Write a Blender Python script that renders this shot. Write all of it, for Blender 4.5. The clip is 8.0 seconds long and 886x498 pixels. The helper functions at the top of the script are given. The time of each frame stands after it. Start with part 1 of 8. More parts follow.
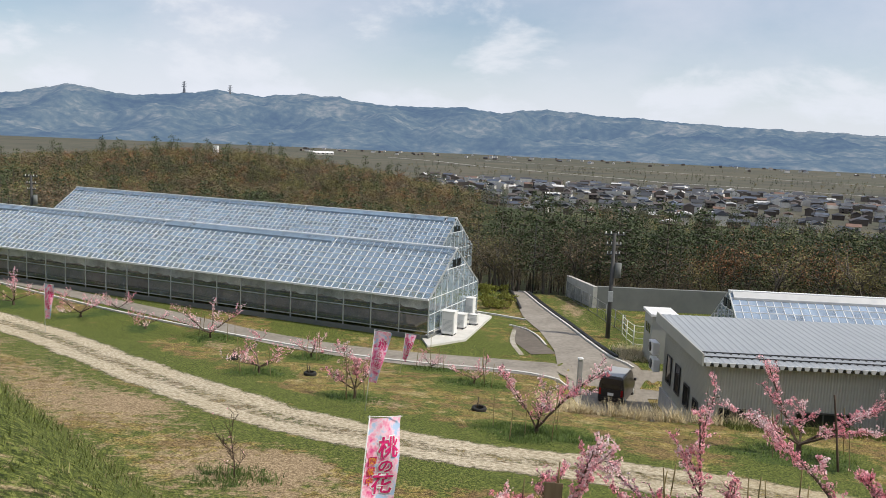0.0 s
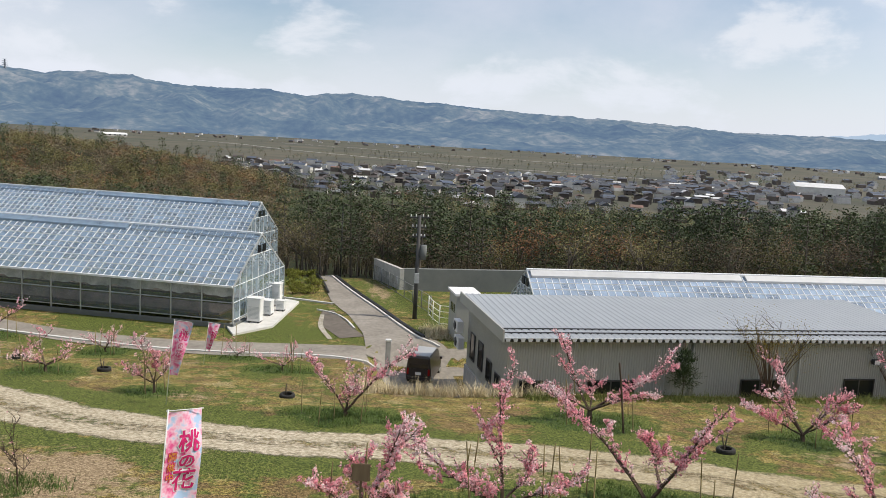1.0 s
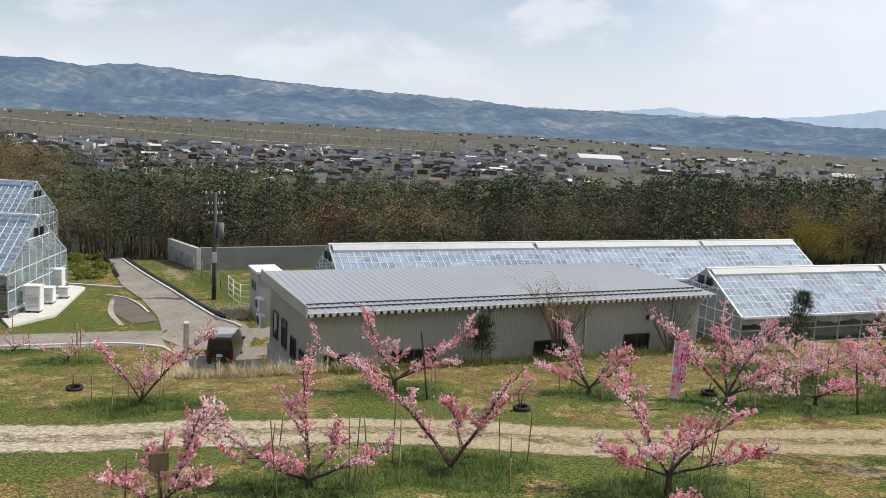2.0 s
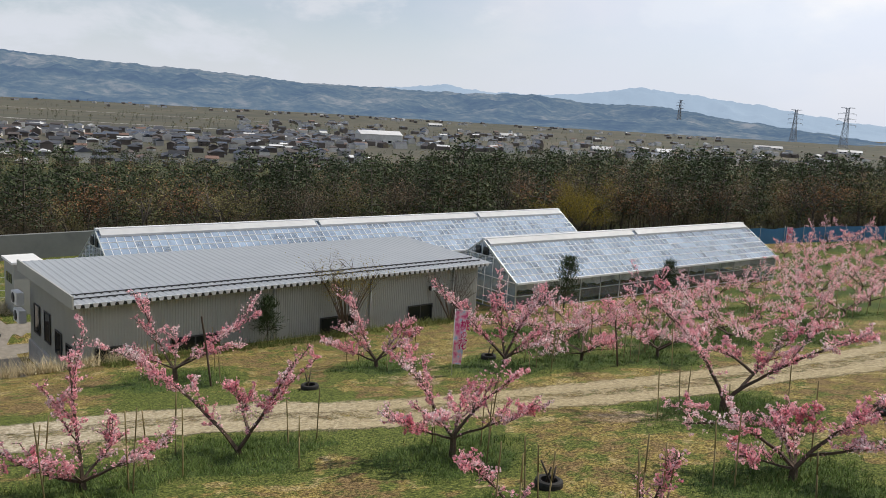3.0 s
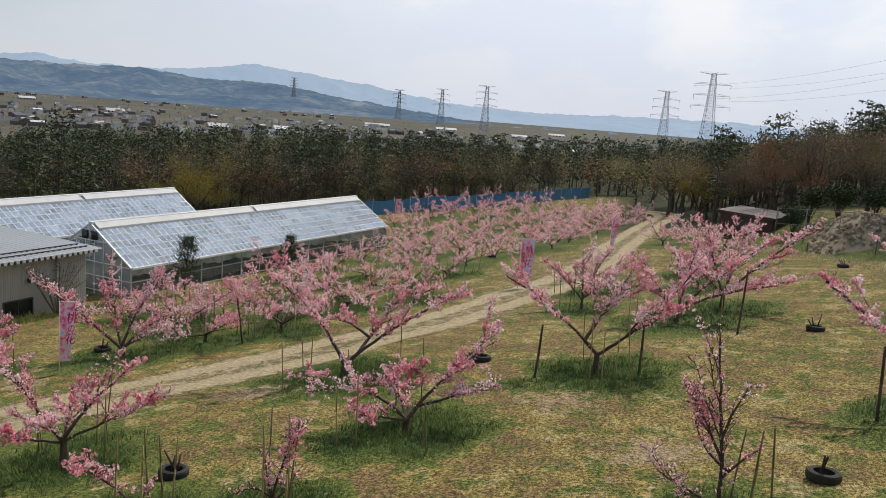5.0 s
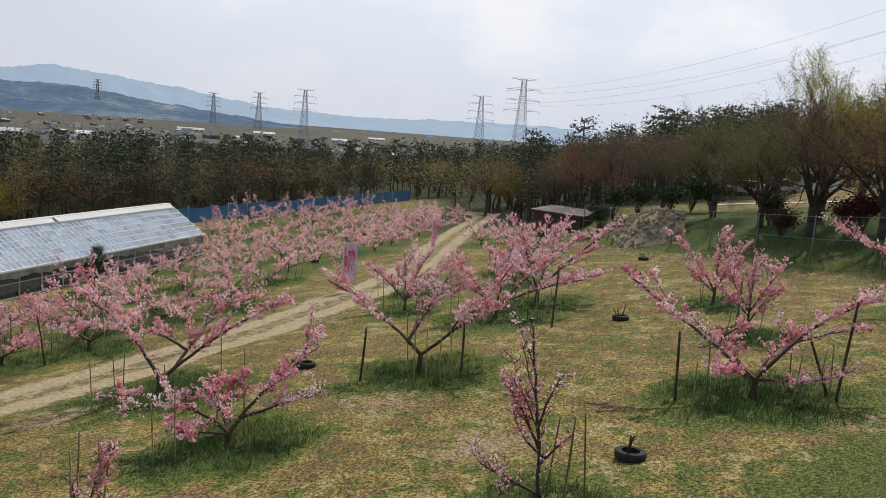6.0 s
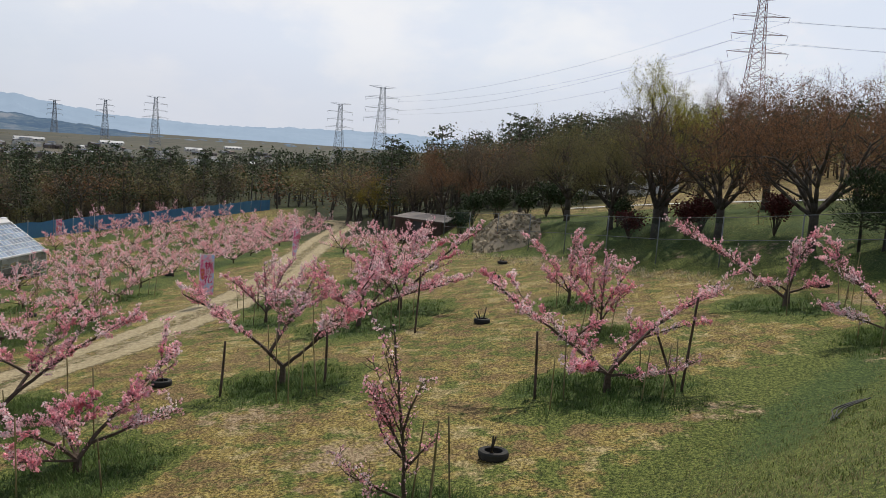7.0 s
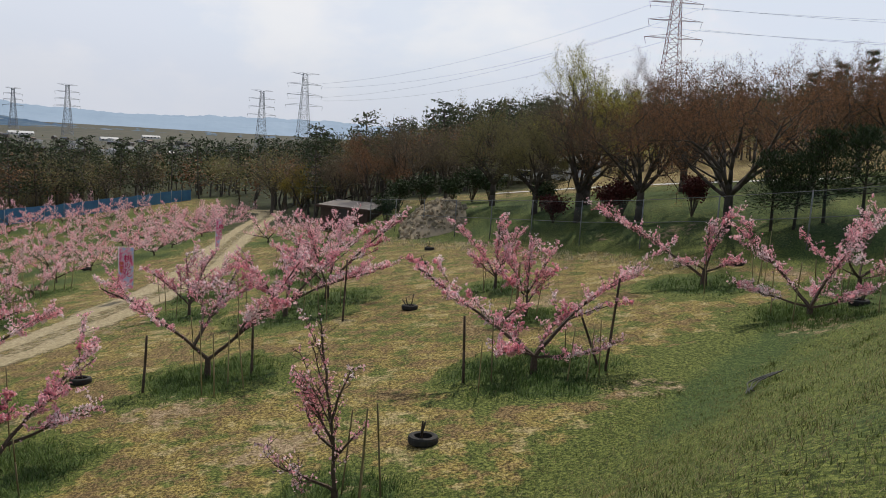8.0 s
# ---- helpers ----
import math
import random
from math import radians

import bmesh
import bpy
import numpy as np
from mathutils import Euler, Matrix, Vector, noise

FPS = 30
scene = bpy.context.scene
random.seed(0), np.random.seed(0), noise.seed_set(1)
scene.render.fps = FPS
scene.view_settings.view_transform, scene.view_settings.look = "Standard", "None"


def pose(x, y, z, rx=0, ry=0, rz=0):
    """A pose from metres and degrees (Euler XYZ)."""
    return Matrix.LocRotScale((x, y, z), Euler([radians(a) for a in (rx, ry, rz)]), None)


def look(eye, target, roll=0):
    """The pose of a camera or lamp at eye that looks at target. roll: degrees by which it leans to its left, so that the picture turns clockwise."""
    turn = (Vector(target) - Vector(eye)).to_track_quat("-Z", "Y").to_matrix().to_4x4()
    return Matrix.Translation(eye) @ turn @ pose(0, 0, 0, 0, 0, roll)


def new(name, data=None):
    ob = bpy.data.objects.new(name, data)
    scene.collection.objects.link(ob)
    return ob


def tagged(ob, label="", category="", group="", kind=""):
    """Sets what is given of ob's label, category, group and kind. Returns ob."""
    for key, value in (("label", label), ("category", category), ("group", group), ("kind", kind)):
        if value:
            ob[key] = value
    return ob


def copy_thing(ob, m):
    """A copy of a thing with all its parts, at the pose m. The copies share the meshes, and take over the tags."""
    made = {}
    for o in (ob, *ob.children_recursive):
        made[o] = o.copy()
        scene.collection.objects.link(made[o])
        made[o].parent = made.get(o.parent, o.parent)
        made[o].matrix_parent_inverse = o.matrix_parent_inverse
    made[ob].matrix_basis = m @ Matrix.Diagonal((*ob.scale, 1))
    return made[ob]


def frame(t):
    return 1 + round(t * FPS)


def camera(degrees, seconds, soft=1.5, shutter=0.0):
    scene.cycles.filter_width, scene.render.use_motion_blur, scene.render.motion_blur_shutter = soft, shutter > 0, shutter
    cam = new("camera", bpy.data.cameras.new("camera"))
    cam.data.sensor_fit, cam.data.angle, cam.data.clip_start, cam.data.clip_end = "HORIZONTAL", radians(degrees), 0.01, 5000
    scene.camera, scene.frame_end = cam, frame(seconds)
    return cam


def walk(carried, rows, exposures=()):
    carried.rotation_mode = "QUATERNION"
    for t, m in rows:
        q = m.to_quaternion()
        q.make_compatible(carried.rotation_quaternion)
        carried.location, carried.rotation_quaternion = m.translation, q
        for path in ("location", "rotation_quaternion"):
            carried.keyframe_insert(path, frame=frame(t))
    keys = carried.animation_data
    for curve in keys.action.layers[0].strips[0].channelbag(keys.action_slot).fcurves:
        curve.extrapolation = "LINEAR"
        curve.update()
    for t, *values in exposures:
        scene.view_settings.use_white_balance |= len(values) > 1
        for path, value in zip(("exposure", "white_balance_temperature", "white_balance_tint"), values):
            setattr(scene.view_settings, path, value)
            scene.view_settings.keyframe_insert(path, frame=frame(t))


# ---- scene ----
# The camera turns with the body of the one who holds it, on top of a grass bank.
cam = camera(56.1, 8.0, soft=0.6)
PATH = [
    (0, (-0.000, 0.343, 11.000), (-0.000, 20.177, 8.428), 2.54),
    (0.5, (0.041, 0.341, 11.000), (2.389, 20.022, 8.330), 2.94),
    (1, (0.079, 0.334, 11.000), (4.642, 19.614, 8.270), 3.21),
    (1.5, (0.117, 0.323, 11.000), (6.880, 18.923, 8.119), 3.26),
    (2.8, (0.216, 0.267, 11.000), (12.629, 15.595, 7.692), 3.35),
    (3, (0.230, 0.255, 11.000), (13.435, 14.902, 7.670), 3.36),
    (3.5, (0.259, 0.226, 11.000), (15.124, 13.194, 7.706), 3.27),
    (4, (0.282, 0.197, 11.000), (16.463, 11.495, 7.760), 3.33),
    (4.5, (0.302, 0.164, 11.000), (17.647, 9.576, 7.749), 3.87),
    (5, (0.318, 0.129, 11.000), (18.606, 7.539, 7.738), 4.46),
    (6.3, (0.341, 0.040, 11.000), (20.023, 2.365, 8.316), 4.25),
    (6.5, (0.342, 0.029, 11.000), (20.105, 1.694, 8.418), 4.17),
    (7, (0.343, 0.003, 11.000), (20.195, 0.161, 8.574), 4.11),
    (7.5, (0.343, -0.015, 11.000), (20.166, -0.870, 8.487), 4.03),
    (8, (0.342, -0.028, 11.000), (20.104, -1.631, 8.372), 3.52),
]
walk(cam, [(t, look(eye, target, roll)) for t, eye, target, roll in PATH], [(0.0, 0.02), (1.5, 0.05), (2.8, -0.1), (3.0, -0.16), (3.5, -0.19), (4.0, -0.18), (5.0, -0.26), (6.5, -0.3), (8.0, -0.39)])

# ---- world and sun ----
SUN_AZ, SUN_EL = radians(104), radians(52)  # clockwise from +y
world = bpy.data.worlds.new("sky")
scene.world = world
world.use_nodes = True
wt = world.node_tree
wt.nodes.clear()
w_out = wt.nodes.new("ShaderNodeOutputWorld")
w_bg = wt.nodes.new("ShaderNodeBackground")
w_sky = wt.nodes.new("ShaderNodeTexSky")
w_sky.sky_type, w_sky.sun_disc = "NISHITA", False
w_sky.sun_elevation, w_sky.sun_rotation = SUN_EL, SUN_AZ
w_sky.air_density, w_sky.dust_density, w_sky.ozone_density = 1.0, 0.6, 1.5
w_sky.altitude = 50


def w_node(kind, **values):
    n = wt.nodes.new(kind)
    for key, value in values.items():
        n.inputs[key].default_value = value
    return n


def w_mixed(fac, a, c):
    n = wt.nodes.new("ShaderNodeMix")
    n.data_type = "RGBA"
    wt.links.new(fac, n.inputs["Factor"])
    wt.links.new(a, n.inputs["A"])
    if isinstance(c, tuple):
        n.inputs["B"].default_value = (*c, 1)
    else:
        wt.links.new(c, n.inputs["B"])
    return n.outputs["Result"]


def w_range(src, a, c, lo, hi):
    n = wt.nodes.new("ShaderNodeMapRange")
    n.interpolation_type = "SMOOTHSTEP"
    for key, v in (("From Min", a), ("From Max", c), ("To Min", lo), ("To Max", hi)):
        n.inputs[key].default_value = v
    wt.links.new(src, n.inputs["Value"])
    return n.outputs["Result"]


w_co = wt.nodes.new("ShaderNodeTexCoord")
w_sep = wt.nodes.new("ShaderNodeSeparateXYZ")
wt.links.new(w_co.outputs["Generated"], w_sep.inputs["Vector"])
w_map = wt.nodes.new("ShaderNodeMapping")
w_map.inputs["Scale"].default_value = (1.0, 1.0, 2.2)
wt.links.new(w_co.outputs["Generated"], w_map.inputs["Vector"])


def w_noise(scale, detail, rough, shift):
    mp = wt.nodes.new("ShaderNodeMapping")
    mp.inputs["Location"].default_value = shift
    wt.links.new(w_map.outputs["Vector"], mp.inputs["Vector"])
    n = w_node("ShaderNodeTexNoise", Scale=scale, Detail=detail, Roughness=rough, Distortion=0.15)
    wt.links.new(mp.outputs["Vector"], n.inputs["Vector"])
    return n.outputs["Fac"]


# thin veil everywhere, fair-weather heaps, whiter towards the sun, pale air over the horizon
w_toward = wt.nodes.new("ShaderNodeVectorMath")
w_toward.operation = "DOT_PRODUCT"
w_toward.inputs[1].default_value = (math.sin(SUN_AZ), math.cos(SUN_AZ), 0.0)
wt.links.new(w_co.outputs["Generated"], w_toward.inputs[0])
w_veil = w_range(w_noise(2.2, 7.0, 0.55, (3.1, 0.4, 0.0)), 0.36, 0.7, 0.1, 0.62)
w_side = w_range(w_toward.outputs["Value"], 0.0, 0.95, 0.0, 0.45)
w_add = wt.nodes.new("ShaderNodeMath")
w_add.use_clamp = True
wt.links.new(w_veil, w_add.inputs[0])
wt.links.new(w_side, w_add.inputs[1])
w_heap = w_range(w_noise(5.5, 9.0, 0.56, (0.7, 2.2, 0.3)), 0.51, 0.64, 0.0, 0.72)
w_air = w_range(w_sep.outputs["Z"], 0.0, 0.14, 0.8, 0.0)
w_col = w_mixed(w_add.outputs[0], w_sky.outputs["Color"], (7.2, 7.25, 8.1))
w_col = w_mixed(w_heap, w_col, (7.7, 7.9, 8.4))
w_rgb = wt.nodes.new("ShaderNodeRGB")
w_rgb.outputs[0].default_value = (9.3, 10.2, 11.6, 1)
w_near = w_range(w_toward.outputs["Value"], 0.3, 0.95, 0.0, 0.66)
w_bright = w_mixed(w_range(w_noise(4.2, 8.0, 0.55, (1.9, 0.2, 1.1)), 0.42, 0.62, 0.0, 1.0), w_rgb.outputs[0], (11.6, 11.7, 11.9))
w_col = w_mixed(w_near, w_col, w_bright)
w_col = w_mixed(w_air, w_col, (7.2, 7.6, 8.6))
w_bg.inputs["Strength"].default_value = 0.108
wt.links.new(w_col, w_bg.inputs["Color"])
wt.links.new(w_bg.outputs["Background"], w_out.inputs["Surface"])

sun = new("sun", bpy.data.lights.new("sun", "SUN"))
sun.data.energy, sun.data.angle, sun.data.color = 3.7, radians(0.8), (1.0, 0.92, 0.785)
s_dir = Vector((math.sin(SUN_AZ) * math.cos(SUN_EL), math.cos(SUN_AZ) * math.cos(SUN_EL), math.sin(SUN_EL)))
sun.matrix_world = look(s_dir * 100, (0, 0, 0))

# ---- materials ----
def material(name, color, rough=0.8, metal=0.0, spec=0.5):
    m = bpy.data.materials.new(name)
    m.use_nodes = True
    b = m.node_tree.nodes["Principled BSDF"]
    b.inputs["Base Color"].default_value = (*color, 1)
    b.inputs["Roughness"].default_value = rough
    b.inputs["Metallic"].default_value = metal
    b.inputs["Specular IOR Level"].default_value = spec
    return m


def node(m, kind, **values):
    n = m.node_tree.nodes.new(kind)
    for key, value in values.items():
        n.inputs[key.replace("_", " ")].default_value = value
    return n


def link(m, a, b):
    m.node_tree.links.new(a, b)


def grain(m, stops, scale, detail=5.0, rough=0.6, bump=0.0, coords="Object", stretch=(1, 1, 1), island=0.0, random_tint=0.0):
    """Colour by two scales of noise through a ramp of stops, with relief; per-object or per-island shift of brightness."""
    b = m.node_tree.nodes["Principled BSDF"]
    co = node(m, "ShaderNodeTexCoord")
    mp = node(m, "ShaderNodeMapping", Scale=stretch)
    link(m, co.outputs[coords], mp.inputs["Vector"])
    n1 = node(m, "ShaderNodeTexNoise", Scale=scale, Detail=detail, Roughness=rough)
    n2 = node(m, "ShaderNodeTexNoise", Scale=scale * 0.13, Detail=3.0)
    link(m, mp.outputs["Vector"], n1.inputs["Vector"])
    link(m, mp.outputs["Vector"], n2.inputs["Vector"])
    add = node(m, "ShaderNodeMath")
    add.operation = "MULTIPLY_ADD"
    add.inputs[1].default_value = 0.5
    half = node(m, "ShaderNodeMath")
    half.operation = "MULTIPLY"
    half.inputs[1].default_value = 0.5
    link(m, n1.outputs["Fac"], half.inputs[0])
    link(m, n2.outputs["Fac"], add.inputs[0])
    link(m, half.outputs[0], add.inputs[2])
    ramp = node(m, "ShaderNodeValToRGB")
    els = ramp.color_ramp.elements
    while len(els) < len(stops):
        els.new(0.5)
    for e, (p, c) in zip(els, stops):
        e.position, e.color = p, (*c, 1)
    link(m, add.outputs[0], ramp.inputs["Fac"])
    out = ramp.outputs["Color"]
    if island or random_tint:
        if island:
            src = node(m, "ShaderNodeNewGeometry").outputs["Random Per Island"]
        else:
            src = node(m, "ShaderNodeObjectInfo").outputs["Random"]
        rng = node(m, "ShaderNodeMapRange")
        k = island or random_tint
        rng.inputs["To Min"].default_value, rng.inputs["To Max"].default_value = 1 - k, 1 + k
        link(m, src, rng.inputs["Value"])
        hsv = node(m, "ShaderNodeHueSaturation")
        link(m, rng.outputs["Result"], hsv.inputs["Value"])
        link(m, out, hsv.inputs["Color"])
        out = hsv.outputs["Color"]
    link(m, out, b.inputs["Base Color"])
    if bump:
        bp = node(m, "ShaderNodeBump", Strength=bump, Distance=0.05)
        link(m, n1.outputs["Fac"], bp.inputs["Height"])
        link(m, bp.outputs["Normal"], b.inputs["Normal"])
    return m


def tinted(name, stops, scale, rough=0.8, metal=0.0, spec=0.4, **more):
    return grain(material(name, stops[0][1], rough, metal, spec), stops, scale, **more)


M = {}
M["asphalt"] = tinted("asphalt", [(0.36, (0.19, 0.17, 0.145)), (0.64, (0.33, 0.3, 0.26))], 4.0, rough=0.9, detail=9.0, bump=0.3)
M["gravel"] = tinted("gravel", [(0.3, (0.2, 0.18, 0.13)), (0.5, (0.36, 0.33, 0.27)), (0.68, (0.55, 0.52, 0.46))], 9.0, detail=9.0, rough=0.95, bump=0.8)
M["concrete"] = tinted("concrete", [(0.3, (0.33, 0.32, 0.3)), (0.7, (0.55, 0.54, 0.5))], 3.0, rough=0.9, bump=0.15)
M["grey_concrete"] = tinted("grey_concrete", [(0.3, (0.12, 0.13, 0.13)), (0.7, (0.2, 0.21, 0.2))], 1.2, rough=0.9, bump=0.15)
M["pale_concrete"] = tinted("pale_concrete", [(0.3, (0.5, 0.49, 0.46)), (0.7, (0.72, 0.71, 0.68))], 2.0, rough=0.9, bump=0.1)
M["siding"] = tinted("siding", [(0.3, (0.345, 0.35, 0.32)), (0.7, (0.42, 0.425, 0.39))], 1.0, rough=0.55, bump=0.03)
M["roof_metal"] = tinted("roof_metal", [(0.3, (0.3, 0.325, 0.355)), (0.7, (0.35, 0.375, 0.405))], 0.7, rough=0.6, spec=0.4)
M["rib_metal"] = tinted("rib_metal", [(0.3, (0.5, 0.51, 0.52)), (0.7, (0.6, 0.61, 0.62))], 0.7, rough=0.5)
M["mid_steel"] = tinted("mid_steel", [(0.3, (0.16, 0.165, 0.165)), (0.7, (0.26, 0.265, 0.265))], 4.0, rough=0.55, metal=0.3)
M["dark_bark"] = tinted("dark_bark", [(0.3, (0.035, 0.028, 0.022)), (0.7, (0.1, 0.082, 0.065))], 6.0, rough=0.95, bump=0.5)
M["dark_pine"] = tinted("dark_pine", [(0.3, (0.025, 0.042, 0.018)), (0.7, (0.08, 0.11, 0.045))], 0.8, rough=0.7, spec=0.2, island=0.4)
M["dark_steel"] = tinted("dark_steel", [(0.3, (0.03, 0.03, 0.03)), (0.7, (0.06, 0.06, 0.06))], 4.0, rough=0.5)
M["galvanised"] = tinted("galvanised", [(0.3, (0.42, 0.44, 0.45)), (0.7, (0.6, 0.62, 0.62))], 5.0, rough=0.45, metal=0.5)
M["white_paint"] = tinted("white_paint", [(0.3, (0.7, 0.7, 0.69)), (0.7, (0.82, 0.82, 0.81))], 2.0, rough=0.5)
M["alu"] = tinted("alu", [(0.3, (0.7, 0.72, 0.74)), (0.7, (0.85, 0.86, 0.87))], 3.0, rough=0.4)
M["bark"] = tinted("bark", [(0.3, (0.045, 0.032, 0.024)), (0.6, (0.12, 0.085, 0.06)), (0.8, (0.22, 0.18, 0.14))], 14.0, rough=0.9, bump=0.6)
M["grey_bark"] = tinted("grey_bark", [(0.3, (0.06, 0.052, 0.042)), (0.7, (0.15, 0.13, 0.105))], 6.0, rough=0.95, bump=0.5)
M["blossom"] = tinted("blossom", [(0.36, (0.74, 0.26, 0.34)), (0.48, (0.95, 0.54, 0.61)), (0.58, (0.99, 0.84, 0.86))], 9.0, rough=0.7, spec=0.2, island=0.35)
M["wood"] = tinted("wood", [(0.3, (0.1, 0.075, 0.05)), (0.7, (0.26, 0.2, 0.13))], 8.0, rough=0.85, stretch=(1, 1, 0.15))
M["bamboo"] = tinted("bamboo", [(0.3, (0.16, 0.13, 0.06)), (0.7, (0.34, 0.27, 0.13))], 6.0, rough=0.7, random_tint=0.35)
M["rubber"] = tinted("rubber", [(0.3, (0.012, 0.012, 0.012)), (0.7, (0.04, 0.038, 0.035))], 8.0, rough=0.8)
M["grass_fresh"] = tinted("grass_fresh", [(0.35, (0.065, 0.09, 0.022)), (0.65, (0.2, 0.225, 0.07))], 1.5, rough=0.7, spec=0.2, island=0.5)
M["grass_lush"] = tinted("grass_lush", [(0.35, (0.042, 0.085, 0.022)), (0.65, (0.16, 0.22, 0.06))], 1.5, rough=0.7, spec=0.2, island=0.5)
M["grass_dry"] = tinted("grass_dry", [(0.3, (0.2, 0.175, 0.08)), (0.7, (0.44, 0.38, 0.21))], 1.5, rough=0.8, spec=0.2, island=0.35)
M["reed"] = tinted("reed", [(0.3, (0.48, 0.4, 0.25)), (0.7, (0.74, 0.65, 0.45))], 2.0, rough=0.8, spec=0.2, island=0.3)
M["shrub"] = tinted("shrub", [(0.3, (0.14, 0.16, 0.03)), (0.7, (0.36, 0.36, 0.08))], 1.2, rough=0.7, spec=0.2, island=0.35)
M["pine"] = tinted("pine", [(0.3, (0.036, 0.053, 0.026)), (0.7, (0.105, 0.132, 0.062))], 0.8, rough=0.7, spec=0.2, island=0.25)
M["bud_brown"] = tinted("bud_brown", [(0.3, (0.11, 0.088, 0.058)), (0.7, (0.25, 0.195, 0.13))], 0.5, rough=0.8, spec=0.2, island=0.25)
M["bud_green"] = tinted("bud_green", [(0.3, (0.13, 0.12, 0.05)), (0.7, (0.29, 0.26, 0.12))], 0.5, rough=0.8, spec=0.2, island=0.25)
M["bud_yellow"] = tinted("bud_yellow", [(0.3, (0.2, 0.15, 0.02)), (0.7, (0.4, 0.32, 0.05))], 0.5, rough=0.8, spec=0.2, island=0.35)
M["bud_lime"] = tinted("bud_lime", [(0.3, (0.3, 0.28, 0.04)), (0.7, (0.52, 0.48, 0.1))], 0.5, rough=0.8, spec=0.2, island=0.35)
M["bud_red"] = tinted("bud_red", [(0.3, (0.16, 0.085, 0.045)), (0.7, (0.34, 0.18, 0.095))], 0.5, rough=0.8, spec=0.2, island=0.4)
M["red_shrub"] = tinted("red_shrub", [(0.3, (0.05, 0.012, 0.012)), (0.7, (0.14, 0.035, 0.03))], 0.8, rough=0.7, spec=0.2, island=0.4)
M["rust_brown"] = tinted("rust_brown", [(0.3, (0.05, 0.03, 0.022)), (0.7, (0.1, 0.06, 0.045))], 2.0, rough=0.7)
M["hut_roof"] = tinted("hut_roof", [(0.3, (0.12, 0.1, 0.09)), (0.7, (0.26, 0.23, 0.21))], 1.5, rough=0.75)
M["stone"] = tinted("stone", [(0.3, (0.25, 0.2, 0.13)), (0.7, (0.48, 0.4, 0.28))], 2.0, rough=0.95, bump=0.3, random_tint=0.3)
M["dark_window"] = material("dark_window", (0.015, 0.018, 0.02), 0.08)
M["soil"] = tinted("soil", [(0.3, (0.1, 0.085, 0.07)), (0.7, (0.19, 0.165, 0.14))], 3.0, rough=0.95, bump=0.4)
M["pylon_steel"] = tinted("pylon_steel", [(0.3, (0.22, 0.24, 0.27)), (0.7, (0.34, 0.36, 0.4))], 0.1, rough=0.6)
M["pylon_red"] = tinted("pylon_red", [(0.3, (0.15, 0.05, 0.035)), (0.7, (0.26, 0.11, 0.085))], 0.1, rough=0.6)
M["wire"] = material("wire", (0.3, 0.32, 0.36), 0.6)
M["net_blue"] = tinted("net_blue", [(0.3, (0.025, 0.11, 0.24)), (0.7, (0.07, 0.24, 0.42))], 0.5, rough=0.7)
M["black_plastic"] = material("black_plastic", (0.012, 0.012, 0.013), 0.5)


def translucent(m, share):
    """Lets part of the light through thin petals and leaves."""
    b = m.node_tree.nodes["Principled BSDF"]
    t = node(m, "ShaderNodeBsdfTranslucent")
    link(m, b.inputs["Base Color"].links[0].from_socket, t.inputs["Color"])
    mix = node(m, "ShaderNodeMixShader")
    mix.inputs["Fac"].default_value = share
    link(m, b.outputs["BSDF"], mix.inputs[1])
    link(m, t.outputs["BSDF"], mix.inputs[2])
    link(m, mix.outputs["Shader"], m.node_tree.nodes["Material Output"].inputs["Surface"])


translucent(M["blossom"], 0.5)
for key in ("grass_lush", "grass_fresh", "grass_dry", "bud_green", "bud_yellow", "bud_lime", "bud_brown", "bud_red", "shrub"):
    translucent(M[key], 0.25)


def see_through(name, color, rough, clear, tint=0.0):
    """Part clear, part gloss: a pane of glass or film with some dirt on it."""
    m = material(name, color, rough, 0.0, 0.6)
    b = m.node_tree.nodes["Principled BSDF"]
    co = node(m, "ShaderNodeTexCoord")
    n = node(m, "ShaderNodeTexNoise", Scale=0.9, Detail=6.0, Roughness=0.65)
    link(m, co.outputs["Generated"], n.inputs["Vector"])
    info = node(m, "ShaderNodeObjectInfo")
    vec = node(m, "ShaderNodeVectorMath")
    vec.operation = "ADD"
    link(m, info.outputs["Location"], vec.inputs[0])
    link(m, co.outputs["Object"], vec.inputs[1])
    link(m, vec.outputs[0], n.inputs["Vector"])
    rng = node(m, "ShaderNodeMapRange")
    rng.inputs["From Min"].default_value, rng.inputs["From Max"].default_value = 0.35, 0.68
    rng.inputs["To Min"].default_value, rng.inputs["To Max"].default_value = clear + 0.22, max(0.0, clear - 0.25)
    link(m, n.outputs["Fac"], rng.inputs["Value"])
    add = node(m, "ShaderNodeMath")
    add.operation = "MULTIPLY_ADD"
    add.inputs[1].default_value, add.inputs[2].default_value = tint, -tint / 2
    link(m, info.outputs["Random"], add.inputs[0])
    tot = node(m, "ShaderNodeMath")
    tot.use_clamp = True
    link(m, add.outputs[0], tot.inputs[0])
    link(m, rng.outputs["Result"], tot.inputs[1])
    tr = node(m, "ShaderNodeBsdfTransparent")
    mix = node(m, "ShaderNodeMixShader")
    link(m, tot.outputs[0], mix.inputs["Fac"])
    link(m, b.outputs["BSDF"], mix.inputs[1])
    link(m, tr.outputs["BSDF"], mix.inputs[2])
    link(m, mix.outputs["Shader"], m.node_tree.nodes["Material Output"].inputs["Surface"])
    return m


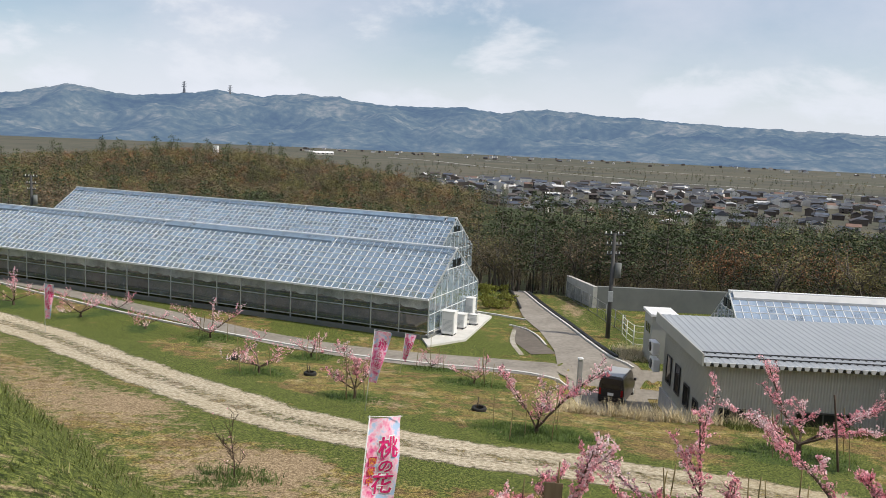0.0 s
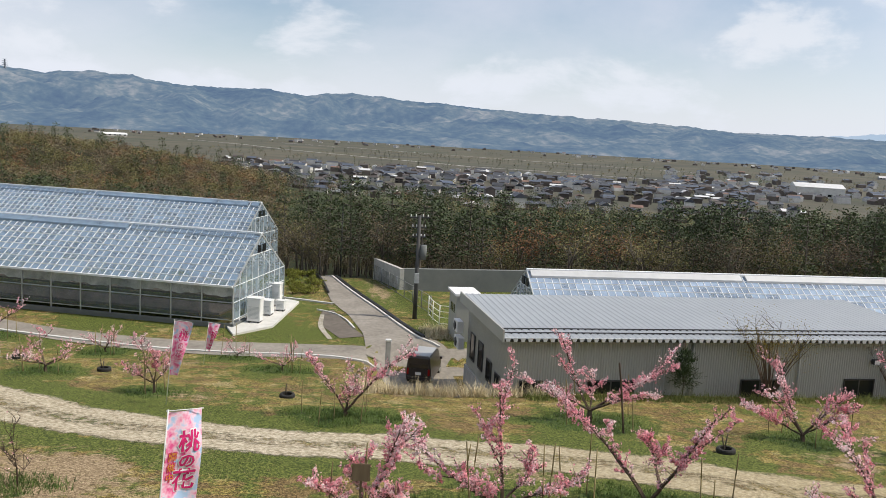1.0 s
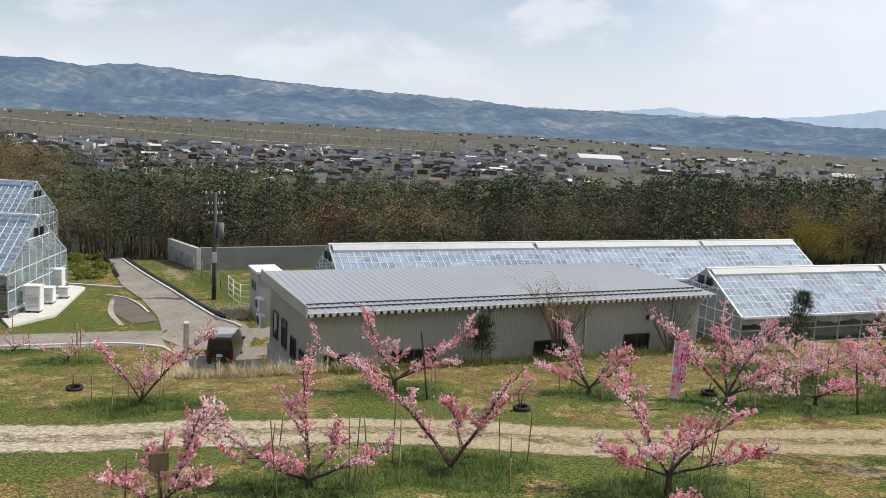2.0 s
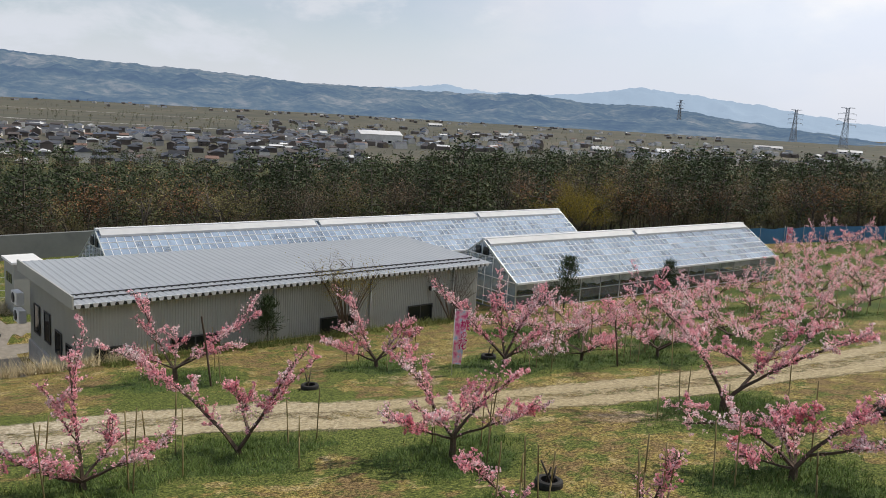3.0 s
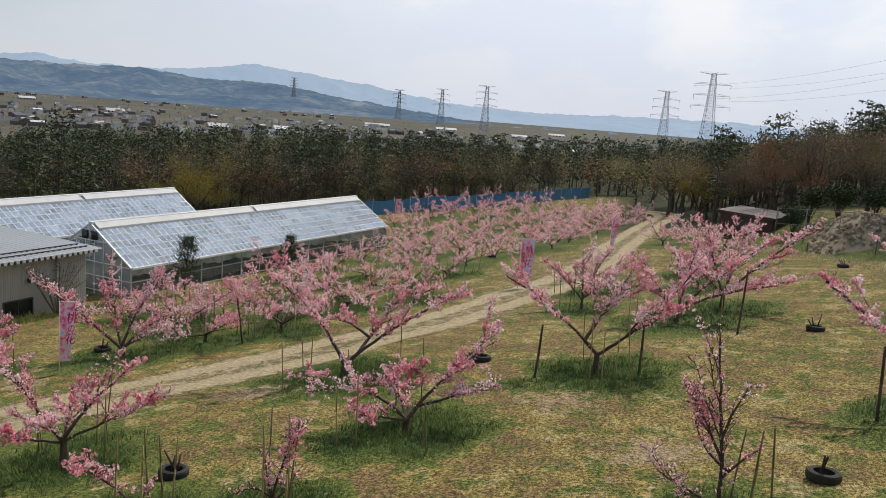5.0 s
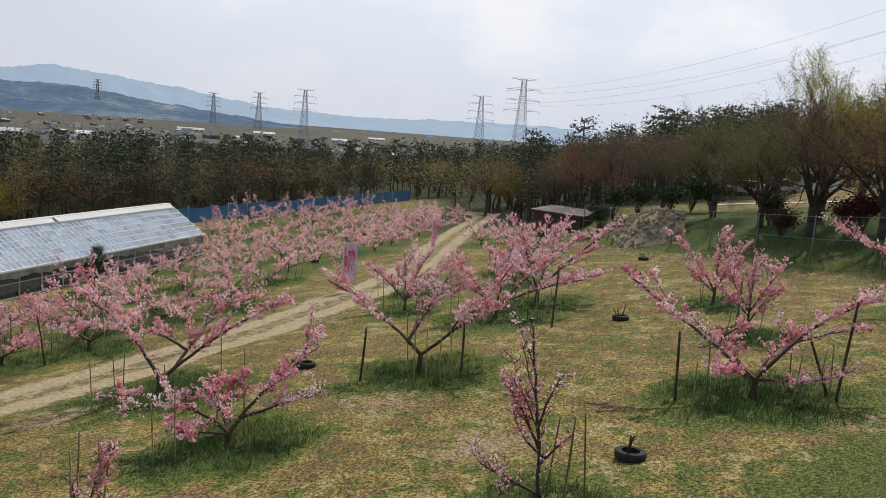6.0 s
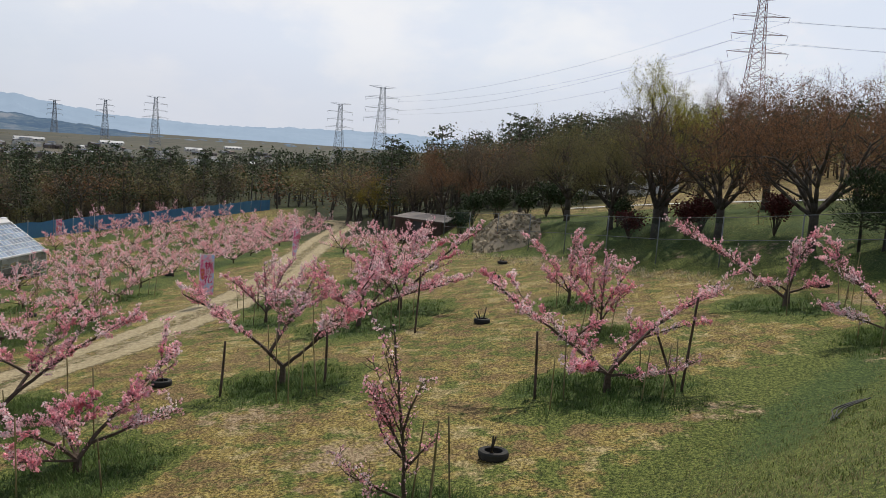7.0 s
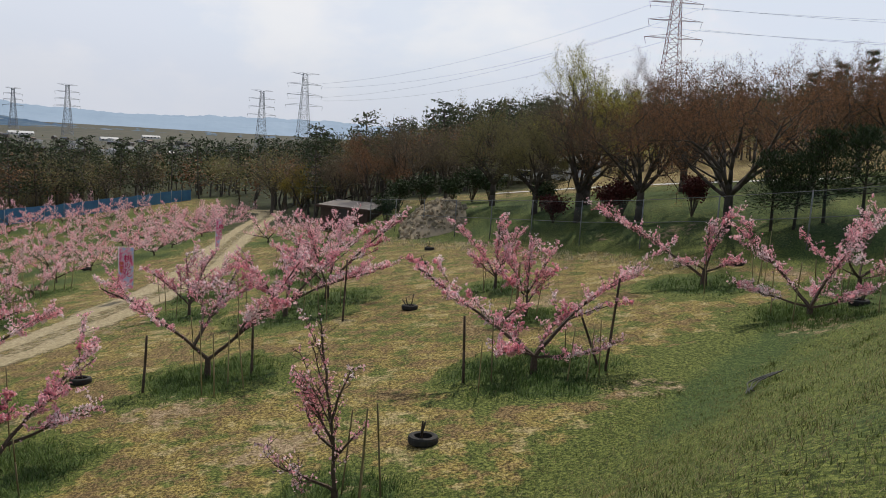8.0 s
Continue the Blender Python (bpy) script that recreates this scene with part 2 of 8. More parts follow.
M["roof_glass"] = see_through("roof_glass", (0.25, 0.35, 0.47), 0.12, 0.45, 0.35)
# paler copy of the roof glass, the sun's glancing reflection put in its colour
M["sunlit_glass"] = see_through("sunlit_glass", (0.36, 0.46, 0.6), 0.14, 0.36, 0.4)
M["wall_glass"] = see_through("wall_glass", (0.14, 0.18, 0.2), 0.1, 0.6, 0.15)
# gable panes: the lighter bluish base colour stands for reflected sky
M["gable_glass"] = see_through("gable_glass", (0.3, 0.39, 0.46), 0.1, 0.5, 0.15)
M["net"] = see_through("net", (0.03, 0.06, 0.045), 0.8, 0.86, 0.05)


# ---- small mesh helpers ----
def mesh_from(name, verts, faces, mat=None, smooth=False):
    me = bpy.data.meshes.new(name)
    me.from_pydata([tuple(v) for v in verts], [], [tuple(f) for f in faces])
    if mat:
        for mm in mat if isinstance(mat, (list, tuple)) else [mat]:
            me.materials.append(mm)
    if smooth:
        me.shade_smooth()
    me.update()
    return me


def tri_mesh(name, verts, tris, mat=None):
    """A mesh of triangles from arrays."""
    v, f = np.asarray(verts, np.float32), np.asarray(tris, np.int32)
    me = bpy.data.meshes.new(name)
    me.vertices.add(len(v))
    me.vertices.foreach_set("co", v.ravel())
    me.loops.add(len(f) * 3)
    me.loops.foreach_set("vertex_index", f.ravel())
    me.polygons.add(len(f))
    me.polygons.foreach_set("loop_start", np.arange(0, len(f) * 3, 3, dtype=np.int32))
    me.update(calc_edges=True)
    if mat:
        me.materials.append(mat)
    return me


def part(name, data, mat, parent, label=""):
    """One mesh object under a thing, from a bmesh or a mesh."""
    if isinstance(data, bmesh.types.BMesh):
        me = bpy.data.meshes.new(name)
        data.to_mesh(me)
        data.free()
    else:
        me = data
    if mat and not me.materials:
        me.materials.append(mat)
    ob = new(name, me)
    ob.parent = parent
    return tagged(ob, label)


def thing(name, m, label, category, group="", kind=""):
    ob = new(name)
    ob.matrix_world = m
    ob.empty_display_size = 0.3
    return tagged(ob, label, category, group, kind)


def box(bm, x0, y0, z0, x1, y1, z1, m=None):
    mm = Matrix.Translation(((x0 + x1) / 2, (y0 + y1) / 2, (z0 + z1) / 2)) @ Matrix.Diagonal((x1 - x0, y1 - y0, z1 - z0, 1))
    bmesh.ops.create_cube(bm, size=1.0, matrix=(m @ mm) if m else mm)
    return bm


def boxes(*rows, m=None, bevel=0.0):
    bm = bmesh.new()
    for r in rows:
        box(bm, *r, m=m)
    if bevel:
        bmesh.ops.bevel(bm, geom=bm.edges[:], offset=bevel, segments=2, affect="EDGES", clamp_overlap=True)
    return bm


def tube_data(segs, sides=5):
    """Tapered tubes between pairs of points: (p0, p1, r0, r1). Returns verts and faces."""
    verts, faces = [], []
    for p0, p1, r0, r1 in segs:
        p0, p1 = Vector(p0), Vector(p1)
        d = (p1 - p0)
        if d.length < 1e-6:
            continue
        d.normalize()
        a = d.orthogonal().normalized()
        b = d.cross(a)
        n = len(verts)
        for p, r in ((p0, r0), (p1, r1)):
            for k in range(sides):
                t = 2 * math.pi * k / sides
                verts.append(p + (a * math.cos(t) + b * math.sin(t)) * r)
        for k in range(sides):
            j = (k + 1) % sides
            faces.append((n + k, n + j, n + sides + j, n + sides + k))
        if sides > 4:
            faces.append(tuple(n + sides + k for k in range(sides)))
            faces.append(tuple(n + sides - 1 - k for k in range(sides)))
    return verts, faces


def tubes(name, segs, mat, sides=5):
    v, f = tube_data(segs, sides)
    return mesh_from(name, v, f, mat, smooth=sides > 4)

# ---- ground ----
def sstep(a, b, v):
    t = np.clip((v - a) / (b - a), 0, 1)
    return t * t * (3 - 2 * t)


def wave(x, y, s, k=0.0):
    """A cheap, smooth, uneven field of about -1 to 1 with features of about s metres."""
    x, y = x / s + k, y / s - 1.7 * k
    return (np.sin(1.9 * x + 1.3 * np.sin(1.1 * y + k)) + np.sin(2.3 * y + 1.7 * np.sin(0.9 * x)) + 0.6 * np.sin(3.7 * x + 2.9 * y)) / 2.6


PLAIN = -22.0


def edge_y(x):
    """Where the woods begin, behind the greenhouses."""
    return np.where(x > 40, 68.6 - 0.34 * x, np.where(x > 0, 63 - 0.2 * x, 63 - 0.68 * x))


def ground_z(x, y):
    x, y = np.asarray(x, float), np.asarray(y, float)
    slope = 6 - 0.03 * x - 0.15 * y
    slope = np.where(slope > 12, 12 + (slope - 12) * 0.2, slope)
    z = 0.5 * (slope + np.sqrt(slope * slope + 0.16)) - 0.1
    flat = sstep(4.0, 6.0, x) * sstep(30.2, 31.8, y) * (1 - sstep(11.5, 12.5, x))
    z = z * (1 - flat) - 0.8 * flat * sstep(5.6, 7.0, x) * (1 - sstep(39.8, 42.5, y))
    # the bank under the trees behind the fence
    q = 0.473 * x - 0.88 * y - 26.7
    z = z + 1.3 * sstep(0, 6, q) * sstep(-6, 2, -y)
    # wooded hill beyond it
    r, az = np.hypot(x, y), np.degrees(np.arctan2(x, y))
    z = z + 9 * sstep(85, 260, r) * sstep(80, 100, az) * (1 - sstep(150, 170, az))
    # down to the plain
    s = y - edge_y(x)
    fall = np.where(s > 0, 1 - np.exp(-np.maximum(s, 0) / (130.0 + 260 * sstep(28, 60, az))), 0) * (1 - 0.9 * sstep(76, 94, az) * (1 - sstep(400, 700, r)))
    z = z * (1 - fall) + PLAIN * fall
    z = z + 17 * np.exp(-(((x + 75) / 100) ** 2) - ((y - 300) / 70) ** 2)
    far = sstep(500, 900, r)
    z = z * (1 - far) + PLAIN * far
    z = z + 0.05 * wave(x, y, 3.1) * (1 - sstep(40, 60, r)) * (1 - sstep(36, 40, y))
    # the bank on which the camera stands
    u = 0.73 * x + 0.683 * y
    top = 9.3 + 0.04 * wave(x, y, 1.3, 2.0)
    k = sstep(0.6, 7.2, u)
    bank = top * (1 - k) + z * k
    near = 1 - sstep(60, 140, r)
    return np.where(u < 7.2, np.maximum(z, z * (1 - near) + bank * near), z)


def gz(x, y):
    return float(ground_z(x, y))


# gravel path: middle line and half width
PATH_LINE = [(-62, 66), (-45, 57), (-24.1, 45.0), (-13.7, 34.5), (-6.9, 27.1), (-2.6, 23.9), (0.5, 22.2), (3.6, 21.6), (7.8, 20.3), (9.8, 19.1), (13.0, 16.6), (16.4, 15.2), (19.4, 14.0), (22, 12.9), (27.2, 11.5), (32, 10.6), (39.5, 9.6), (46, 9.5), (60, 10.6), (80, 11.7), (96, 12.2), (104, 14.0), (110, 17.5)]


def dense(line, step=0.5):
    """The points of a smooth curve through a line's points (Catmull-Rom)."""
    p = np.array(line, float)
    p = np.vstack([2 * p[0] - p[1], p, 2 * p[-1] - p[-2]])
    out = []
    for i in range(1, len(p) - 2):
        n = max(2, int(np.linalg.norm(p[i + 1] - p[i]) / step))
        for t in np.arange(n) / n:
            out.append(0.5 * (2 * p[i] + (p[i + 1] - p[i - 1]) * t + (2 * p[i - 1] - 5 * p[i] + 4 * p[i + 1] - p[i + 2]) * t * t + (3 * p[i] - p[i - 1] - 3 * p[i + 1] + p[i + 2]) * t ** 3))
    out.append(p[-2])
    return np.array(out)


PATH_PTS = dense(PATH_LINE, 0.4)


def path_distance(x, y):
    """Distance to the gravel path's middle, for arrays."""
    best = np.full(np.shape(x), 1e9)
    for a in PATH_PTS[::2]:
        best = np.minimum(best, (x - a[0]) ** 2 + (y - a[1]) ** 2)
    return np.sqrt(best)


# x, y, height, spread, kind of crown (0 bare and young, 1 sparse, 2 full), turn
TREES = [(-4.45, 18.2, 1.2, 0.9, 0, 0.3), (-7.5, 34.2, 2.4, 2.4, 1, 2.0), (-12.2, 43.8, 2.6, 3.2, 1, 0.5), (-16.2, 45.2, 1.8, 2.0, 1, 4.0)]
TREES += [(-20.8, 47.5, 2.4, 2.6, 1, 3.2), (-26.0, 50.0, 2.8, 4.0, 1, 2.2), (-19.5, 49.6, 1.8, 2.6, 1, 0.2), (-6.2, 40.0, 1.8, 2.0, 1, 5.1)]
TREES += [(-0.3, 39.0, 1.3, 2.2, 1, 2.4), (1.6, 35.4, 1.7, 2.8, 1, 0.9), (22.8, 17.7, 2.5, 3.6, 2, 3.7), (25.0, 16.1, 2.6, 3.8, 2, 1.2)]
TREES += [(30.2, 16.4, 2.5, 3.8, 2, 4.4), (23.7, -14.4, 2.6, 4.0, 2, 0.7), (24.4, 20.4, 2.5, 3.6, 2, 2.2)]
# trees whose limbs are laid out one by one below: x, y, spread
HERO_SPOTS = [(18.25, -3.68, 4.9), (20.93, 4.02, 4.5), (15.35, 6.73, 3.9), (19.3, 10.4, 5.0), (11.73, 12.34, 3.1), (8.6, 15.87, 4.3), (11.18, 24.94, 4.6), (17.16, 22.14, 3.0), (20.81, -11.35, 3.9), (26.79, -10.89, 5.0), (5.24, 15.65, 3.4), (3.18, 25.54, 3.6), (-2.99, 29.68, 1.6), (2.23, 14.82, 1.6), (20.26, 18.99, 4.2), (12.28, 0.41, 1.6), (10.93, 7.02, 1.2), (10.07, 9.01, 1.5), (24.61, -4.61, 1.6), (30.43, -4.49, 2.5), (28.87, 2.98, 5.0), (31.54, 1.74, 5.0), (31.08, 6.73, 2.7)]
TREES += [(x, y, 2.6, w, 5, 0.0) for x, y, w in HERO_SPOTS]
# the rows of the far orchard
tree_rng = random.Random(11)
PATH_PTS_XY = [tuple(q) for q in PATH_PTS[::3]]
for row, (row_y0, x0, x1) in enumerate(((24.6, 26.5, 31), (21.6, 27, 100), (17.4, 27.5, 104), (25.6, 40, 102), (29.6, 60, 104), (33.2, 70, 104), (7.6, 36, 66), (3.4, 37, 60), (14.6, 33, 36), (14.8, 58, 96), (36.4, 84, 106))):
    x = x0
    while x < x1:
        y = row_y0 - 0.02 * (x - x0) + tree_rng.uniform(-0.6, 0.6)
        if min((x - q[0]) ** 2 + (y - q[1]) ** 2 for q in PATH_PTS_XY) > 7:
            TREES.append((x + tree_rng.uniform(-0.5, 0.5), y, tree_rng.uniform(1.9, 2.5), tree_rng.uniform(3.2, 4.2), 2, tree_rng.uniform(0, 6.28)))
        x += 4.5 * tree_rng.uniform(0.9, 1.2)


def polar_ground():
    """One sheet from under the camera to the horizon, finer where it is near and in view."""
    radii = np.concatenate([[0.0], 0.5 * 1.034 ** np.arange(0, 330)])
    radii = radii[radii < 4900]
    az = np.radians(np.concatenate([np.arange(-36, 132, 0.7), np.arange(132, 324, 2.0)]))
    rr, aa = np.meshgrid(radii[1:], az, indexing="ij")
    x, y = rr * np.sin(aa), rr * np.cos(aa)
    z = ground_z(x, y)
    nr, na = x.shape
    verts = np.concatenate([np.array([[0, 0, float(ground_z(0, 0))]]), np.stack([x, y, z], -1).reshape(-1, 3)])
    i, j = np.meshgrid(np.arange(nr - 1), np.arange(na), indexing="ij")
    a = 1 + i * na + j
    b = 1 + i * na + (j + 1) % na
    quads = np.stack([a, a + na, b + na, b], -1).reshape(-1, 4)
    fan = np.stack([np.zeros(na, int), 1 + np.arange(na), 1 + (np.arange(na) + 1) % na], -1)
    me = bpy.data.meshes.new("ground")
    me.from_pydata(verts.tolist(), [], quads.tolist() + fan.tolist())
    xs, ys = verts[:, 0], verts[:, 1]
    r = np.hypot(xs, ys)
    lush = np.zeros(len(xs))
    dirt = np.zeros(len(xs))
    near = r < 130
    xn, yn = xs[near], ys[near]
    g = np.zeros(near.sum())
    for tx, ty, h, w, kind, turn in TREES:
        rad = 0.85 + 0.28 * w
        d = np.hypot((xn - tx) / 1.15, yn - ty) / rad + 0.22 * wave(xn, yn, 0.8, tx)
        g = np.maximum(g, 0.95 * (1 - sstep(0.65, 1.05, d)))
    u = 0.73 * xn + 0.683 * yn
    pd = path_distance(xn, yn)
    g = np.maximum(g, 0.75 * (1 - sstep(0.4, 1.3, np.abs(pd - 2.3 + 0.4 * wave(xn, yn, 1.7)))) * (xn < 14) * (0.5 + 0.5 * wave(xn, yn, 4.0, 1.0)))
    bank = (1 - sstep(6.2, 8.5, u + 0.7 * wave(xn, yn, 2.1))) * (0.3 + 0.25 * sstep(2, -2, xn) + 0.15 * sstep(-1, -4, yn) + 0.3 * wave(xn, yn, 1.9, 3.0))
    g = np.maximum(g, bank)
    g = np.maximum(g, 1.0 * np.exp(-(((u - 6.6 + 0.9 * wave(xn, yn, 2.7, 2.0)) / 1.7) ** 2)) * sstep(-3, -6.0, yn))
    q = 0.473 * xn - 0.88 * yn - 26.7
    # green bank behind the fence; the lush value also darkens it for shade
    g = np.maximum(g, sstep(-1, 2, q + 0.8 * wave(xn, yn, 2.0)) * sstep(-8, 0, -yn) * (0.8 + 0.25 * wave(xn, yn, 3.3, 9.0)) * (1 - sstep(56, 66, r[near])))
    g = np.maximum(g, sstep(39, 42, yn) * (0.1 + 0.2 * wave(xn, yn, 3.0, 7.0)))
    azn = np.degrees(np.arctan2(xn, yn))
    g = np.where((azn > 101) & (np.hypot(xn, yn) > 64), -0.45, g)
    lush[near] = g
    lush[~near] = 0.5
    dd = 0.5 + 0.5 * wave(xn, yn, 3.0, 5.0)
    foot = np.exp(-(((u - 9.5) / 2.6) ** 2)) * sstep(-14, 2, yn - 0.6 * xn)
    dirt[near] = np.clip(foot * 0.9 * (0.35 + 0.65 * dd) + 0.55 * sstep(0.72, 0.95, dd) * sstep(0, 10, r[near]), 0, 1)
    # trodden earth at the orchard entrance and beside the lane
    trod = np.maximum(np.exp(-(((xn - 6.6) / 2.0) ** 2) - ((yn - 32.5) / 3.2) ** 2), 0.9 * np.exp(-(((xn - 9.1) / 0.8) ** 2) - ((yn - 57) / 6) ** 2))
    dirt[near] = np.maximum(dirt[near], np.clip(trod * (0.9 + 0.4 * wave(xn, yn, 0.9, 8.0)), 0, 1))
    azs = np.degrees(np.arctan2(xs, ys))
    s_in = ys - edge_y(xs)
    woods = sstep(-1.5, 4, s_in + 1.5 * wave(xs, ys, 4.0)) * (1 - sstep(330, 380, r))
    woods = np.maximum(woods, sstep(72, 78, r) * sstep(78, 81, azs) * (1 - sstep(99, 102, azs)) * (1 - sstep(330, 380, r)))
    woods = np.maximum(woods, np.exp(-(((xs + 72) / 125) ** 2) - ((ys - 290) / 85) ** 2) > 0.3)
    for key, values in (("lush", lush), ("dirt", dirt), ("woods", woods)):
        at = me.attributes.new(key, "FLOAT", "POINT")
        at.data.foreach_set("value", values.astype(np.float32))
    me.shade_smooth()
    return me


def ground_material():
    m = material("ground_cover", (0.2, 0.17, 0.08), 0.95, 0.0, 0.2)
    b = m.node_tree.nodes["Principled BSDF"]
    geo = node(m, "ShaderNodeNewGeometry")
    pos = geo.outputs["Position"]

    def noise_at(scale, detail=6.0, rough=0.6):
        n = node(m, "ShaderNodeTexNoise", Scale=scale, Detail=detail, Roughness=rough)
        link(m, pos, n.inputs["Vector"])
        return n.outputs["Fac"]

    def ramp(src, stops):
        n = node(m, "ShaderNodeValToRGB")
        els = n.color_ramp.elements
        while len(els) < len(stops):
            els.new(0.5)
        for e, (p, c) in zip(els, stops):
            e.position, e.color = p, (*c, 1)
        link(m, src, n.inputs["Fac"])
        return n.outputs["Color"]

    def mix(a, c, f):
        n = node(m, "ShaderNodeMix")
        n.data_type = "RGBA"
        link(m, f, n.inputs["Factor"])
        link(m, a, n.inputs["A"])
        link(m, c, n.inputs["B"])
        return n.outputs["Result"]

    def calc(op, a, v):
        n = node(m, "ShaderNodeMath")
        n.operation = op
        n.use_clamp = op in ("ADD", "SUBTRACT")
        link(m, a, n.inputs[0])
        if isinstance(v, (int, float)):
            n.inputs[1].default_value = v
        else:
            link(m, v, n.inputs[1])
        return n.outputs[0]

    def rng(src, a, c, lo=0.0, hi=1.0):
        n = node(m, "ShaderNodeMapRange")
        for key, v in (("From Min", a), ("From Max", c), ("To Min", lo), ("To Max", hi)):
            n.inputs[key].default_value = v
        link(m, src, n.inputs["Value"])
        return n.outputs["Result"]

    fine, mid, wide = noise_at(15.0, 9.0, 0.85), noise_at(1.5, 7.0, 0.72), noise_at(0.35, 4.0)
    spots = noise_at(2.6, 8.0, 0.76)
    patch = noise_at(0.8, 6.0, 0.7)
    dry = ramp(fine, [(0.425, (0.034, 0.027, 0.008)), (0.5, (0.178, 0.136, 0.034)), (0.57, (0.48, 0.385, 0.13))])
    brown = ramp(fine, [(0.425, (0.04, 0.027, 0.011)), (0.5, (0.138, 0.092, 0.038)), (0.57, (0.35, 0.25, 0.118))])
    straw = ramp(fine, [(0.425, (0.09, 0.07, 0.03)), (0.5, (0.265, 0.21, 0.095)), (0.57, (0.56, 0.46, 0.25))])
    dry = mix(mix(dry, brown, rng(patch, 0.47, 0.54)), straw, rng(patch, 0.455, 0.39))
    green = ramp(fine, [(0.42, (0.014, 0.024, 0.004)), (0.5, (0.068, 0.092, 0.016)), (0.58, (0.23, 0.25, 0.065))])
    dirt = ramp(fine, [(0.42, (0.1, 0.07, 0.038)), (0.5, (0.27, 0.195, 0.115)), (0.59, (0.52, 0.41, 0.27))])
    a_l = node(m, "ShaderNodeAttribute")
    a_l.attribute_name = "lush"
    a_d = node(m, "ShaderNodeAttribute")
    a_d.attribute_name = "dirt"
    lush = ramp(fine, [(0.42, (0.012, 0.028, 0.006)), (0.5, (0.048, 0.08, 0.018)), (0.58, (0.12, 0.16, 0.042))])
    thick = mix(green, lush, rng(calc("ADD", calc("MULTIPLY", a_l.outputs["Fac"], 0.6), calc("MULTIPLY", mid, 0.5)), 0.6, 0.78))
    f_green = rng(calc("ADD", calc("MULTIPLY", a_l.outputs["Fac"], 0.5), calc("ADD", calc("MULTIPLY", mid, 0.55), calc("MULTIPLY", wide, 0.2))), 0.375, 0.42)
    f_dirt = rng(calc("ADD", calc("MULTIPLY", a_d.outputs["Fac"], 0.2), calc("MULTIPLY", spots, 0.6)), 0.385, 0.44)
    near_c = mix(mix(dry, thick, f_green), dirt, f_dirt)
    # fields of the plain, in colours greyed to stand in for haze
    br = node(m, "ShaderNodeTexVoronoi", Scale=0.012)
    link(m, pos, br.inputs["Vector"])
    sep = node(m, "ShaderNodeSeparateColor")
    link(m, br.outputs["Color"], sep.inputs["Color"])
    fields = ramp(sep.outputs["Red"], [(0.0, (0.07, 0.072, 0.06)), (0.3, (0.102, 0.095, 0.072)), (0.6, (0.125, 0.113, 0.082)), (0.8, (0.075, 0.084, 0.06)), (1.0, (0.145, 0.13, 0.096))])
    blotch = ramp(noise_at(0.02, 6.0, 0.7), [(0.38, (0.058, 0.066, 0.052)), (0.6, (0.125, 0.115, 0.085))])
    half = node(m, "ShaderNodeValue")
    half.outputs[0].default_value = 0.45
    fields = mix(fields, blotch, half.outputs[0])
    dist = node(m, "ShaderNodeVectorMath")
    dist.operation = "LENGTH"
    link(m, pos, dist.inputs[0])
    # woods floor: dark litter colour with the shade under the trees in it
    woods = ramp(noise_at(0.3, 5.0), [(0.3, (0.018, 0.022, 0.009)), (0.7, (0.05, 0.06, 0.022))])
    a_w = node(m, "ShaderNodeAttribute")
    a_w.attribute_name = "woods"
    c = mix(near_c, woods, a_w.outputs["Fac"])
    c = mix(c, fields, rng(dist.outputs["Value"], 330, 420))
    link(m, c, b.inputs["Base Color"])
    bp = node(m, "ShaderNodeBump", Strength=0.5, Distance=0.06)
    link(m, calc("ADD", calc("MULTIPLY", fine, 0.5), calc("MULTIPLY", mid, 0.5)), bp.inputs["Height"])
    link(m, bp.outputs["Normal"], b.inputs["Normal"])
    return m


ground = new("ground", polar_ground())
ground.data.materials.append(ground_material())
tagged(ground, "patchy dry and green grass ground with bare soil spots", "ground", kind="structure")


def strip(name, pts, half, lift, mat, edge=0.0, cols=7, seed=0.0, drop=0.0):
    """A strip that follows the ground along a line; edge: how far its sides wander."""
    pts = np.array(pts)
    d = np.gradient(pts, axis=0)
    d /= np.linalg.norm(d, axis=1)[:, None]
    nrm = np.stack([-d[:, 1], d[:, 0]], -1)
    verts, faces = [], []
    for i, (p, n) in enumerate(zip(pts, nrm)):
        wl = half * (1 + edge * float(wave(p[0], p[1], 1.1, seed)) + 0.5 * edge * float(wave(p[0], p[1], 0.37, seed)))
        wr = half * (1 + edge * float(wave(p[0], p[1], 1.3, seed + 3)) + 0.5 * edge * float(wave(p[0], p[1], 0.41, seed + 5)))
        for k in range(cols):
            t = -1 + 2 * k / (cols - 1)
            q = p + n * t * (wl if t > 0 else wr)
            end = abs(t) == 1 and drop
            verts.append((q[0], q[1], gz(q[0], q[1]) + (lift if not end else lift - drop)))
    for i in range(len(pts) - 1):
        for k in range(cols - 1):
            a = i * cols + k
            faces.append((a, a + cols, a + cols + 1, a + 1))
    me = mesh_from(name, verts, faces, mat, smooth=True)
    return new(name, me)


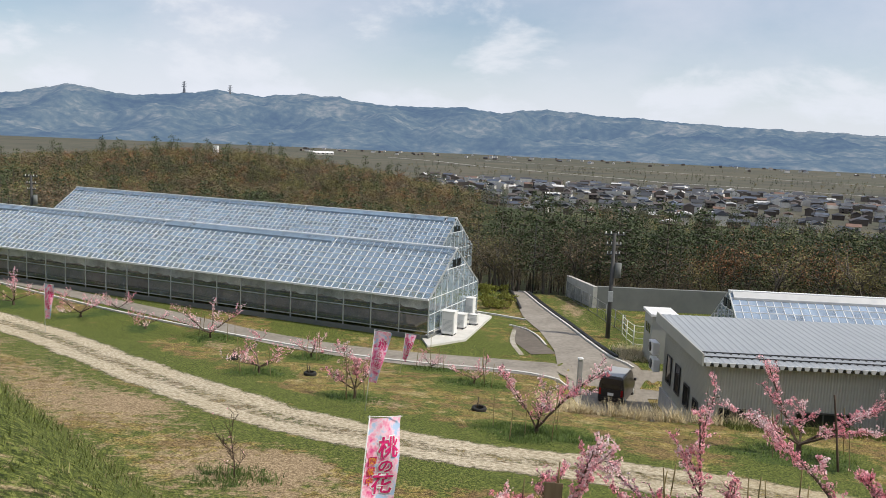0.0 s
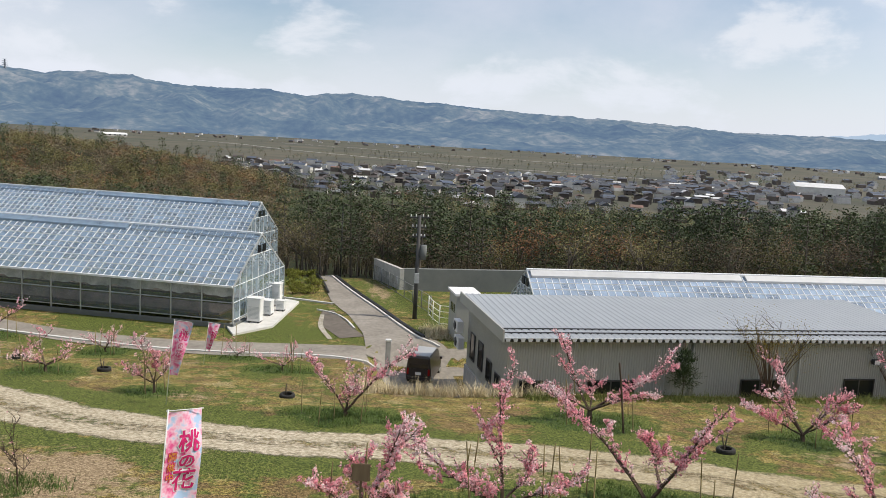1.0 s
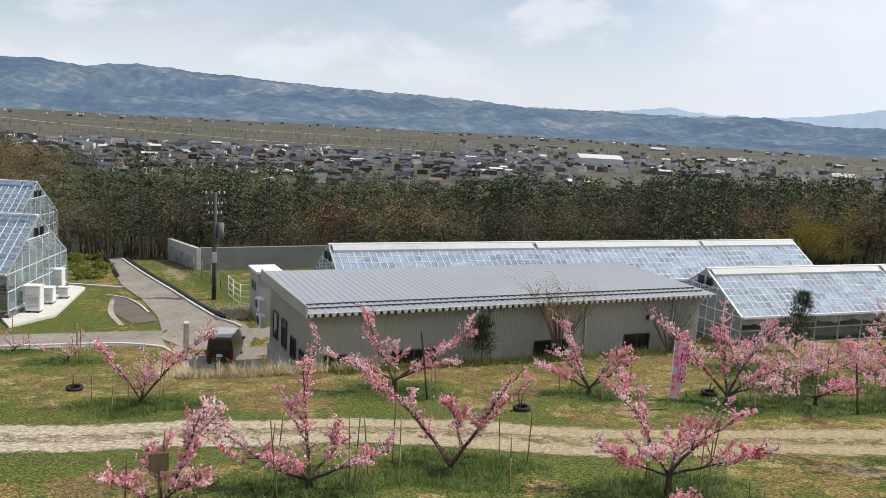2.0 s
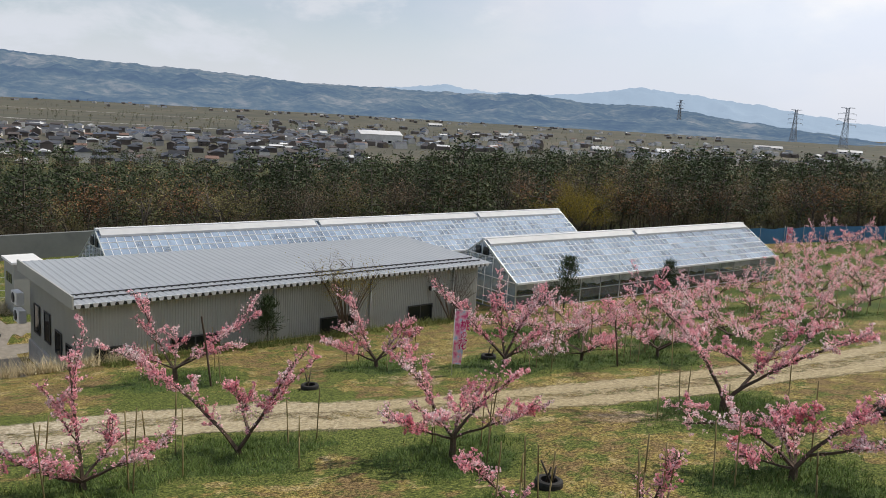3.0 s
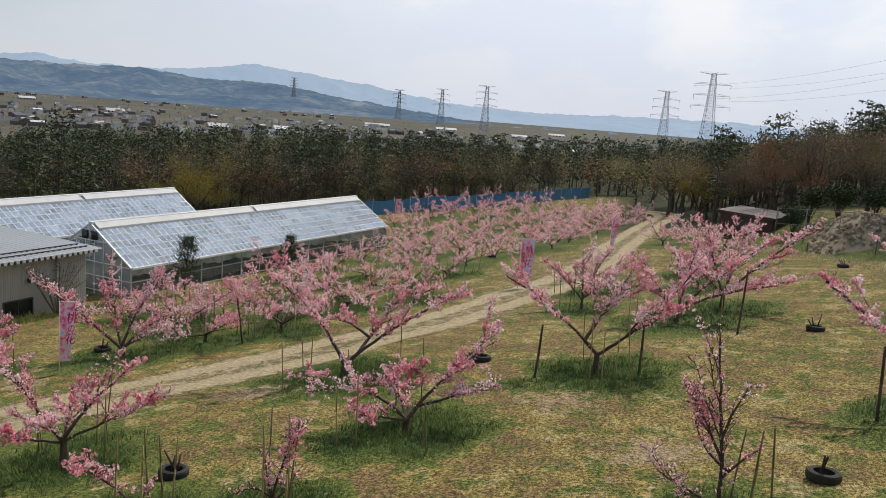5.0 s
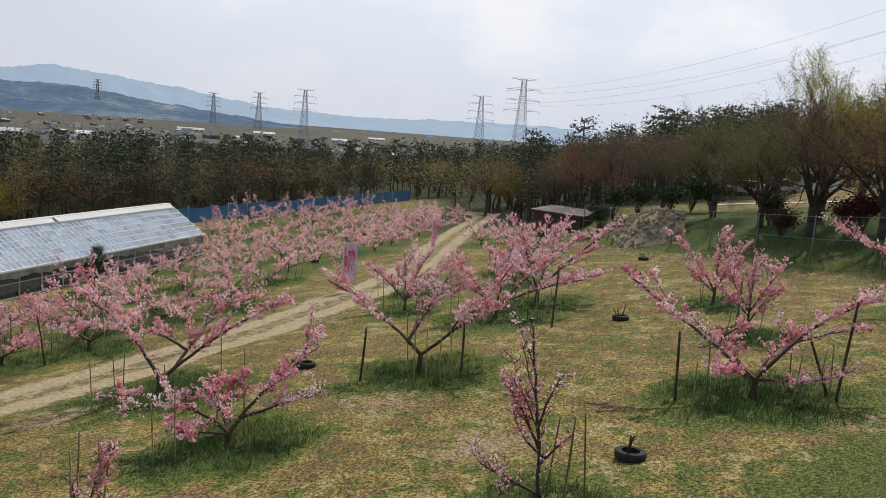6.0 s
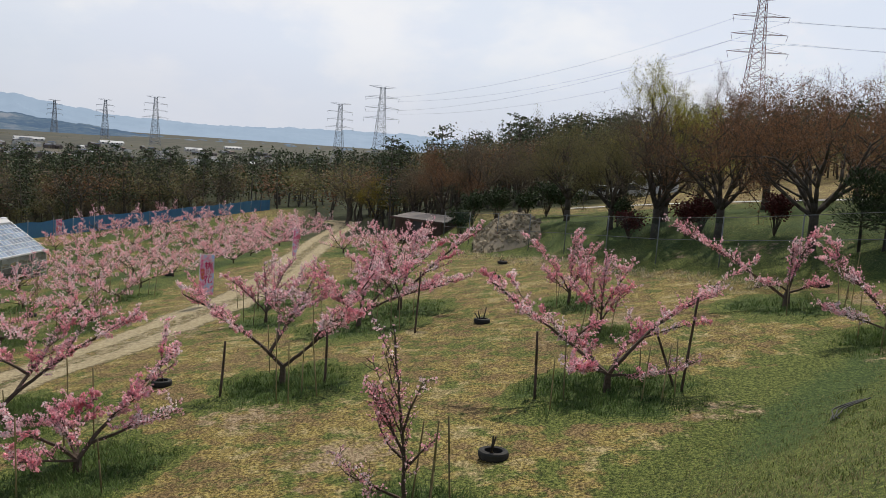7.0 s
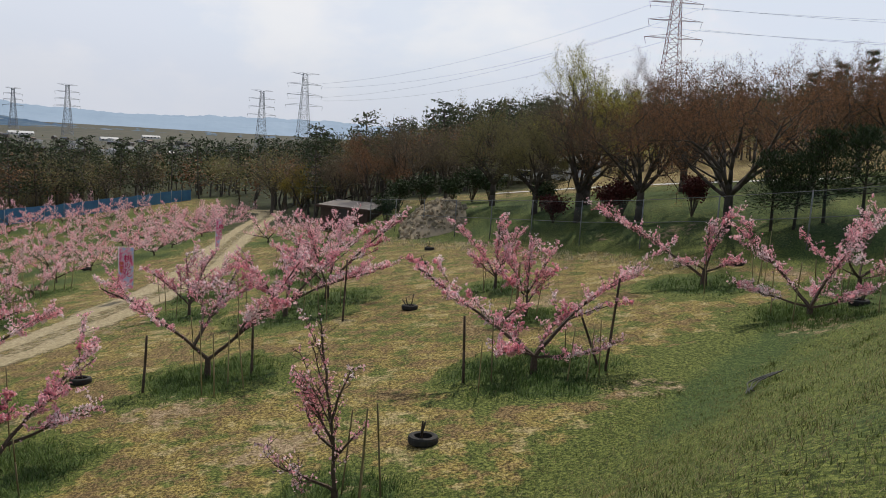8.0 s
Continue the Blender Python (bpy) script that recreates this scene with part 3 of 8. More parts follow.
def tint_over(m, key, stops):
    """Mixes a second colour, earth, over a material where an attribute says so."""
    b = m.node_tree.nodes["Principled BSDF"]
    geo = node(m, "ShaderNodeNewGeometry")
    n = node(m, "ShaderNodeTexNoise", Scale=9.0, Detail=11.0, Roughness=0.85)
    link(m, geo.outputs["Position"], n.inputs["Vector"])
    ramp = node(m, "ShaderNodeValToRGB")
    els = ramp.color_ramp.elements
    while len(els) < len(stops):
        els.new(0.5)
    for e, (p, c) in zip(els, stops):
        e.position, e.color = p, (*c, 1)
    link(m, n.outputs["Fac"], ramp.inputs["Fac"])
    a = node(m, "ShaderNodeAttribute")
    a.attribute_name = key
    mix = node(m, "ShaderNodeMix")
    mix.data_type = "RGBA"
    link(m, a.outputs["Fac"], mix.inputs["Factor"])
    link(m, b.inputs["Base Color"].links[0].from_socket, mix.inputs["A"])
    link(m, ramp.outputs["Color"], mix.inputs["B"])
    link(m, mix.outputs["Result"], b.inputs["Base Color"])
    return mix


def path_material():
    """Pale gravel, thickest in the two wheel tracks, thinning to grass in the middle and at the sides."""
    m = tinted("track_gravel", [(0.4, (0.18, 0.148, 0.095)), (0.47, (0.38, 0.325, 0.235)), (0.54, (0.53, 0.465, 0.35)), (0.62, (0.76, 0.69, 0.56))], 70.0, detail=8.0, rough=0.95, bump=0.4)
    tint_over(m, "worn", [(0.4, (0.14, 0.11, 0.052)), (0.5, (0.35, 0.28, 0.15)), (0.6, (0.56, 0.47, 0.29))])
    b = m.node_tree.nodes["Principled BSDF"]
    at_ = node(m, "ShaderNodeAttribute")
    at_.attribute_name = "across"
    dist = node(m, "ShaderNodeMath")
    dist.operation = "ABSOLUTE"
    link(m, at_.outputs["Fac"], dist.inputs[0])
    ramp = node(m, "ShaderNodeValToRGB")
    els = ramp.color_ramp.elements
    stops = [(0.0, 0.42), (0.22, 0.5), (0.42, 1.0), (0.68, 0.95), (0.86, 0.5), (1.0, 0.0)]
    while len(els) < len(stops):
        els.new(0.5)
    for e, (p, v) in zip(els, stops):
        e.position, e.color = p, (v, v, v, 1)
    link(m, dist.outputs[0], ramp.inputs["Fac"])
    geo = node(m, "ShaderNodeNewGeometry")
    n = node(m, "ShaderNodeTexNoise", Scale=2.6, Detail=9.0, Roughness=0.8)
    link(m, geo.outputs["Position"], n.inputs["Vector"])
    add = node(m, "ShaderNodeMath")
    link(m, ramp.outputs["Color"], add.inputs[0])
    amp = node(m, "ShaderNodeMath")
    amp.operation = "MULTIPLY"
    amp.inputs[1].default_value = 2.6
    link(m, n.outputs["Fac"], amp.inputs[0])
    link(m, amp.outputs[0], add.inputs[1])
    rng = node(m, "ShaderNodeMapRange")
    rng.inputs["From Min"].default_value, rng.inputs["From Max"].default_value = 1.45, 1.98
    link(m, add.outputs[0], rng.inputs["Value"])
    tr = node(m, "ShaderNodeBsdfTransparent")
    mix = node(m, "ShaderNodeMixShader")
    link(m, rng.outputs["Result"], mix.inputs["Fac"])
    link(m, tr.outputs["BSDF"], mix.inputs[1])
    link(m, b.outputs["BSDF"], mix.inputs[2])
    link(m, mix.outputs["Shader"], m.node_tree.nodes["Material Output"].inputs["Surface"])
    return m


track = strip("gravel_path", PATH_PTS, 1.65, 0.02, path_material(), edge=0.1, cols=13)
across = track.data.attributes.new("across", "FLOAT", "POINT")
across.data.foreach_set("value", np.tile(np.linspace(-1, 1, 13), len(PATH_PTS)).astype(np.float32))
worn = track.data.attributes.new("worn", "FLOAT", "POINT")
worn.data.foreach_set("value", np.repeat(0.15 + 0.7 * sstep(2, 16, PATH_PTS[:, 0]) + 0.12 * wave(PATH_PTS[:, 0], PATH_PTS[:, 1], 2.3), 13).astype(np.float32))
tagged(track, "pale gravel farm track with grass growing along it", "path", kind="structure")

# hills round the plain, by height of the skyline over the azimuth
SKYLINE = [(-60, 1.4), (-40, 1.6), (-28, 1.7), (-24.4, 2.5), (-20.4, 2.0), (-15.2, 2.65), (-12.5, 2.4), (-9.7, 2.75), (-4, 2.2), (1, 2.3), (3.5, 2.05), (6.3, 2.4), (10, 2.15), (18.7, 1.72), (27.7, 1.45), (32, 1.15), (37.5, 1.15), (42, 1.05), (47.7, 1.28), (51, 0.9), (56, 0.95), (60, 0.4), (64, 0.0), (70, -0.6), (130, -0.6)]
FARLINE = [(30, 0.5), (38, 1.2), (41.3, 1.6), (44, 1.3), (47, 1.25), (50, 1.4), (54.6, 2.1), (58, 1.75), (62, 1.35), (67.5, 0.55), (74, 0.35), (80, 0.6), (86, 0.7), (95, 0.4), (130, 0.3)]


def hill_ring(name, line, r_foot, r_top, mat, rough, a0, a1, foot=PLAIN - 4, seed=0.0, scale=1.0):
    az = np.arange(a0, a1, 0.2)
    el = np.interp(az, [p[0] for p in line], [p[1] for p in line])
    el = el + rough * (0.6 * np.sin(az * 2.3) * np.sin(az * 0.77 + 1) + 0.4 * np.sin(az * 5.1 + 2) * np.sin(az * 1.7) + 0.25 * np.sin(az * 11.7))
    rows = 34
    verts, faces = [], []
    for k in range(rows):
        t = k / (rows - 1)
        for a, e in zip(az, el):
            r = r_foot * (1 - t) + r_top * t
            x, y = r * math.sin(radians(a)), r * math.cos(radians(a))
            ztop = 11 + r_top * math.tan(radians(e))
            ridges = noise.ridged_multi_fractal(Vector((x / 420, y / 420, seed)), 1.0, 2.1, 4, 1.0, 2.0) - 1.1
            small = noise.fractal(Vector((x / 70, y / 70, seed + 3)), 1.0, 2.0, 5)
            body = math.sin(t * math.pi) ** 0.7
            z = foot + max(ztop - foot, 2) * min(1.0, max(0.0, t ** 0.9 + 0.34 * ridges * body)) + small * (9 - 7.2 * t) * min(1, 3 * t) * scale
            verts.append((x, y, z))
    n = len(az)
    for k in range(rows - 1):
        for j in range(n - 1):
            a = k * n + j
            faces.append((a, a + n, a + n + 1, a + 1))
    ob = new(name, mesh_from(name, verts, faces, mat, smooth=True))
    return ob


def hazed_material(name, stops, scale, air, glow):
    """Wooded hills seen through air: a dull surface whose own emission stands in for haze."""
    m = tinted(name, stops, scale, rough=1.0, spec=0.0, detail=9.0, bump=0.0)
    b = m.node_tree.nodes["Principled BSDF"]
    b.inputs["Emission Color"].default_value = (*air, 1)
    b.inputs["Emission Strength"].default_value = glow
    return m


# the bluish emission paints the haze of distance onto hills and mountains
M["hills"] = hazed_material("hills", [(0.36, (0.004, 0.008, 0.01)), (0.47, (0.028, 0.04, 0.032)), (0.55, (0.065, 0.075, 0.055)), (0.66, (0.18, 0.165, 0.13))], 0.035, (0.205, 0.315, 0.52), 0.5)
M["mountains"] = hazed_material("mountains", [(0.35, (0.04, 0.06, 0.08)), (0.65, (0.1, 0.12, 0.14))], 0.003, (0.5, 0.63, 0.8), 0.74)
tagged(hill_ring("backdrop_hills", SKYLINE, 2250, 3300, M["hills"], 0.07, -60, 128), "low wooded hills across the plain, glowing blue to show haze", "hills", kind="structure")
tagged(hill_ring("backdrop_mountains", FARLINE, 4000, 4700, M["mountains"], 0.08, 28, 128), "mountains far beyond the plain, glowing pale blue to show haze", "mountains", kind="structure")

# ---- greenhouses and buildings ----
M["vent_grey"] = tinted("vent_grey", [(0.3, (0.46, 0.47, 0.48)), (0.7, (0.6, 0.61, 0.62))], 2.0, rough=0.6)
M["curtain"] = tinted("curtain", [(0.3, (0.66, 0.67, 0.66)), (0.7, (0.82, 0.83, 0.82))], 2.0, rough=0.9)
def greenhouse(name, corner, turn, length, width, eave, ridge, bay, label, rows=4, vent="vent_grey", bench=True, glass="sunlit_glass"):
    """A glass house; its near long eave starts at corner and runs along its own +x; the gable at x = 0 is nearest."""
    m = pose(*corner, 0, 0, turn)
    g = thing(name, m, label, "greenhouse", "greenhouses")
    n = 4 * round(length / bay / 4)
    L = n * bay
    half, rise = width / 2, ridge - eave
    slope = math.hypot(half, rise)
    # plinth
    part("base_wall", boxes((0, -0.08, -1.5, L, 0.08, 0.2), (0, width - 0.08, -1.5, L, width + 0.08, 0.2), (-0.08, -0.08, -1.5, 0.08, width + 0.08, 0.2), (L - 0.08, -0.08, -1.5, L + 0.08, width + 0.08, 0.2)), M["grey_concrete"], g)
    post_me = None
    for i in range(0, n + 1, 4):
        for y in (0.0, width):
            if post_me is None:
                post_me = bpy.data.meshes.new("post")
                bm = boxes((-0.03, -0.03, 0.18, 0.03, 0.03, eave))
                bm.to_mesh(post_me)
                bm.free()
                post_me.materials.append(M["galvanised"])
            o = part("post", post_me, None, g)
            o.location = (i * bay, y, 0)
    # long walls: rails and panes
    for y in (0.0, width):
        part("wall_rail", boxes(*[(0, y - 0.03, z - 0.02, L, y + 0.03, z + 0.02) for z in (0.4, 0.4 + (eave - 0.4) * 0.52, eave - 0.03)]), M["galvanised"], g)
    # rafters share one mesh per slope
    raf = bpy.data.meshes.new("rafter")
    bm = boxes((-0.017, 0, -0.06, 0.017, slope, 0.02))
    bm.to_mesh(raf)
    bm.free()
    raf.materials.append(M["alu"])
    ang = math.degrees(math.atan2(rise, half))
    for i in range(n + 1):
        o = part("rafter", raf, None, g)
        o.matrix_local = pose(i * bay, 0, eave, ang, 0, 0)
        if i % 2 == 0:
            o = part("rafter", raf, None, g)
            o.matrix_local = pose(i * bay, width, eave, ang, 0, 180)
    pl = [((i / rows) * half, eave + rise * i / rows) for i in range(rows + 1)]
    bar = mesh_from("purlin", [(x, y, z) for x in (0, L) for y in (-0.022, 0.022) for z in (-0.03, 0.035)], [(0, 1, 3, 2), (4, 6, 7, 5), (0, 4, 5, 1), (2, 3, 7, 6), (1, 5, 7, 3), (0, 2, 6, 4)], M["alu"])
    for y, z in pl[1:-1]:
        for side in (y, width - y):
            part("purlin", bar, None, g).location = (0, side, z)
    part("ridge_cap", boxes((0, half - 0.14, ridge - 0.02, L, half + 0.14, ridge + 0.09)), M["alu"], g, "pale metal ridge cap")
    # raised ridge ventilators along the slope near the top, with a break every dozen bays
    vents = []
    step = 30
    for i in range(0, n, step):
        x0, x1 = i * bay + 0.15, min(n, i + step) * bay - 0.15
        vents.append((x0, half - 0.5, x1, half - 0.06))
    for x0, y0, x1, y1 in vents:
        z0, z1 = eave + rise * y0 / half + 0.14, eave + rise * y1 / half + 0.14
        part("ridge_vent", mesh_from("ridge_vent", [(x0, y0, z0), (x1, y0, z0), (x1, y1, z1), (x0, y1, z1), (x0, y0, z0 - 0.12), (x1, y0, z0 - 0.12), (x1, y1, z1 - 0.12), (x0, y1, z1 - 0.12)], [(0, 1, 2, 3), (0, 4, 5, 1), (1, 5, 6, 2), (2, 6, 7, 3), (3, 7, 4, 0), (4, 7, 6, 5)]), M[vent], g, "raised ridge ventilator")
    part("gutter", boxes((0, -0.14, eave - 0.06, L, 0.0, eave + 0.05)), M["alu"], g)
    # panes: one mesh for all of the near slope, set between the rafters
    pane = mesh_from("roof_pane", [(0.03, 0.02, 0), (2 * bay - 0.03, 0.02, 0), (2 * bay - 0.03, slope / rows - 0.02, 0), (0.03, slope / rows - 0.02, 0), (0.03, 0.02, -0.006), (2 * bay - 0.03, 0.02, -0.006), (2 * bay - 0.03, slope / rows - 0.02, -0.006), (0.03, slope / rows - 0.02, -0.006)], [(0, 1, 2, 3), (7, 6, 5, 4), (0, 4, 5, 1), (2, 6, 7, 3), (1, 5, 6, 2), (3, 7, 4, 0)], M[glass])
    for i in range(0, n - 1, 2):
        for k in range(rows):
            o = part("roof_pane", pane, None, g)
            o.matrix_local = pose(i * bay, half * k / rows, eave + rise * k / rows, ang, 0, 0)
    back = mesh_from("back_roof_glass", [(0, width, eave), (L, width, eave), (L, half, ridge), (0, half, ridge)], [(0, 1, 2, 3)], M["roof_glass"])
    part("back_roof_glass", back, None, g)
    # wall glass
    zm = 0.4 + (eave - 0.4) * 0.52
    for y in (0.0, width):
        for z0, z1 in ((0.43, zm - 0.03), (zm + 0.03, eave - 0.06)):
            w = mesh_from("wall_pane", [(0.03, y, z0), (4 * bay - 0.03, y, z0), (4 * bay - 0.03, y, z1), (0.03, y, z1)], [(0, 1, 2, 3)], M["wall_glass"])
            for i in range(0, n - 3, 4):
                o = part("wall_pane", w, None, g)
                o.location = (i * bay, 0, 0)
    # curtains gathered under the eaves
    for y in (0.16, width - 0.16):
        cols = max(8, int(L / 0.3))
        v = []
        for i in range(cols + 1):
            x = 0.1 + (L - 0.2) * i / cols
            sag = 0.06 * math.sin(x * 2.6) + 0.05 * math.sin(x * 7.3)
            v += [(x, y + 0.03 * math.sin(x * 9), eave - 0.12), (x, y - 0.03 * math.sin(x * 9), eave - 0.12 - (eave - 0.4) * 0.24 + sag)]
        part("curtain", mesh_from("curtain", v, [(2 * i, 2 * i + 1, 2 * i + 3, 2 * i + 2) for i in range(cols)], M["curtain"], True), None, g, "pale gathered shade curtain")
    # gables: glass, mullions, two small vents
    for x in (0.0, L):
        part("gable_glass", mesh_from("gable_glass", [(x, 0, 0.4), (x, width, 0.4), (x, width, eave), (x, half, ridge), (x, 0, eave)], [(0, 1, 2, 3, 4)], M["gable_glass"]), None, g)
        cols = 9
        rows_b = []
        for i in range(cols + 1):
            y = width * i / cols
            zt = eave + rise * (1 - abs(y - half) / half)
            rows_b.append((x - 0.025, y - 0.016, 0.2, x + 0.025, y + 0.016, zt))
        for z in (0.4, zm, eave):
            rows_b.append((x - 0.025, 0, z - 0.016, x + 0.025, width, z + 0.016))
        rows_b.append((x - 0.03, width * 0.3, eave + rise * 0.55, x + 0.03, width * 0.7, eave + rise * 0.55 + 0.05))
        part("gable_frame", boxes(*rows_b), M["alu"], g)
        for s, y0 in ((1, width), (-1, 0)):
            o = part("barge_bar", boxes((-0.03, 0, -0.06, 0.03, slope, 0.04)), M["galvanised"], g)
            o.matrix_local = pose(x, y0, eave, ang, 0, 0 if s < 0 else 180)
        for y in (half - 0.55, half + 0.15):
            part("gable_vent", boxes((x - 0.06, y, eave + rise * 0.58, x + 0.06, y + 0.4, eave + rise * 0.58 + 0.45)), M["dark_window"], g, "small dark vent window in the gable")
    # inside: trusses and benches
    tr = tubes("truss", [((0, 0, eave), (0, width, eave), 0.035, 0.035), ((0, half, eave - 0.03), (0, half, ridge), 0.025, 0.025)], M["galvanised"], 4)
    for i in range(0, n + 1, 8):
        o = part("truss", tr, None, g)
        o.location = (i * bay, 0, 0)
    if bench:
        for y0, y1 in ((0.5, width * 0.36), (width * 0.62, width - 0.5)):
            part("growing_bench", boxes((1.0, y0, 0.5, L - 1.0, y1, 0.62)), M["soil"], g)
    return g


def greenhouse_left(x, y, turn, length, width, eave, ridge, label):
    """As greenhouse(), seen with its near eave to the camera and running away to the left: built mirrored along its length."""
    return greenhouse("greenhouse", (x - length * math.cos(radians(turn)), y - length * math.sin(radians(turn)), 0), turn, length, width, eave, ridge, 0.45, label, rows=9, vent="roof_glass", glass="roof_glass")


greenhouse_left(-1.2, 45.9, -22.6, 48, 7.7, 2.25, 4.7, "long glass greenhouse with white roof bars, grey side walls and vents")
greenhouse_left(0.2, 64.6, -22.6, 42, 7.4, 2.25, 4.75, "long glass greenhouse with a pale ridge behind another one")
greenhouse("greenhouse", (14.6, 39.6, 0), -2.6, 33, 5.6, 2.1, 4.0, 0.42, "long glass greenhouse with a sunlit roof behind the store", rows=7)
greenhouse("greenhouse", (32.7, 30.2, 0), -4.4, 25.2, 6.0, 1.9, 3.85, 0.42, "glass greenhouse with white roof bars, beside the orchard", rows=7)


def corrugated(bm, p0, p1, z0, z1, pitch=0.11, depth=0.014, top=None):
    """A ribbed sheet wall from p0 to p1, its ribs upright, proud on the left of the way."""
    p0, p1 = Vector(p0), Vector(p1)
    d = p1 - p0
    length = d.length
    d.normalize()
    nrm = Vector((d.y, -d.x, 0))
    prof = []
    k = 0.0
    while k < length:
        for f, h in ((0, 0), (0.35, 0), (0.5, 1), (0.85, 1)):
            s = k + f * pitch
            if s < length:
                prof.append((s, h * depth))
        k += pitch
    prof.append((length, 0))
    lo, hi = [], []
    for s, h in prof:
        q = p0 + d * s + nrm * h
        lo.append(bm.verts.new((q.x, q.y, z0)))
        hi.append(bm.verts.new((q.x, q.y, z1 if top is None else top(s))))
    for i in range(len(prof) - 1):
        bm.faces.new((lo[i], lo[i + 1], hi[i + 1], hi[i]))
    return bm


def warehouse():
    m = pose(10.1, 30.6, 0, 0, 0, -1.6)
    g = thing("store_building", m, "grey ribbed-metal store building with a low folded-plate roof", "building")
    W, D, H0, H1 = 19.5, 6.8, 3.36, 3.58
    bm = bmesh.new()
    corrugated(bm, (0, 0, 0), (W, 0, 0), -0.5, H0)
    part("front_wall", bm, M["siding"], g)
    bm = bmesh.new()
    corrugated(bm, (0, D, 0), (0, 0, 0), -0.5, H0, top=lambda s: H1 - (H1 - H0) * s / D)
    part("side_wall", bm, M["siding"], g)
    bm = bmesh.new()
    corrugated(bm, (W, 0, 0), (W, D, 0), -0.5, H0, top=lambda s: H0 + (H1 - H0) * s / D)
    part("side_wall", bm, M["siding"], g)
    bm = bmesh.new()
    corrugated(bm, (W, D, 0), (0, D, 0), -0.5, H1)
    part("back_wall", bm, M["siding"], g)
    part("inner_shell", boxes((0.1, 0.1, -0.5, W - 0.1, D - 0.1, H0 - 0.1)), M["siding"], g)
    # folded plates: ribs along the slope
    bm = bmesh.new()
    pitch, hgt = 0.3, 0.016
    prof = []
    x = -0.35
    while x < W + 0.3:
        prof += [(x, 0), (x + 0.15, 0), (x + 0.19, hgt), (x + 0.26, hgt)]
        x += pitch
    for lift in (0.0, -0.012):
        rows = []
        for y, z in ((-0.55, H0 + 0.02), (D + 0.25, H1 + 0.03)):
            rows.append([bm.verts.new((px_, y, z + pz + lift)) for px_, pz in prof])
        for i in range(len(prof) - 1):
            bm.faces.new((rows[0][i], rows[0][i + 1], rows[1][i + 1], rows[1][i]))
    part("folded_plate_roof", bm, M["roof_metal"], g, "grey folded-plate metal roof")
    # rib ends hanging over the eave, with a dark strip painting shade between them
    part("eave_filler", boxes((-0.3, -0.5, H0 - 0.12, W + 0.2, -0.46, H0 + 0.01)), M["dark_steel"], g, "dark strip put in for shade under the roof ribs")
    rib = mesh_from("rib_end", [(x_, y_, z_) for y_ in (-0.56, -0.5) for x_, z_ in ((0.04, 0.03), (0.26, 0.03), (0.21, -0.12), (0.09, -0.12))], [(3, 2, 1, 0), (4, 5, 6, 7), (0, 1, 5, 4), (1, 2, 6, 5), (2, 3, 7, 6), (3, 0, 4, 7)], M["rib_metal"])
    x = -0.35
    while x < W:
        o = part("rib_end", rib, None, g)
        o.location = (x, 0, H0 + 0.01)
        x += pitch
    # snow stops in two rows
    stop = bpy.data.meshes.new("snow_stop")
    b3 = boxes((0.14, -0.05, -0.02, 0.2, 0.05, 0.06))
    b3.to_mesh(stop)
    b3.free()
    stop.materials.append(M["dark_steel"])
    for y in (0.15, 0.75):
        z = H0 + (H1 - H0) * y / D + hgt + 0.02
        part("snow_rail", boxes((-0.3, y - 0.02, z + 0.03, W + 0.2, y + 0.02, z + 0.07)), M["dark_steel"], g)
        for x0 in np.arange(-0.35, W, pitch):
            o = part("snow_stop", stop, None, g)
            o.location = (x0, y, z)
    part("verge_trim", boxes((-0.42, -0.56, H0 - 0.12, -0.36, D + 0.25, H1 + 0.14)), M["siding"], g)
    part("eave_trim", boxes((0, -0.05, H0 - 0.22, W, -0.035, H0 + 0.0)), M["siding"], g)
    for x in (7.85, 12.8, 17.8):
        part("downpipe", tubes("downpipe", [((x, -0.08, -0.4), (x, -0.08, H0 - 0.1), 0.045, 0.045)], M["siding"], 8), None, g)
    # windows in the front, low down
    for x0, x1 in ((0.55, 1.45), (3.4, 5.35), (10.2, 11.9), (15.1, 16.5)):
        win = part("window", boxes((x0, -0.05, 0.7, x1, -0.02, 1.5)), M["dark_window"], g)
        part("window_frame", boxes((x0 - 0.05, -0.07, 0.65, x1 + 0.05, -0.03, 0.71), (x0 - 0.05, -0.07, 1.49, x1 + 0.05, -0.03, 1.55), (x0 - 0.05, -0.07, 0.65, x0, -0.03, 1.55), (x1, -0.07, 0.65, x1 + 0.05, -0.03, 1.55), ((x0 + x1) / 2 - 0.03, -0.06, 0.7, (x0 + x1) / 2 + 0.03, -0.03, 1.5)), M["dark_steel"], win)
    part("door", boxes((8.0, -0.06, -0.4, 8.55, -0.035, 1.55)), M["siding"], g, "grey steel door")
    # side wall towards the road
    for y0, y1, z0, z1 in ((5.2, 5.9, 0.85, 2.0), (3.7, 4.4, 0.85, 2.0), (2.2, 2.9, 0.75, 1.6), (0.9, 1.5, 0.0, 1.4)):
        win = part("window", boxes((-0.06, y0, z0, -0.03, y1, z1)), M["dark_window"], g)
        part("window_frame", boxes((-0.08, y0 - 0.05, z0 - 0.05, -0.04, y1 + 0.05, z0), (-0.08, y0 - 0.05, z1, -0.04, y1 + 0.05, z1 + 0.05), (-0.08, y0 - 0.05, z0, -0.04, y0, z1), (-0.08, y1, z0, -0.04, y1 + 0.05, z1)), M["dark_steel"], win)
    part("plinth", boxes((-0.1, -0.1, -0.6, 0.0, D, 0.28)), M["concrete"], g)
    return g


warehouse()

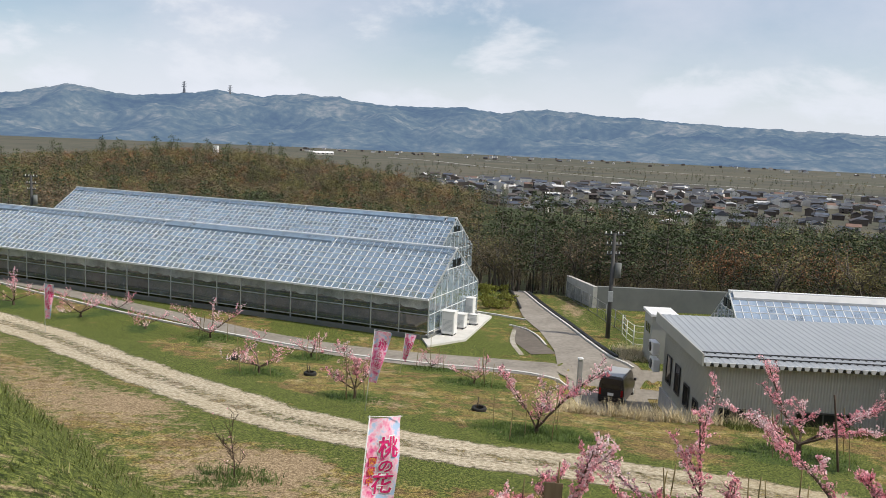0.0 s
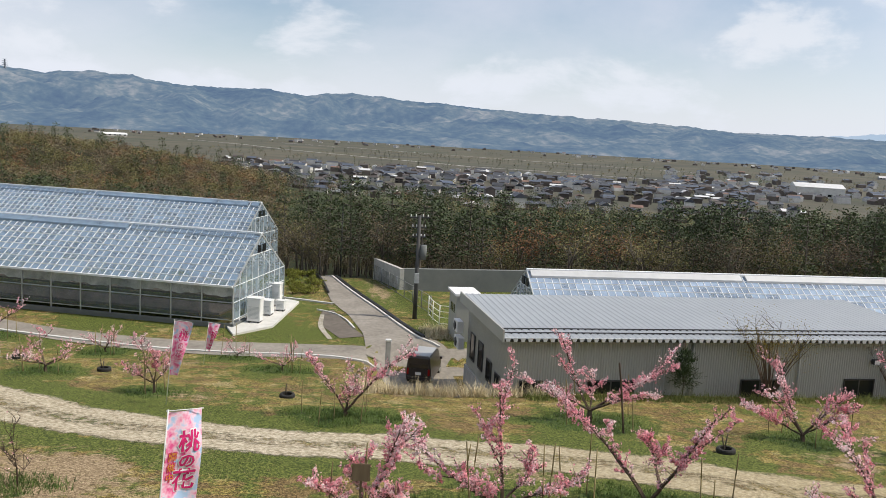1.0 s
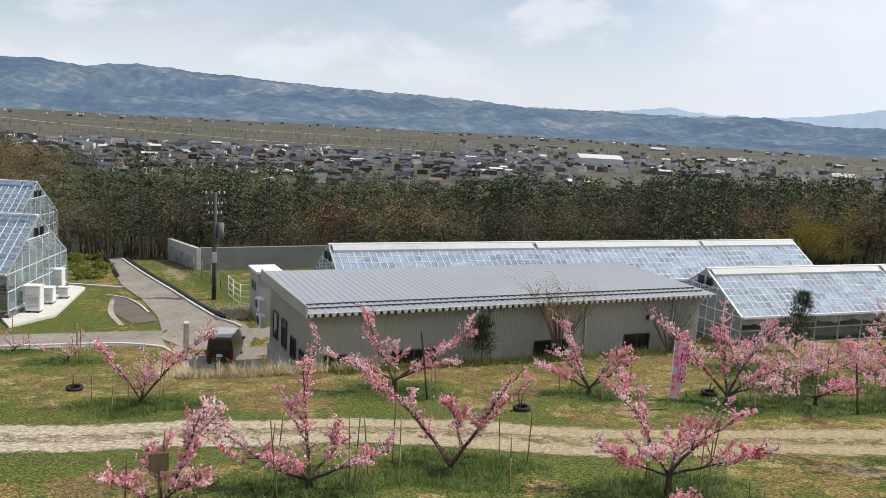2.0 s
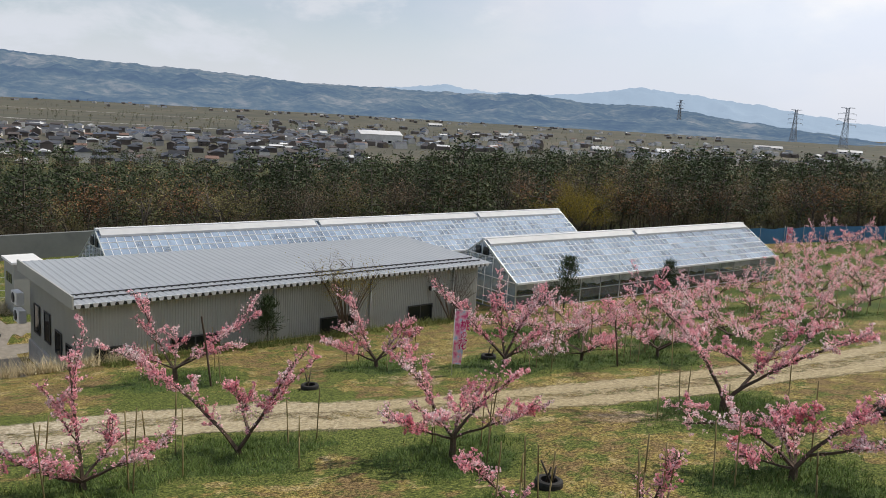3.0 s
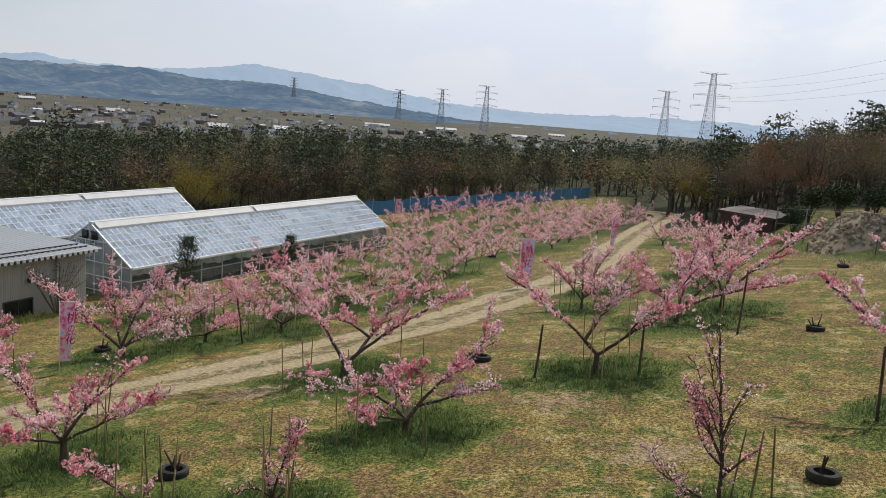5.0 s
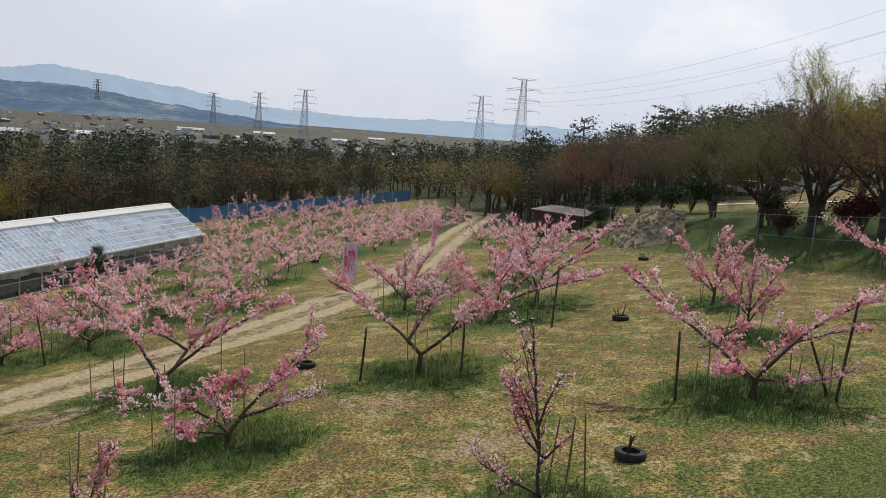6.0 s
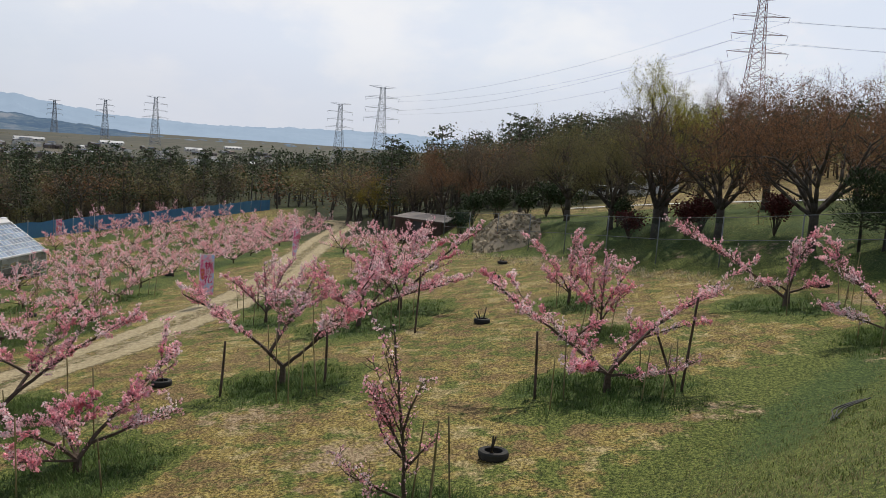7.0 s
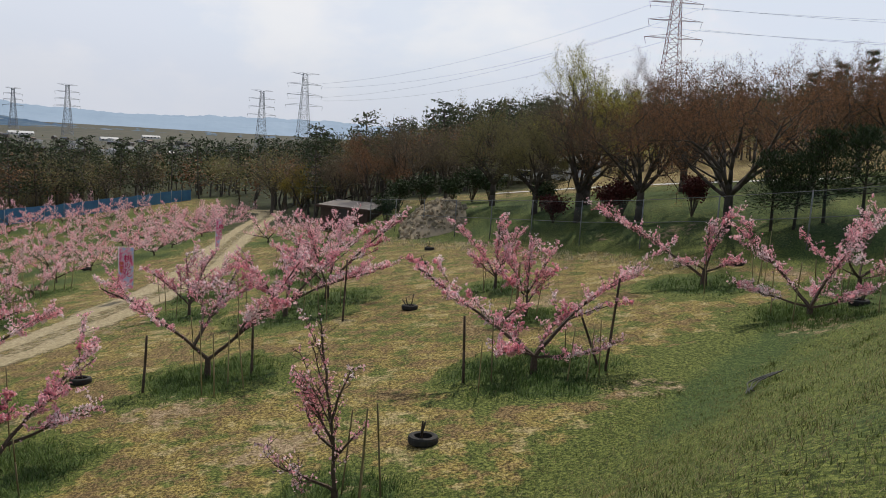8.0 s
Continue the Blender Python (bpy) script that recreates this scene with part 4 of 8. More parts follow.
# ---- plants ----
def vase_tree(seed, height, spread, fullness, young=False):
    """An open peach tree: short trunk, few wide limbs, upright flowering shoots. Returns wood segments and flower points."""
    rng = random.Random(seed)
    segs, tips = [], []

    def twig(p, d, length, r, level):
        n = max(2, int(length / 0.13))
        step = length / n
        for i in range(n):
            d = (d + Vector((rng.uniform(-0.22, 0.22), rng.uniform(-0.22, 0.22), rng.uniform(-0.1, 0.2)))).normalized()
            q = p + d * step
            segs.append((p, q, r, r * 0.85))
            tips.append((p.lerp(q, rng.random()), d, level))
            tips.append((q, d, level))
            if level == 1 and rng.random() < 0.55:
                sd = (d * 0.5 + Vector((rng.uniform(-1, 1), rng.uniform(-1, 1), rng.uniform(-0.2, 0.8)))).normalized()
                twig(q, sd, rng.uniform(0.12, 0.3), r * 0.6, 2)
            p, r = q, r * 0.88

    def limb(p, d, length, r, lift, start, fork):
        n = max(4, int(length / 0.16))
        step = length / n
        for i in range(n):
            t = i / n
            d = (d + Vector((rng.uniform(-0.13, 0.13), rng.uniform(-0.13, 0.13), rng.uniform(-0.08, 0.08) + lift))).normalized()
            q = p + d * step
            r1 = max(r * (1 - 1.1 / n), 0.008)
            segs.append((p, q, r, r1))
            if t > start:
                for _ in range(rng.choice((1, 1, 2, 2))):
                    sd = (d * rng.uniform(0.1, 0.7) + Vector((rng.uniform(-0.8, 0.8), rng.uniform(-0.8, 0.8), rng.uniform(0.0, 1.0)))).normalized()
                    twig(q, sd, rng.uniform(0.12, 0.42) * (1.15 - 0.55 * t), 0.008, 1)
                tips.append((q, d, 1))
            if fork and i in fork:
                sd = (d + Vector((rng.uniform(-0.9, 0.9), rng.uniform(-0.9, 0.9), rng.uniform(-0.3, 0.25)))).normalized()
                limb(q, sd, length * rng.uniform(0.35, 0.55), r1 * 0.6, 0.01, 0.15, ())
            p, r = q, r1

    r0 = 0.024 * height
    if young:
        limb(Vector((0, 0, -0.1)), Vector((0.03, 0.02, 1)), height, 0.026, 0.05, 0.12, (3, 5))
        for k in range(3):
            a = rng.uniform(0, 6.28)
            limb(Vector((0.01, 0.01, height * (0.18 + 0.14 * k))), Vector((math.cos(a), math.sin(a), 0.7)).normalized(), spread * rng.uniform(0.35, 0.6), 0.013, 0.03, 0.1, ())
        return segs, tips
    lean = Vector((rng.uniform(-0.2, 0.2), rng.uniform(-0.2, 0.2), 1)).normalized()
    trunk = 0.13 * height
    top = lean * trunk
    segs.append((Vector((0, 0, -0.2)), top * 0.4, r0 * 1.55, r0 * 1.15))
    segs.append((top * 0.4, top, r0 * 1.15, r0))
    a0 = rng.uniform(0, 6.28)
    for k, (rise, part_len) in enumerate(((0.5, 0.66), (0.42, 0.68), (0.72, 0.54), (0.16, 0.58), (0.3, 0.5))):
        a = a0 + k * 2.5 + rng.uniform(-0.3, 0.3)
        out = Vector((math.cos(a), math.sin(a), rise * rng.uniform(0.85, 1.2))).normalized()
        ln = part_len * spread * rng.uniform(0.85, 1.12)
        limb(top * rng.uniform(0.75, 1.0), out, ln, r0 * (0.8 if k < 3 else 0.5), 0.012 if k < 3 else 0.02, 0.24, (int(ln / 0.16 * 0.35), int(ln / 0.16 * 0.62))[: 2 if k < 3 else 1])
    return segs, tips


def blossom_mesh(name, tips, seed, density, mat, size=1.0):
    """Small petals in open sprays along the shoots."""
    rng = np.random.default_rng(seed)
    pts, wgt = [], []
    for q, d, level in tips:
        k = int(density * min(level, 1.4) * rng.uniform(0.2, 1.8) + rng.random())
        for _ in range(k):
            pts.append((q[0] + rng.normal(0, 0.022), q[1] + rng.normal(0, 0.022), q[2] + rng.normal(0, 0.022)))
    c = np.array(pts)
    n = len(c)
    ax = rng.normal(size=(n, 3))
    ax /= np.linalg.norm(ax, axis=1)[:, None]
    bx = np.cross(ax, rng.normal(size=(n, 3)))
    bx /= np.linalg.norm(bx, axis=1)[:, None]
    cx = np.cross(ax, bx)
    s = rng.uniform(0.016, 0.034, n)[:, None] * size
    # two bent petals to a flower
    v = np.stack([c - ax * s, c + bx * s * 0.8 + cx * s * 0.4, c + ax * s, c - bx * s * 0.8 + cx * s * 0.4], 1).reshape(-1, 3)
    i = np.arange(n)[:, None] * 4
    f = np.concatenate([i + [0, 1, 2], i + [0, 2, 3]], 0)
    return tri_mesh(name, v, f, mat)


def peach_tree(seed, height, spread, kind, far=False):
    segs, tips = vase_tree(seed, height, spread, kind, young=kind in (0, 3))
    wood = tubes("trunk_and_limbs", [g for g in segs if g[2] > 0.0075] if far else segs, M["bark"], 3)
    amount = {0: 0.05, 1: 1.5, 2: 3.0, 3: 1.1}[kind]
    crown = blossom_mesh("blossom", tips, seed, amount * (0.5 if far else 1.1), M["blossom"], 1.4 if far else 1.0)
    t = thing("peach_tree", Matrix.Identity(4), {0: "young bare peach tree with thin twigs", 1: "peach tree with sparse pink blossom on dark limbs", 2: "open peach tree in full pink blossom", 3: "young upright peach tree with some pink blossom"}[kind], "tree", "peach trees of the orchard")
    part("trunk", wood, None, t, "dark knotty trunk and limbs")
    part("blossom", crown, None, t, "pink blossom")
    return t


protos = {}
for tx, ty, th, tw, tk, turn in TREES:
    if tk == 5:
        continue
    far = math.hypot(tx, ty) > 34
    var = (tk, round(tw / 1.2), 9 if far else int(tx * 7) % 4)
    m = pose(tx, ty, gz(tx, ty), 0, 0, math.degrees(turn))
    if var not in protos:
        t = peach_tree(100 + len(protos), th, tw, tk, far)
        t.matrix_world = m
        protos[var] = (t, th)
    else:
        src, h0 = protos[var]
        k = th / h0
        o = copy_thing(src, m)
        o.scale = (k, k, k)



def hero_tree(x, y, fork, limbs):
    """A peach tree with its own limbs: height of start, bearing, rise at start and end in degrees, length, where the flowers begin, how thick they sit."""
    rng = random.Random(int(abs(x * 31 + y * 17) * 10))
    segs, tips = [], []

    def shoot(p, d, length, r, thick, level):
        n = max(2, int(length / 0.07))
        for _ in range(n):
            d = (d + Vector((rng.uniform(-0.3, 0.3), rng.uniform(-0.3, 0.3), rng.uniform(-0.15, 0.25)))).normalized()
            q = p + d * (length / n)
            segs.append((p, q, r, r * 0.85))
            tips.append((p.lerp(q, rng.random()), d, thick))
            if level and rng.random() < 0.3:
                shoot(q, (d + Vector((rng.uniform(-1, 1), rng.uniform(-1, 1), rng.uniform(-0.2, 0.8)))).normalized(), length * 0.45, r * 0.7, thick, 0)
            p, r = q, r * 0.88

    def limb(p, bearing, rise0, rise1, length, r, start, thick, forks):
        n = max(5, int(length / 0.12))
        wob = 0.0
        patch = rng.uniform(0, 6.28)
        for i in range(n):
            t = (i + 0.5) / n
            wob += rng.uniform(-5, 5)
            wob *= 0.9
            e, b = radians(rise0 + (rise1 - rise0) * t + rng.uniform(-7, 7)), radians(bearing + wob)
            d = Vector((math.sin(b) * math.cos(e), math.cos(b) * math.cos(e), math.sin(e)))
            q = p + d * (length / n)
            r1 = max(r * (1 - 0.95 / n), 0.009)
            segs.append((p, q, r, r1))
            if t > start:
                k = thick * (0.75 + 0.5 * math.sin(i * 0.55 + patch))
                for _ in range(rng.choice((1, 2, 2, 3))):
                    side = Vector((rng.uniform(-1, 1), rng.uniform(-1, 1), rng.uniform(-0.3, 1.1)))
                    shoot(q, (d * rng.uniform(0.0, 0.6) + side).normalized(), rng.uniform(0.06, 0.34) * (1.2 - 0.5 * t), 0.007, k, 1)
                tips.append((q, d, k))
            elif rng.random() < 0.25:
                shoot(q, (d + Vector((rng.uniform(-1, 1), rng.uniform(-1, 1), 0.4))).normalized(), rng.uniform(0.05, 0.14), 0.006, 0.25, 0)
            if forks and i in (int(n * 0.3), int(n * 0.45), int(n * 0.6), int(n * 0.75)) and length > 0.9:
                limb(q, bearing + rng.choice((-1, 1)) * rng.uniform(25, 60), rise0 * 0.6 + rng.uniform(-5, 25), rise1 * 0.6 + rng.uniform(0, 25), length * rng.uniform(0.26, 0.48), r1 * 0.6, 0.12, thick, False)
            p, r = q, r1

    size = max(v[4] for v in limbs)
    young = max(v[2] for v in limbs) > 78 and size > 1.2 and math.hypot(x, y) < 15
    limbs = [(*v[:6], v[6] * (0.42 if young else 1.1)) for v in limbs]
    r0 = 0.02 + 0.016 * size
    segs.append((Vector((0, 0, -0.15)), Vector((0.01, 0, 0.5 * fork)), r0 * 1.7, r0 * 1.25))
    segs.append((Vector((0.01, 0, 0.5 * fork)), Vector((0, 0, fork)), r0 * 1.25, r0 * 1.1))
    for h, bearing, rise0, rise1, length, start, thick in limbs:
        base = Vector((0, 0, min(h, fork)))
        if h > fork + 0.25:
            # a limb that leaves another one higher up: it starts from the nearest wood at that height
            base = min((g[1] for g in segs if g[2] > 0.012), key=lambda p: abs(p.z - h))
        limb(base, bearing, rise0, rise1, length, max(0.013, r0 * (0.45 + 0.3 * length / size)), start, thick, True)
    t = thing("peach_tree", pose(x, y, gz(x, y)), "open peach tree with pink blossom along low spreading limbs" if size > 1.6 else "young upright peach tree with some pink blossom", "tree", "peach trees of the orchard")
    part("trunk", tubes("trunk_and_limbs", segs, M["bark"], 4), None, t, "dark knotty trunk and limbs")
    part("blossom", blossom_mesh("blossom", tips, int(abs(x) * 100), 7.0 if math.hypot(x, y) < 25 else 4.5, M["blossom"], 1.0 if math.hypot(x, y) < 25 else 1.2), None, t, "pink blossom")


hero_tree(18.25, -3.68, 0.38, [(0.38, 22, 34, 28, 3.35, 0.3, 1), (0.43, 171, 57, 23, 3.3, 0.4, 1), (0.42, 213, 9, 26, 1.48, 0.1, 1.2), (0.46, 335, 27, -11, 1.03, 0.2, 1.2), (0.43, 121, 33, 30, 1.74, 0.2, 1), (0.48, 61, 20, 24, 1.69, 0.3, 1), (0.91, 219, 49, 21, 0.83, 0.3, 1.1)])
hero_tree(20.93, 4.02, 0.49, [(0.49, 2, 43, 21, 3.13, 0.45, 1), (0.54, 162, 35, 58, 3.37, 0.3, 1.2), (0.99, 210, 61, 18, 1.75, 0.3, 1.2), (0.81, 116, 44, 42, 2.58, 0.2, 1.1), (1.05, 83, 32, 31, 2, 0.3, 1)])
hero_tree(15.35, 6.73, 0.24, [(0.23, 134, 51, 37, 2.92, 0.25, 1.2), (0.52, 164, 22, 23, 1.8, 0.35, 1), (0.28, 310, 11, 10, 1.15, 0.5, 1.2), (0.31, 354, 42, -26, 2.32, 0.3, 1), (0.34, 47, 34, 44, 1.24, 0.2, 1.1), (0.44, 70, 27, 32, 1.4, 0.2, 1.1)])
hero_tree(19.3, 10.4, 0.32, [(0.34, 138, 46, 20, 3.92, 0.25, 1), (0.45, 338, 65, 31, 3.02, 0.2, 1), (0.5, 211, -12, -10, 1.43, 0.3, 1), (0.68, 93, 39, 36, 2.22, 0.2, 1), (1, 10, 20, -7, 1.65, 0.2, 1)])
hero_tree(11.73, 12.34, 0.44, [(0.44, 111, 57, 31, 1.89, 0.25, 1.2), (0.47, 140, 27, 24, 2.05, 0.35, 1), (0.42, 298, 13, 28, 1.62, 0.3, 1), (0.47, 345, 44, 59, 2.16, 0.35, 1), (0.49, 52, 23, 34, 1.42, 0.2, 1), (0.47, 250, 43, 28, 1.26, 0.25, 1)])
hero_tree(8.6, 15.87, 0.10, [(0.11, 310, 55, 25, 3.28, 0.15, 0.9), (0.1, 132, 58, 62, 2.46, 0.15, 1), (0.53, 5, 32, 49, 1.2, 0.2, 0.8)])
hero_tree(11.18, 24.94, 0.40, [(0.4, 105, 34, 29, 3.14, 0.15, 1), (0.4, 310, 56, 74, 2.46, 0.2, 1), (0.41, 278, 34, 11, 1.61, 0.2, 1), (0.4, 130, 33, 12, 2.36, 0.2, 1), (0.47, 25, 37, 38, 1.63, 0.2, 1)])
hero_tree(17.16, 22.14, 0.20, [(0.2, 308, 21, 23, 1.93, 0.2, 1), (0.24, 113, 54, 47, 1.85, 0.2, 1), (0.28, 344, 53, 74, 2.52, 0.2, 1), (0.24, 148, 43, 35, 1.9, 0.2, 1), (0.24, 345, 41, 19, 1.75, 0.2, 1)])
hero_tree(20.81, -11.35, 0.23, [(0.21, 44, 44, 37, 3.03, 0.15, 0.9), (0.29, 20, 9, 17, 2, 0.3, 0.8), (0.31, 187, 67, 58, 2.47, 0.3, 0.9), (0.29, 221, 20, 35, 1.68, 0.25, 1), (0.33, 130, 31, 20, 1.38, 0.2, 1)])
hero_tree(26.79, -10.89, 0.47, [(0.47, 109, 72, 72, 1.64, 0.1, 1.1), (0.23, 32, 35, 20, 4.15, 0.3, 0.8), (0.66, 166, 82, 61, 2.18, 0.2, 1), (0.44, 192, 26, 19, 1.22, 0.3, 1), (0.47, 352, 50, -37, 1.15, 0.2, 1)])
hero_tree(5.24, 15.65, 0.17, [(0.17, 342, 84, 84, 2.38, 0.12, 1.1), (0.17, 297, 12, 49, 2.34, 0.25, 0.9), (0.17, 116, 23, 28, 1.78, 0.3, 0.9), (0.27, 70, 47, 22, 1.17, 0.3, 1), (0.24, 245, 42, 27, 1.07, 0.3, 1)])
hero_tree(3.18, 25.54, 0.16, [(0.17, 286, 56, 56, 2.19, 0.25, 0.7), (0.16, 91, 54, 34, 2.94, 0.35, 0.8), (0.2, 25, 54, 25, 1.66, 0.3, 0.6), (0.2, 176, 47, 54, 1.36, 0.3, 0.6)])
hero_tree(-2.99, 29.68, 0.39, [(0.35, 283, 23, 30, 1.04, 0.3, 0.6), (0.38, 58, 32, 63, 1.03, 0.3, 0.6), (0.39, 315, 52, 66, 1.54, 0.3, 0.6), (0.38, 152, 63, 70, 1.27, 0.3, 0.6)])
hero_tree(2.23, 14.82, 0.33, [(0.33, 83, 60, 73, 1.77, 0.15, 1.1), (0.35, 278, 37, 23, 1.12, 0.2, 1), (0.35, 6, 40, 43, 1.11, 0.2, 1), (0.35, 132, 58, 10, 0.92, 0.2, 1)])
hero_tree(20.26, 18.99, 0.26, [(0.26, 326, 46, 32, 3.19, 0.2, 1), (0.26, 117, 73, 45, 2.73, 0.2, 1), (0.3, 26, 55, 70, 2.23, 0.2, 1), (0.26, 160, 35, 23, 1.72, 0.2, 1), (0.33, 125, 47, 15, 2.27, 0.2, 1)])
hero_tree(12.28, 0.41, 0.18, [(0.18, 358, 84, 82, 2.55, 0.1, 0.5), (0.92, 9, 63, 52, 1, 0.3, 0.8), (1.27, 178, 75, 66, 0.84, 0.3, 0.7), (0.29, 346, 30, 25, 1.03, 0.3, 0.8), (0.66, 154, 53, 35, 0.7, 0.3, 0.8), (0.75, 29, 17, 63, 0.87, 0.3, 0.8)])
hero_tree(10.93, 7.02, 0.15, [(0.14, 147, 82, 64, 1.31, 0.2, 0.9), (0.15, 327, 57, -46, 0.67, 0.2, 0.7), (0.39, 116, 9, 66, 0.59, 0.2, 0.8), (0.15, 299, 75, 77, 0.88, 0.2, 0.9)])
hero_tree(10.07, 9.01, 0.05, [(0.1, 318, 61, 25, 1.19, 0.3, 0.8), (0.11, 92, 54, 53, 0.47, 0.3, 0.8)])
hero_tree(24.61, -4.61, 0.34, [(0.34, 91, 86, 87, 2.05, 0.2, 1), (0.69, 40, 46, 70, 1.52, 0.1, 1.1), (0.69, 208, 60, 63, 1.45, 0.1, 1.1), (0.52, 142, 47, 55, 1.27, 0.2, 1), (0.6, 339, 40, 40, 1.23, 0.2, 1)])
hero_tree(30.43, -4.49, 0.42, [(0.42, 117, 87, 87, 2.2, 0.2, 1.2), (0.63, 24, 61, 35, 2.23, 0.1, 1.1), (0.63, 205, 69, 63, 1.8, 0.1, 1.1), (0.63, 140, 57, 45, 1.3, 0.2, 1), (0.63, 342, 32, 42, 1.4, 0.2, 1)])
hero_tree(28.87, 2.98, 0.40, [(0.4, 167, 51, 39, 3.67, 0.25, 1.2), (0.4, 180, 35, 13, 3.3, 0.3, 1.2), (0.4, 8, 38, 53, 2.38, 0.3, 1.1), (0.5, 106, 66, 60, 2.42, 0.2, 1.1), (0.4, 3, 44, 10, 1.5, 0.3, 1.1)])
hero_tree(31.54, 1.74, 0.50, [(0.5, 171, 53, 31, 4.01, 0.25, 1.2), (0.5, 20, 65, 77, 2.43, 0.25, 1.2), (0.61, 118, 62, 68, 2.53, 0.2, 1.1), (0.55, 184, 28, 12, 2.43, 0.3, 1.2), (0.5, 10, 40, 32, 2.17, 0.3, 1.1)])
hero_tree(31.08, 6.73, 0.38, [(0.38, 359, 48, 28, 1.96, 0.25, 1), (0.38, 157, 50, 35, 2.16, 0.25, 1), (0.38, 69, 58, 62, 2.04, 0.2, 1), (0.38, 128, 66, 52, 2.13, 0.2, 1)])

# tall grass round the trees, dry tufts and weeds between them: one object each
def tuft_mesh(name, spots, mat, blades=6):
    rng = np.random.default_rng(7)
    xy = np.array([(s[0], s[1]) for s in spots])
    hh = np.array([s[2] for s in spots])
    z = ground_z(xy[:, 0], xy[:, 1])
    n = len(xy) * blades
    bx = np.repeat(xy[:, 0], blades) + rng.normal(0, 0.05, n)
    by = np.repeat(xy[:, 1], blades) + rng.normal(0, 0.05, n)
    bz = np.repeat(z, blades) - 0.02
    h = np.repeat(hh, blades) * rng.uniform(0.5, 1.15, n)
    a = rng.uniform(0, 2 * np.pi, n)
    lean = rng.uniform(0.3, 1.1, n) * h
    wd = np.minimum(0.006 + 0.009 * rng.random(n), 0.1 * h)
    dx, dy = np.cos(a), np.sin(a)
    v = np.stack([
        np.stack([bx - dy * wd, by + dx * wd, bz], -1),
        np.stack([bx + dy * wd, by - dx * wd, bz], -1),
        np.stack([bx + dx * lean, by + dy * lean, bz + h], -1)], 1).reshape(-1, 3)
    f = np.arange(n * 3).reshape(-1, 3)
    return tri_mesh(name, v, f, mat)


grng = random.Random(5)
lush_spots, dry_spots, weed_spots = [], [], []
for tx, ty, th, tw, tk, turn in TREES:
    d0 = math.hypot(tx, ty)
    if d0 > 48:
        continue
    rad = 0.85 + 0.28 * tw
    for _ in range(int((1700 if d0 < 26 else 600) * rad * rad / 4)):
        r, a = rad * math.sqrt(grng.random()) * 1.02, grng.uniform(0, 6.28)
        x, y = tx + 1.15 * r * math.cos(a), ty + r * math.sin(a)
        edge = r / rad + 0.3 * float(wave(x, y, 0.8, tx))
        if edge < 0.62 + 0.4 * grng.random():
            lush_spots.append((x, y, grng.uniform(0.06, 0.2) * (1.25 - 0.6 * r / rad)))
for _ in range(22000):
    az, d = radians(grng.choice((grng.uniform(-30, -8), grng.uniform(96, 124), grng.uniform(96, 124)))), 4 + 20 * grng.random()
    x, y = d * math.sin(az), d * math.cos(az)
    if 0.73 * x + 0.683 * y < 7.4 + float(wave(x, y, 2.1)):
        w = float(wave(x, y, 0.7, 6.0)) + 0.5 * float(wave(x, y, 2.6, 1.0))
        (weed_spots if grng.random() < (0.85 if x < 0 else 0.5) + 0.4 * w else dry_spots).append((x, y, grng.uniform(0.025, 0.06) * (1.9 if w > 0.85 else 1.0)))
while len(dry_spots) < 26000:
    az, d = radians(grng.uniform(-30, 124)), 5 + 40 * grng.random() ** 0.8
    x, y = d * math.sin(az), d * math.cos(az)
    if y > 38:
        continue
    u = 0.73 * x + 0.683 * y
    if float(wave(x, y, 2.2, 4.0)) > (-0.6 if u < 8 else -0.1):
        if u < 7.5 or grng.random() < 0.3:
            weed_spots.append((x, y, grng.uniform(0.03, 0.08)))
        dry_spots.append((x, y, grng.uniform(0.03, 0.08)))
for _ in range(1500):
    weed_spots.append((grng.uniform(10.5, 30.5), 29.7 - 1.1 * grng.random() ** 1.6, grng.uniform(0.1, 0.42)))
pd_l = path_distance(np.array([s[0] for s in lush_spots]), np.array([s[1] for s in lush_spots]))
pd_d = path_distance(np.array([s[0] for s in dry_spots]), np.array([s[1] for s in dry_spots]))
lush_spots = [s for s, d in zip(lush_spots, pd_l) if d > 1.9]
dry_spots = [s for s, d in zip(dry_spots, pd_d) if d > 1.7]
tagged(new("grass", tuft_mesh("grass", lush_spots, M["grass_lush"])), "tall dark green grass tufts round the trees", "grass", kind="stuff")
tagged(new("weeds", tuft_mesh("weeds", weed_spots, M["grass_fresh"], 6)), "fresh green weeds and lawn grass on the bank", "grass", kind="stuff")
tagged(new("dry_grass", tuft_mesh("dry_grass", dry_spots, M["grass_dry"], 5)), "short straw-coloured grass tufts", "grass", kind="stuff")


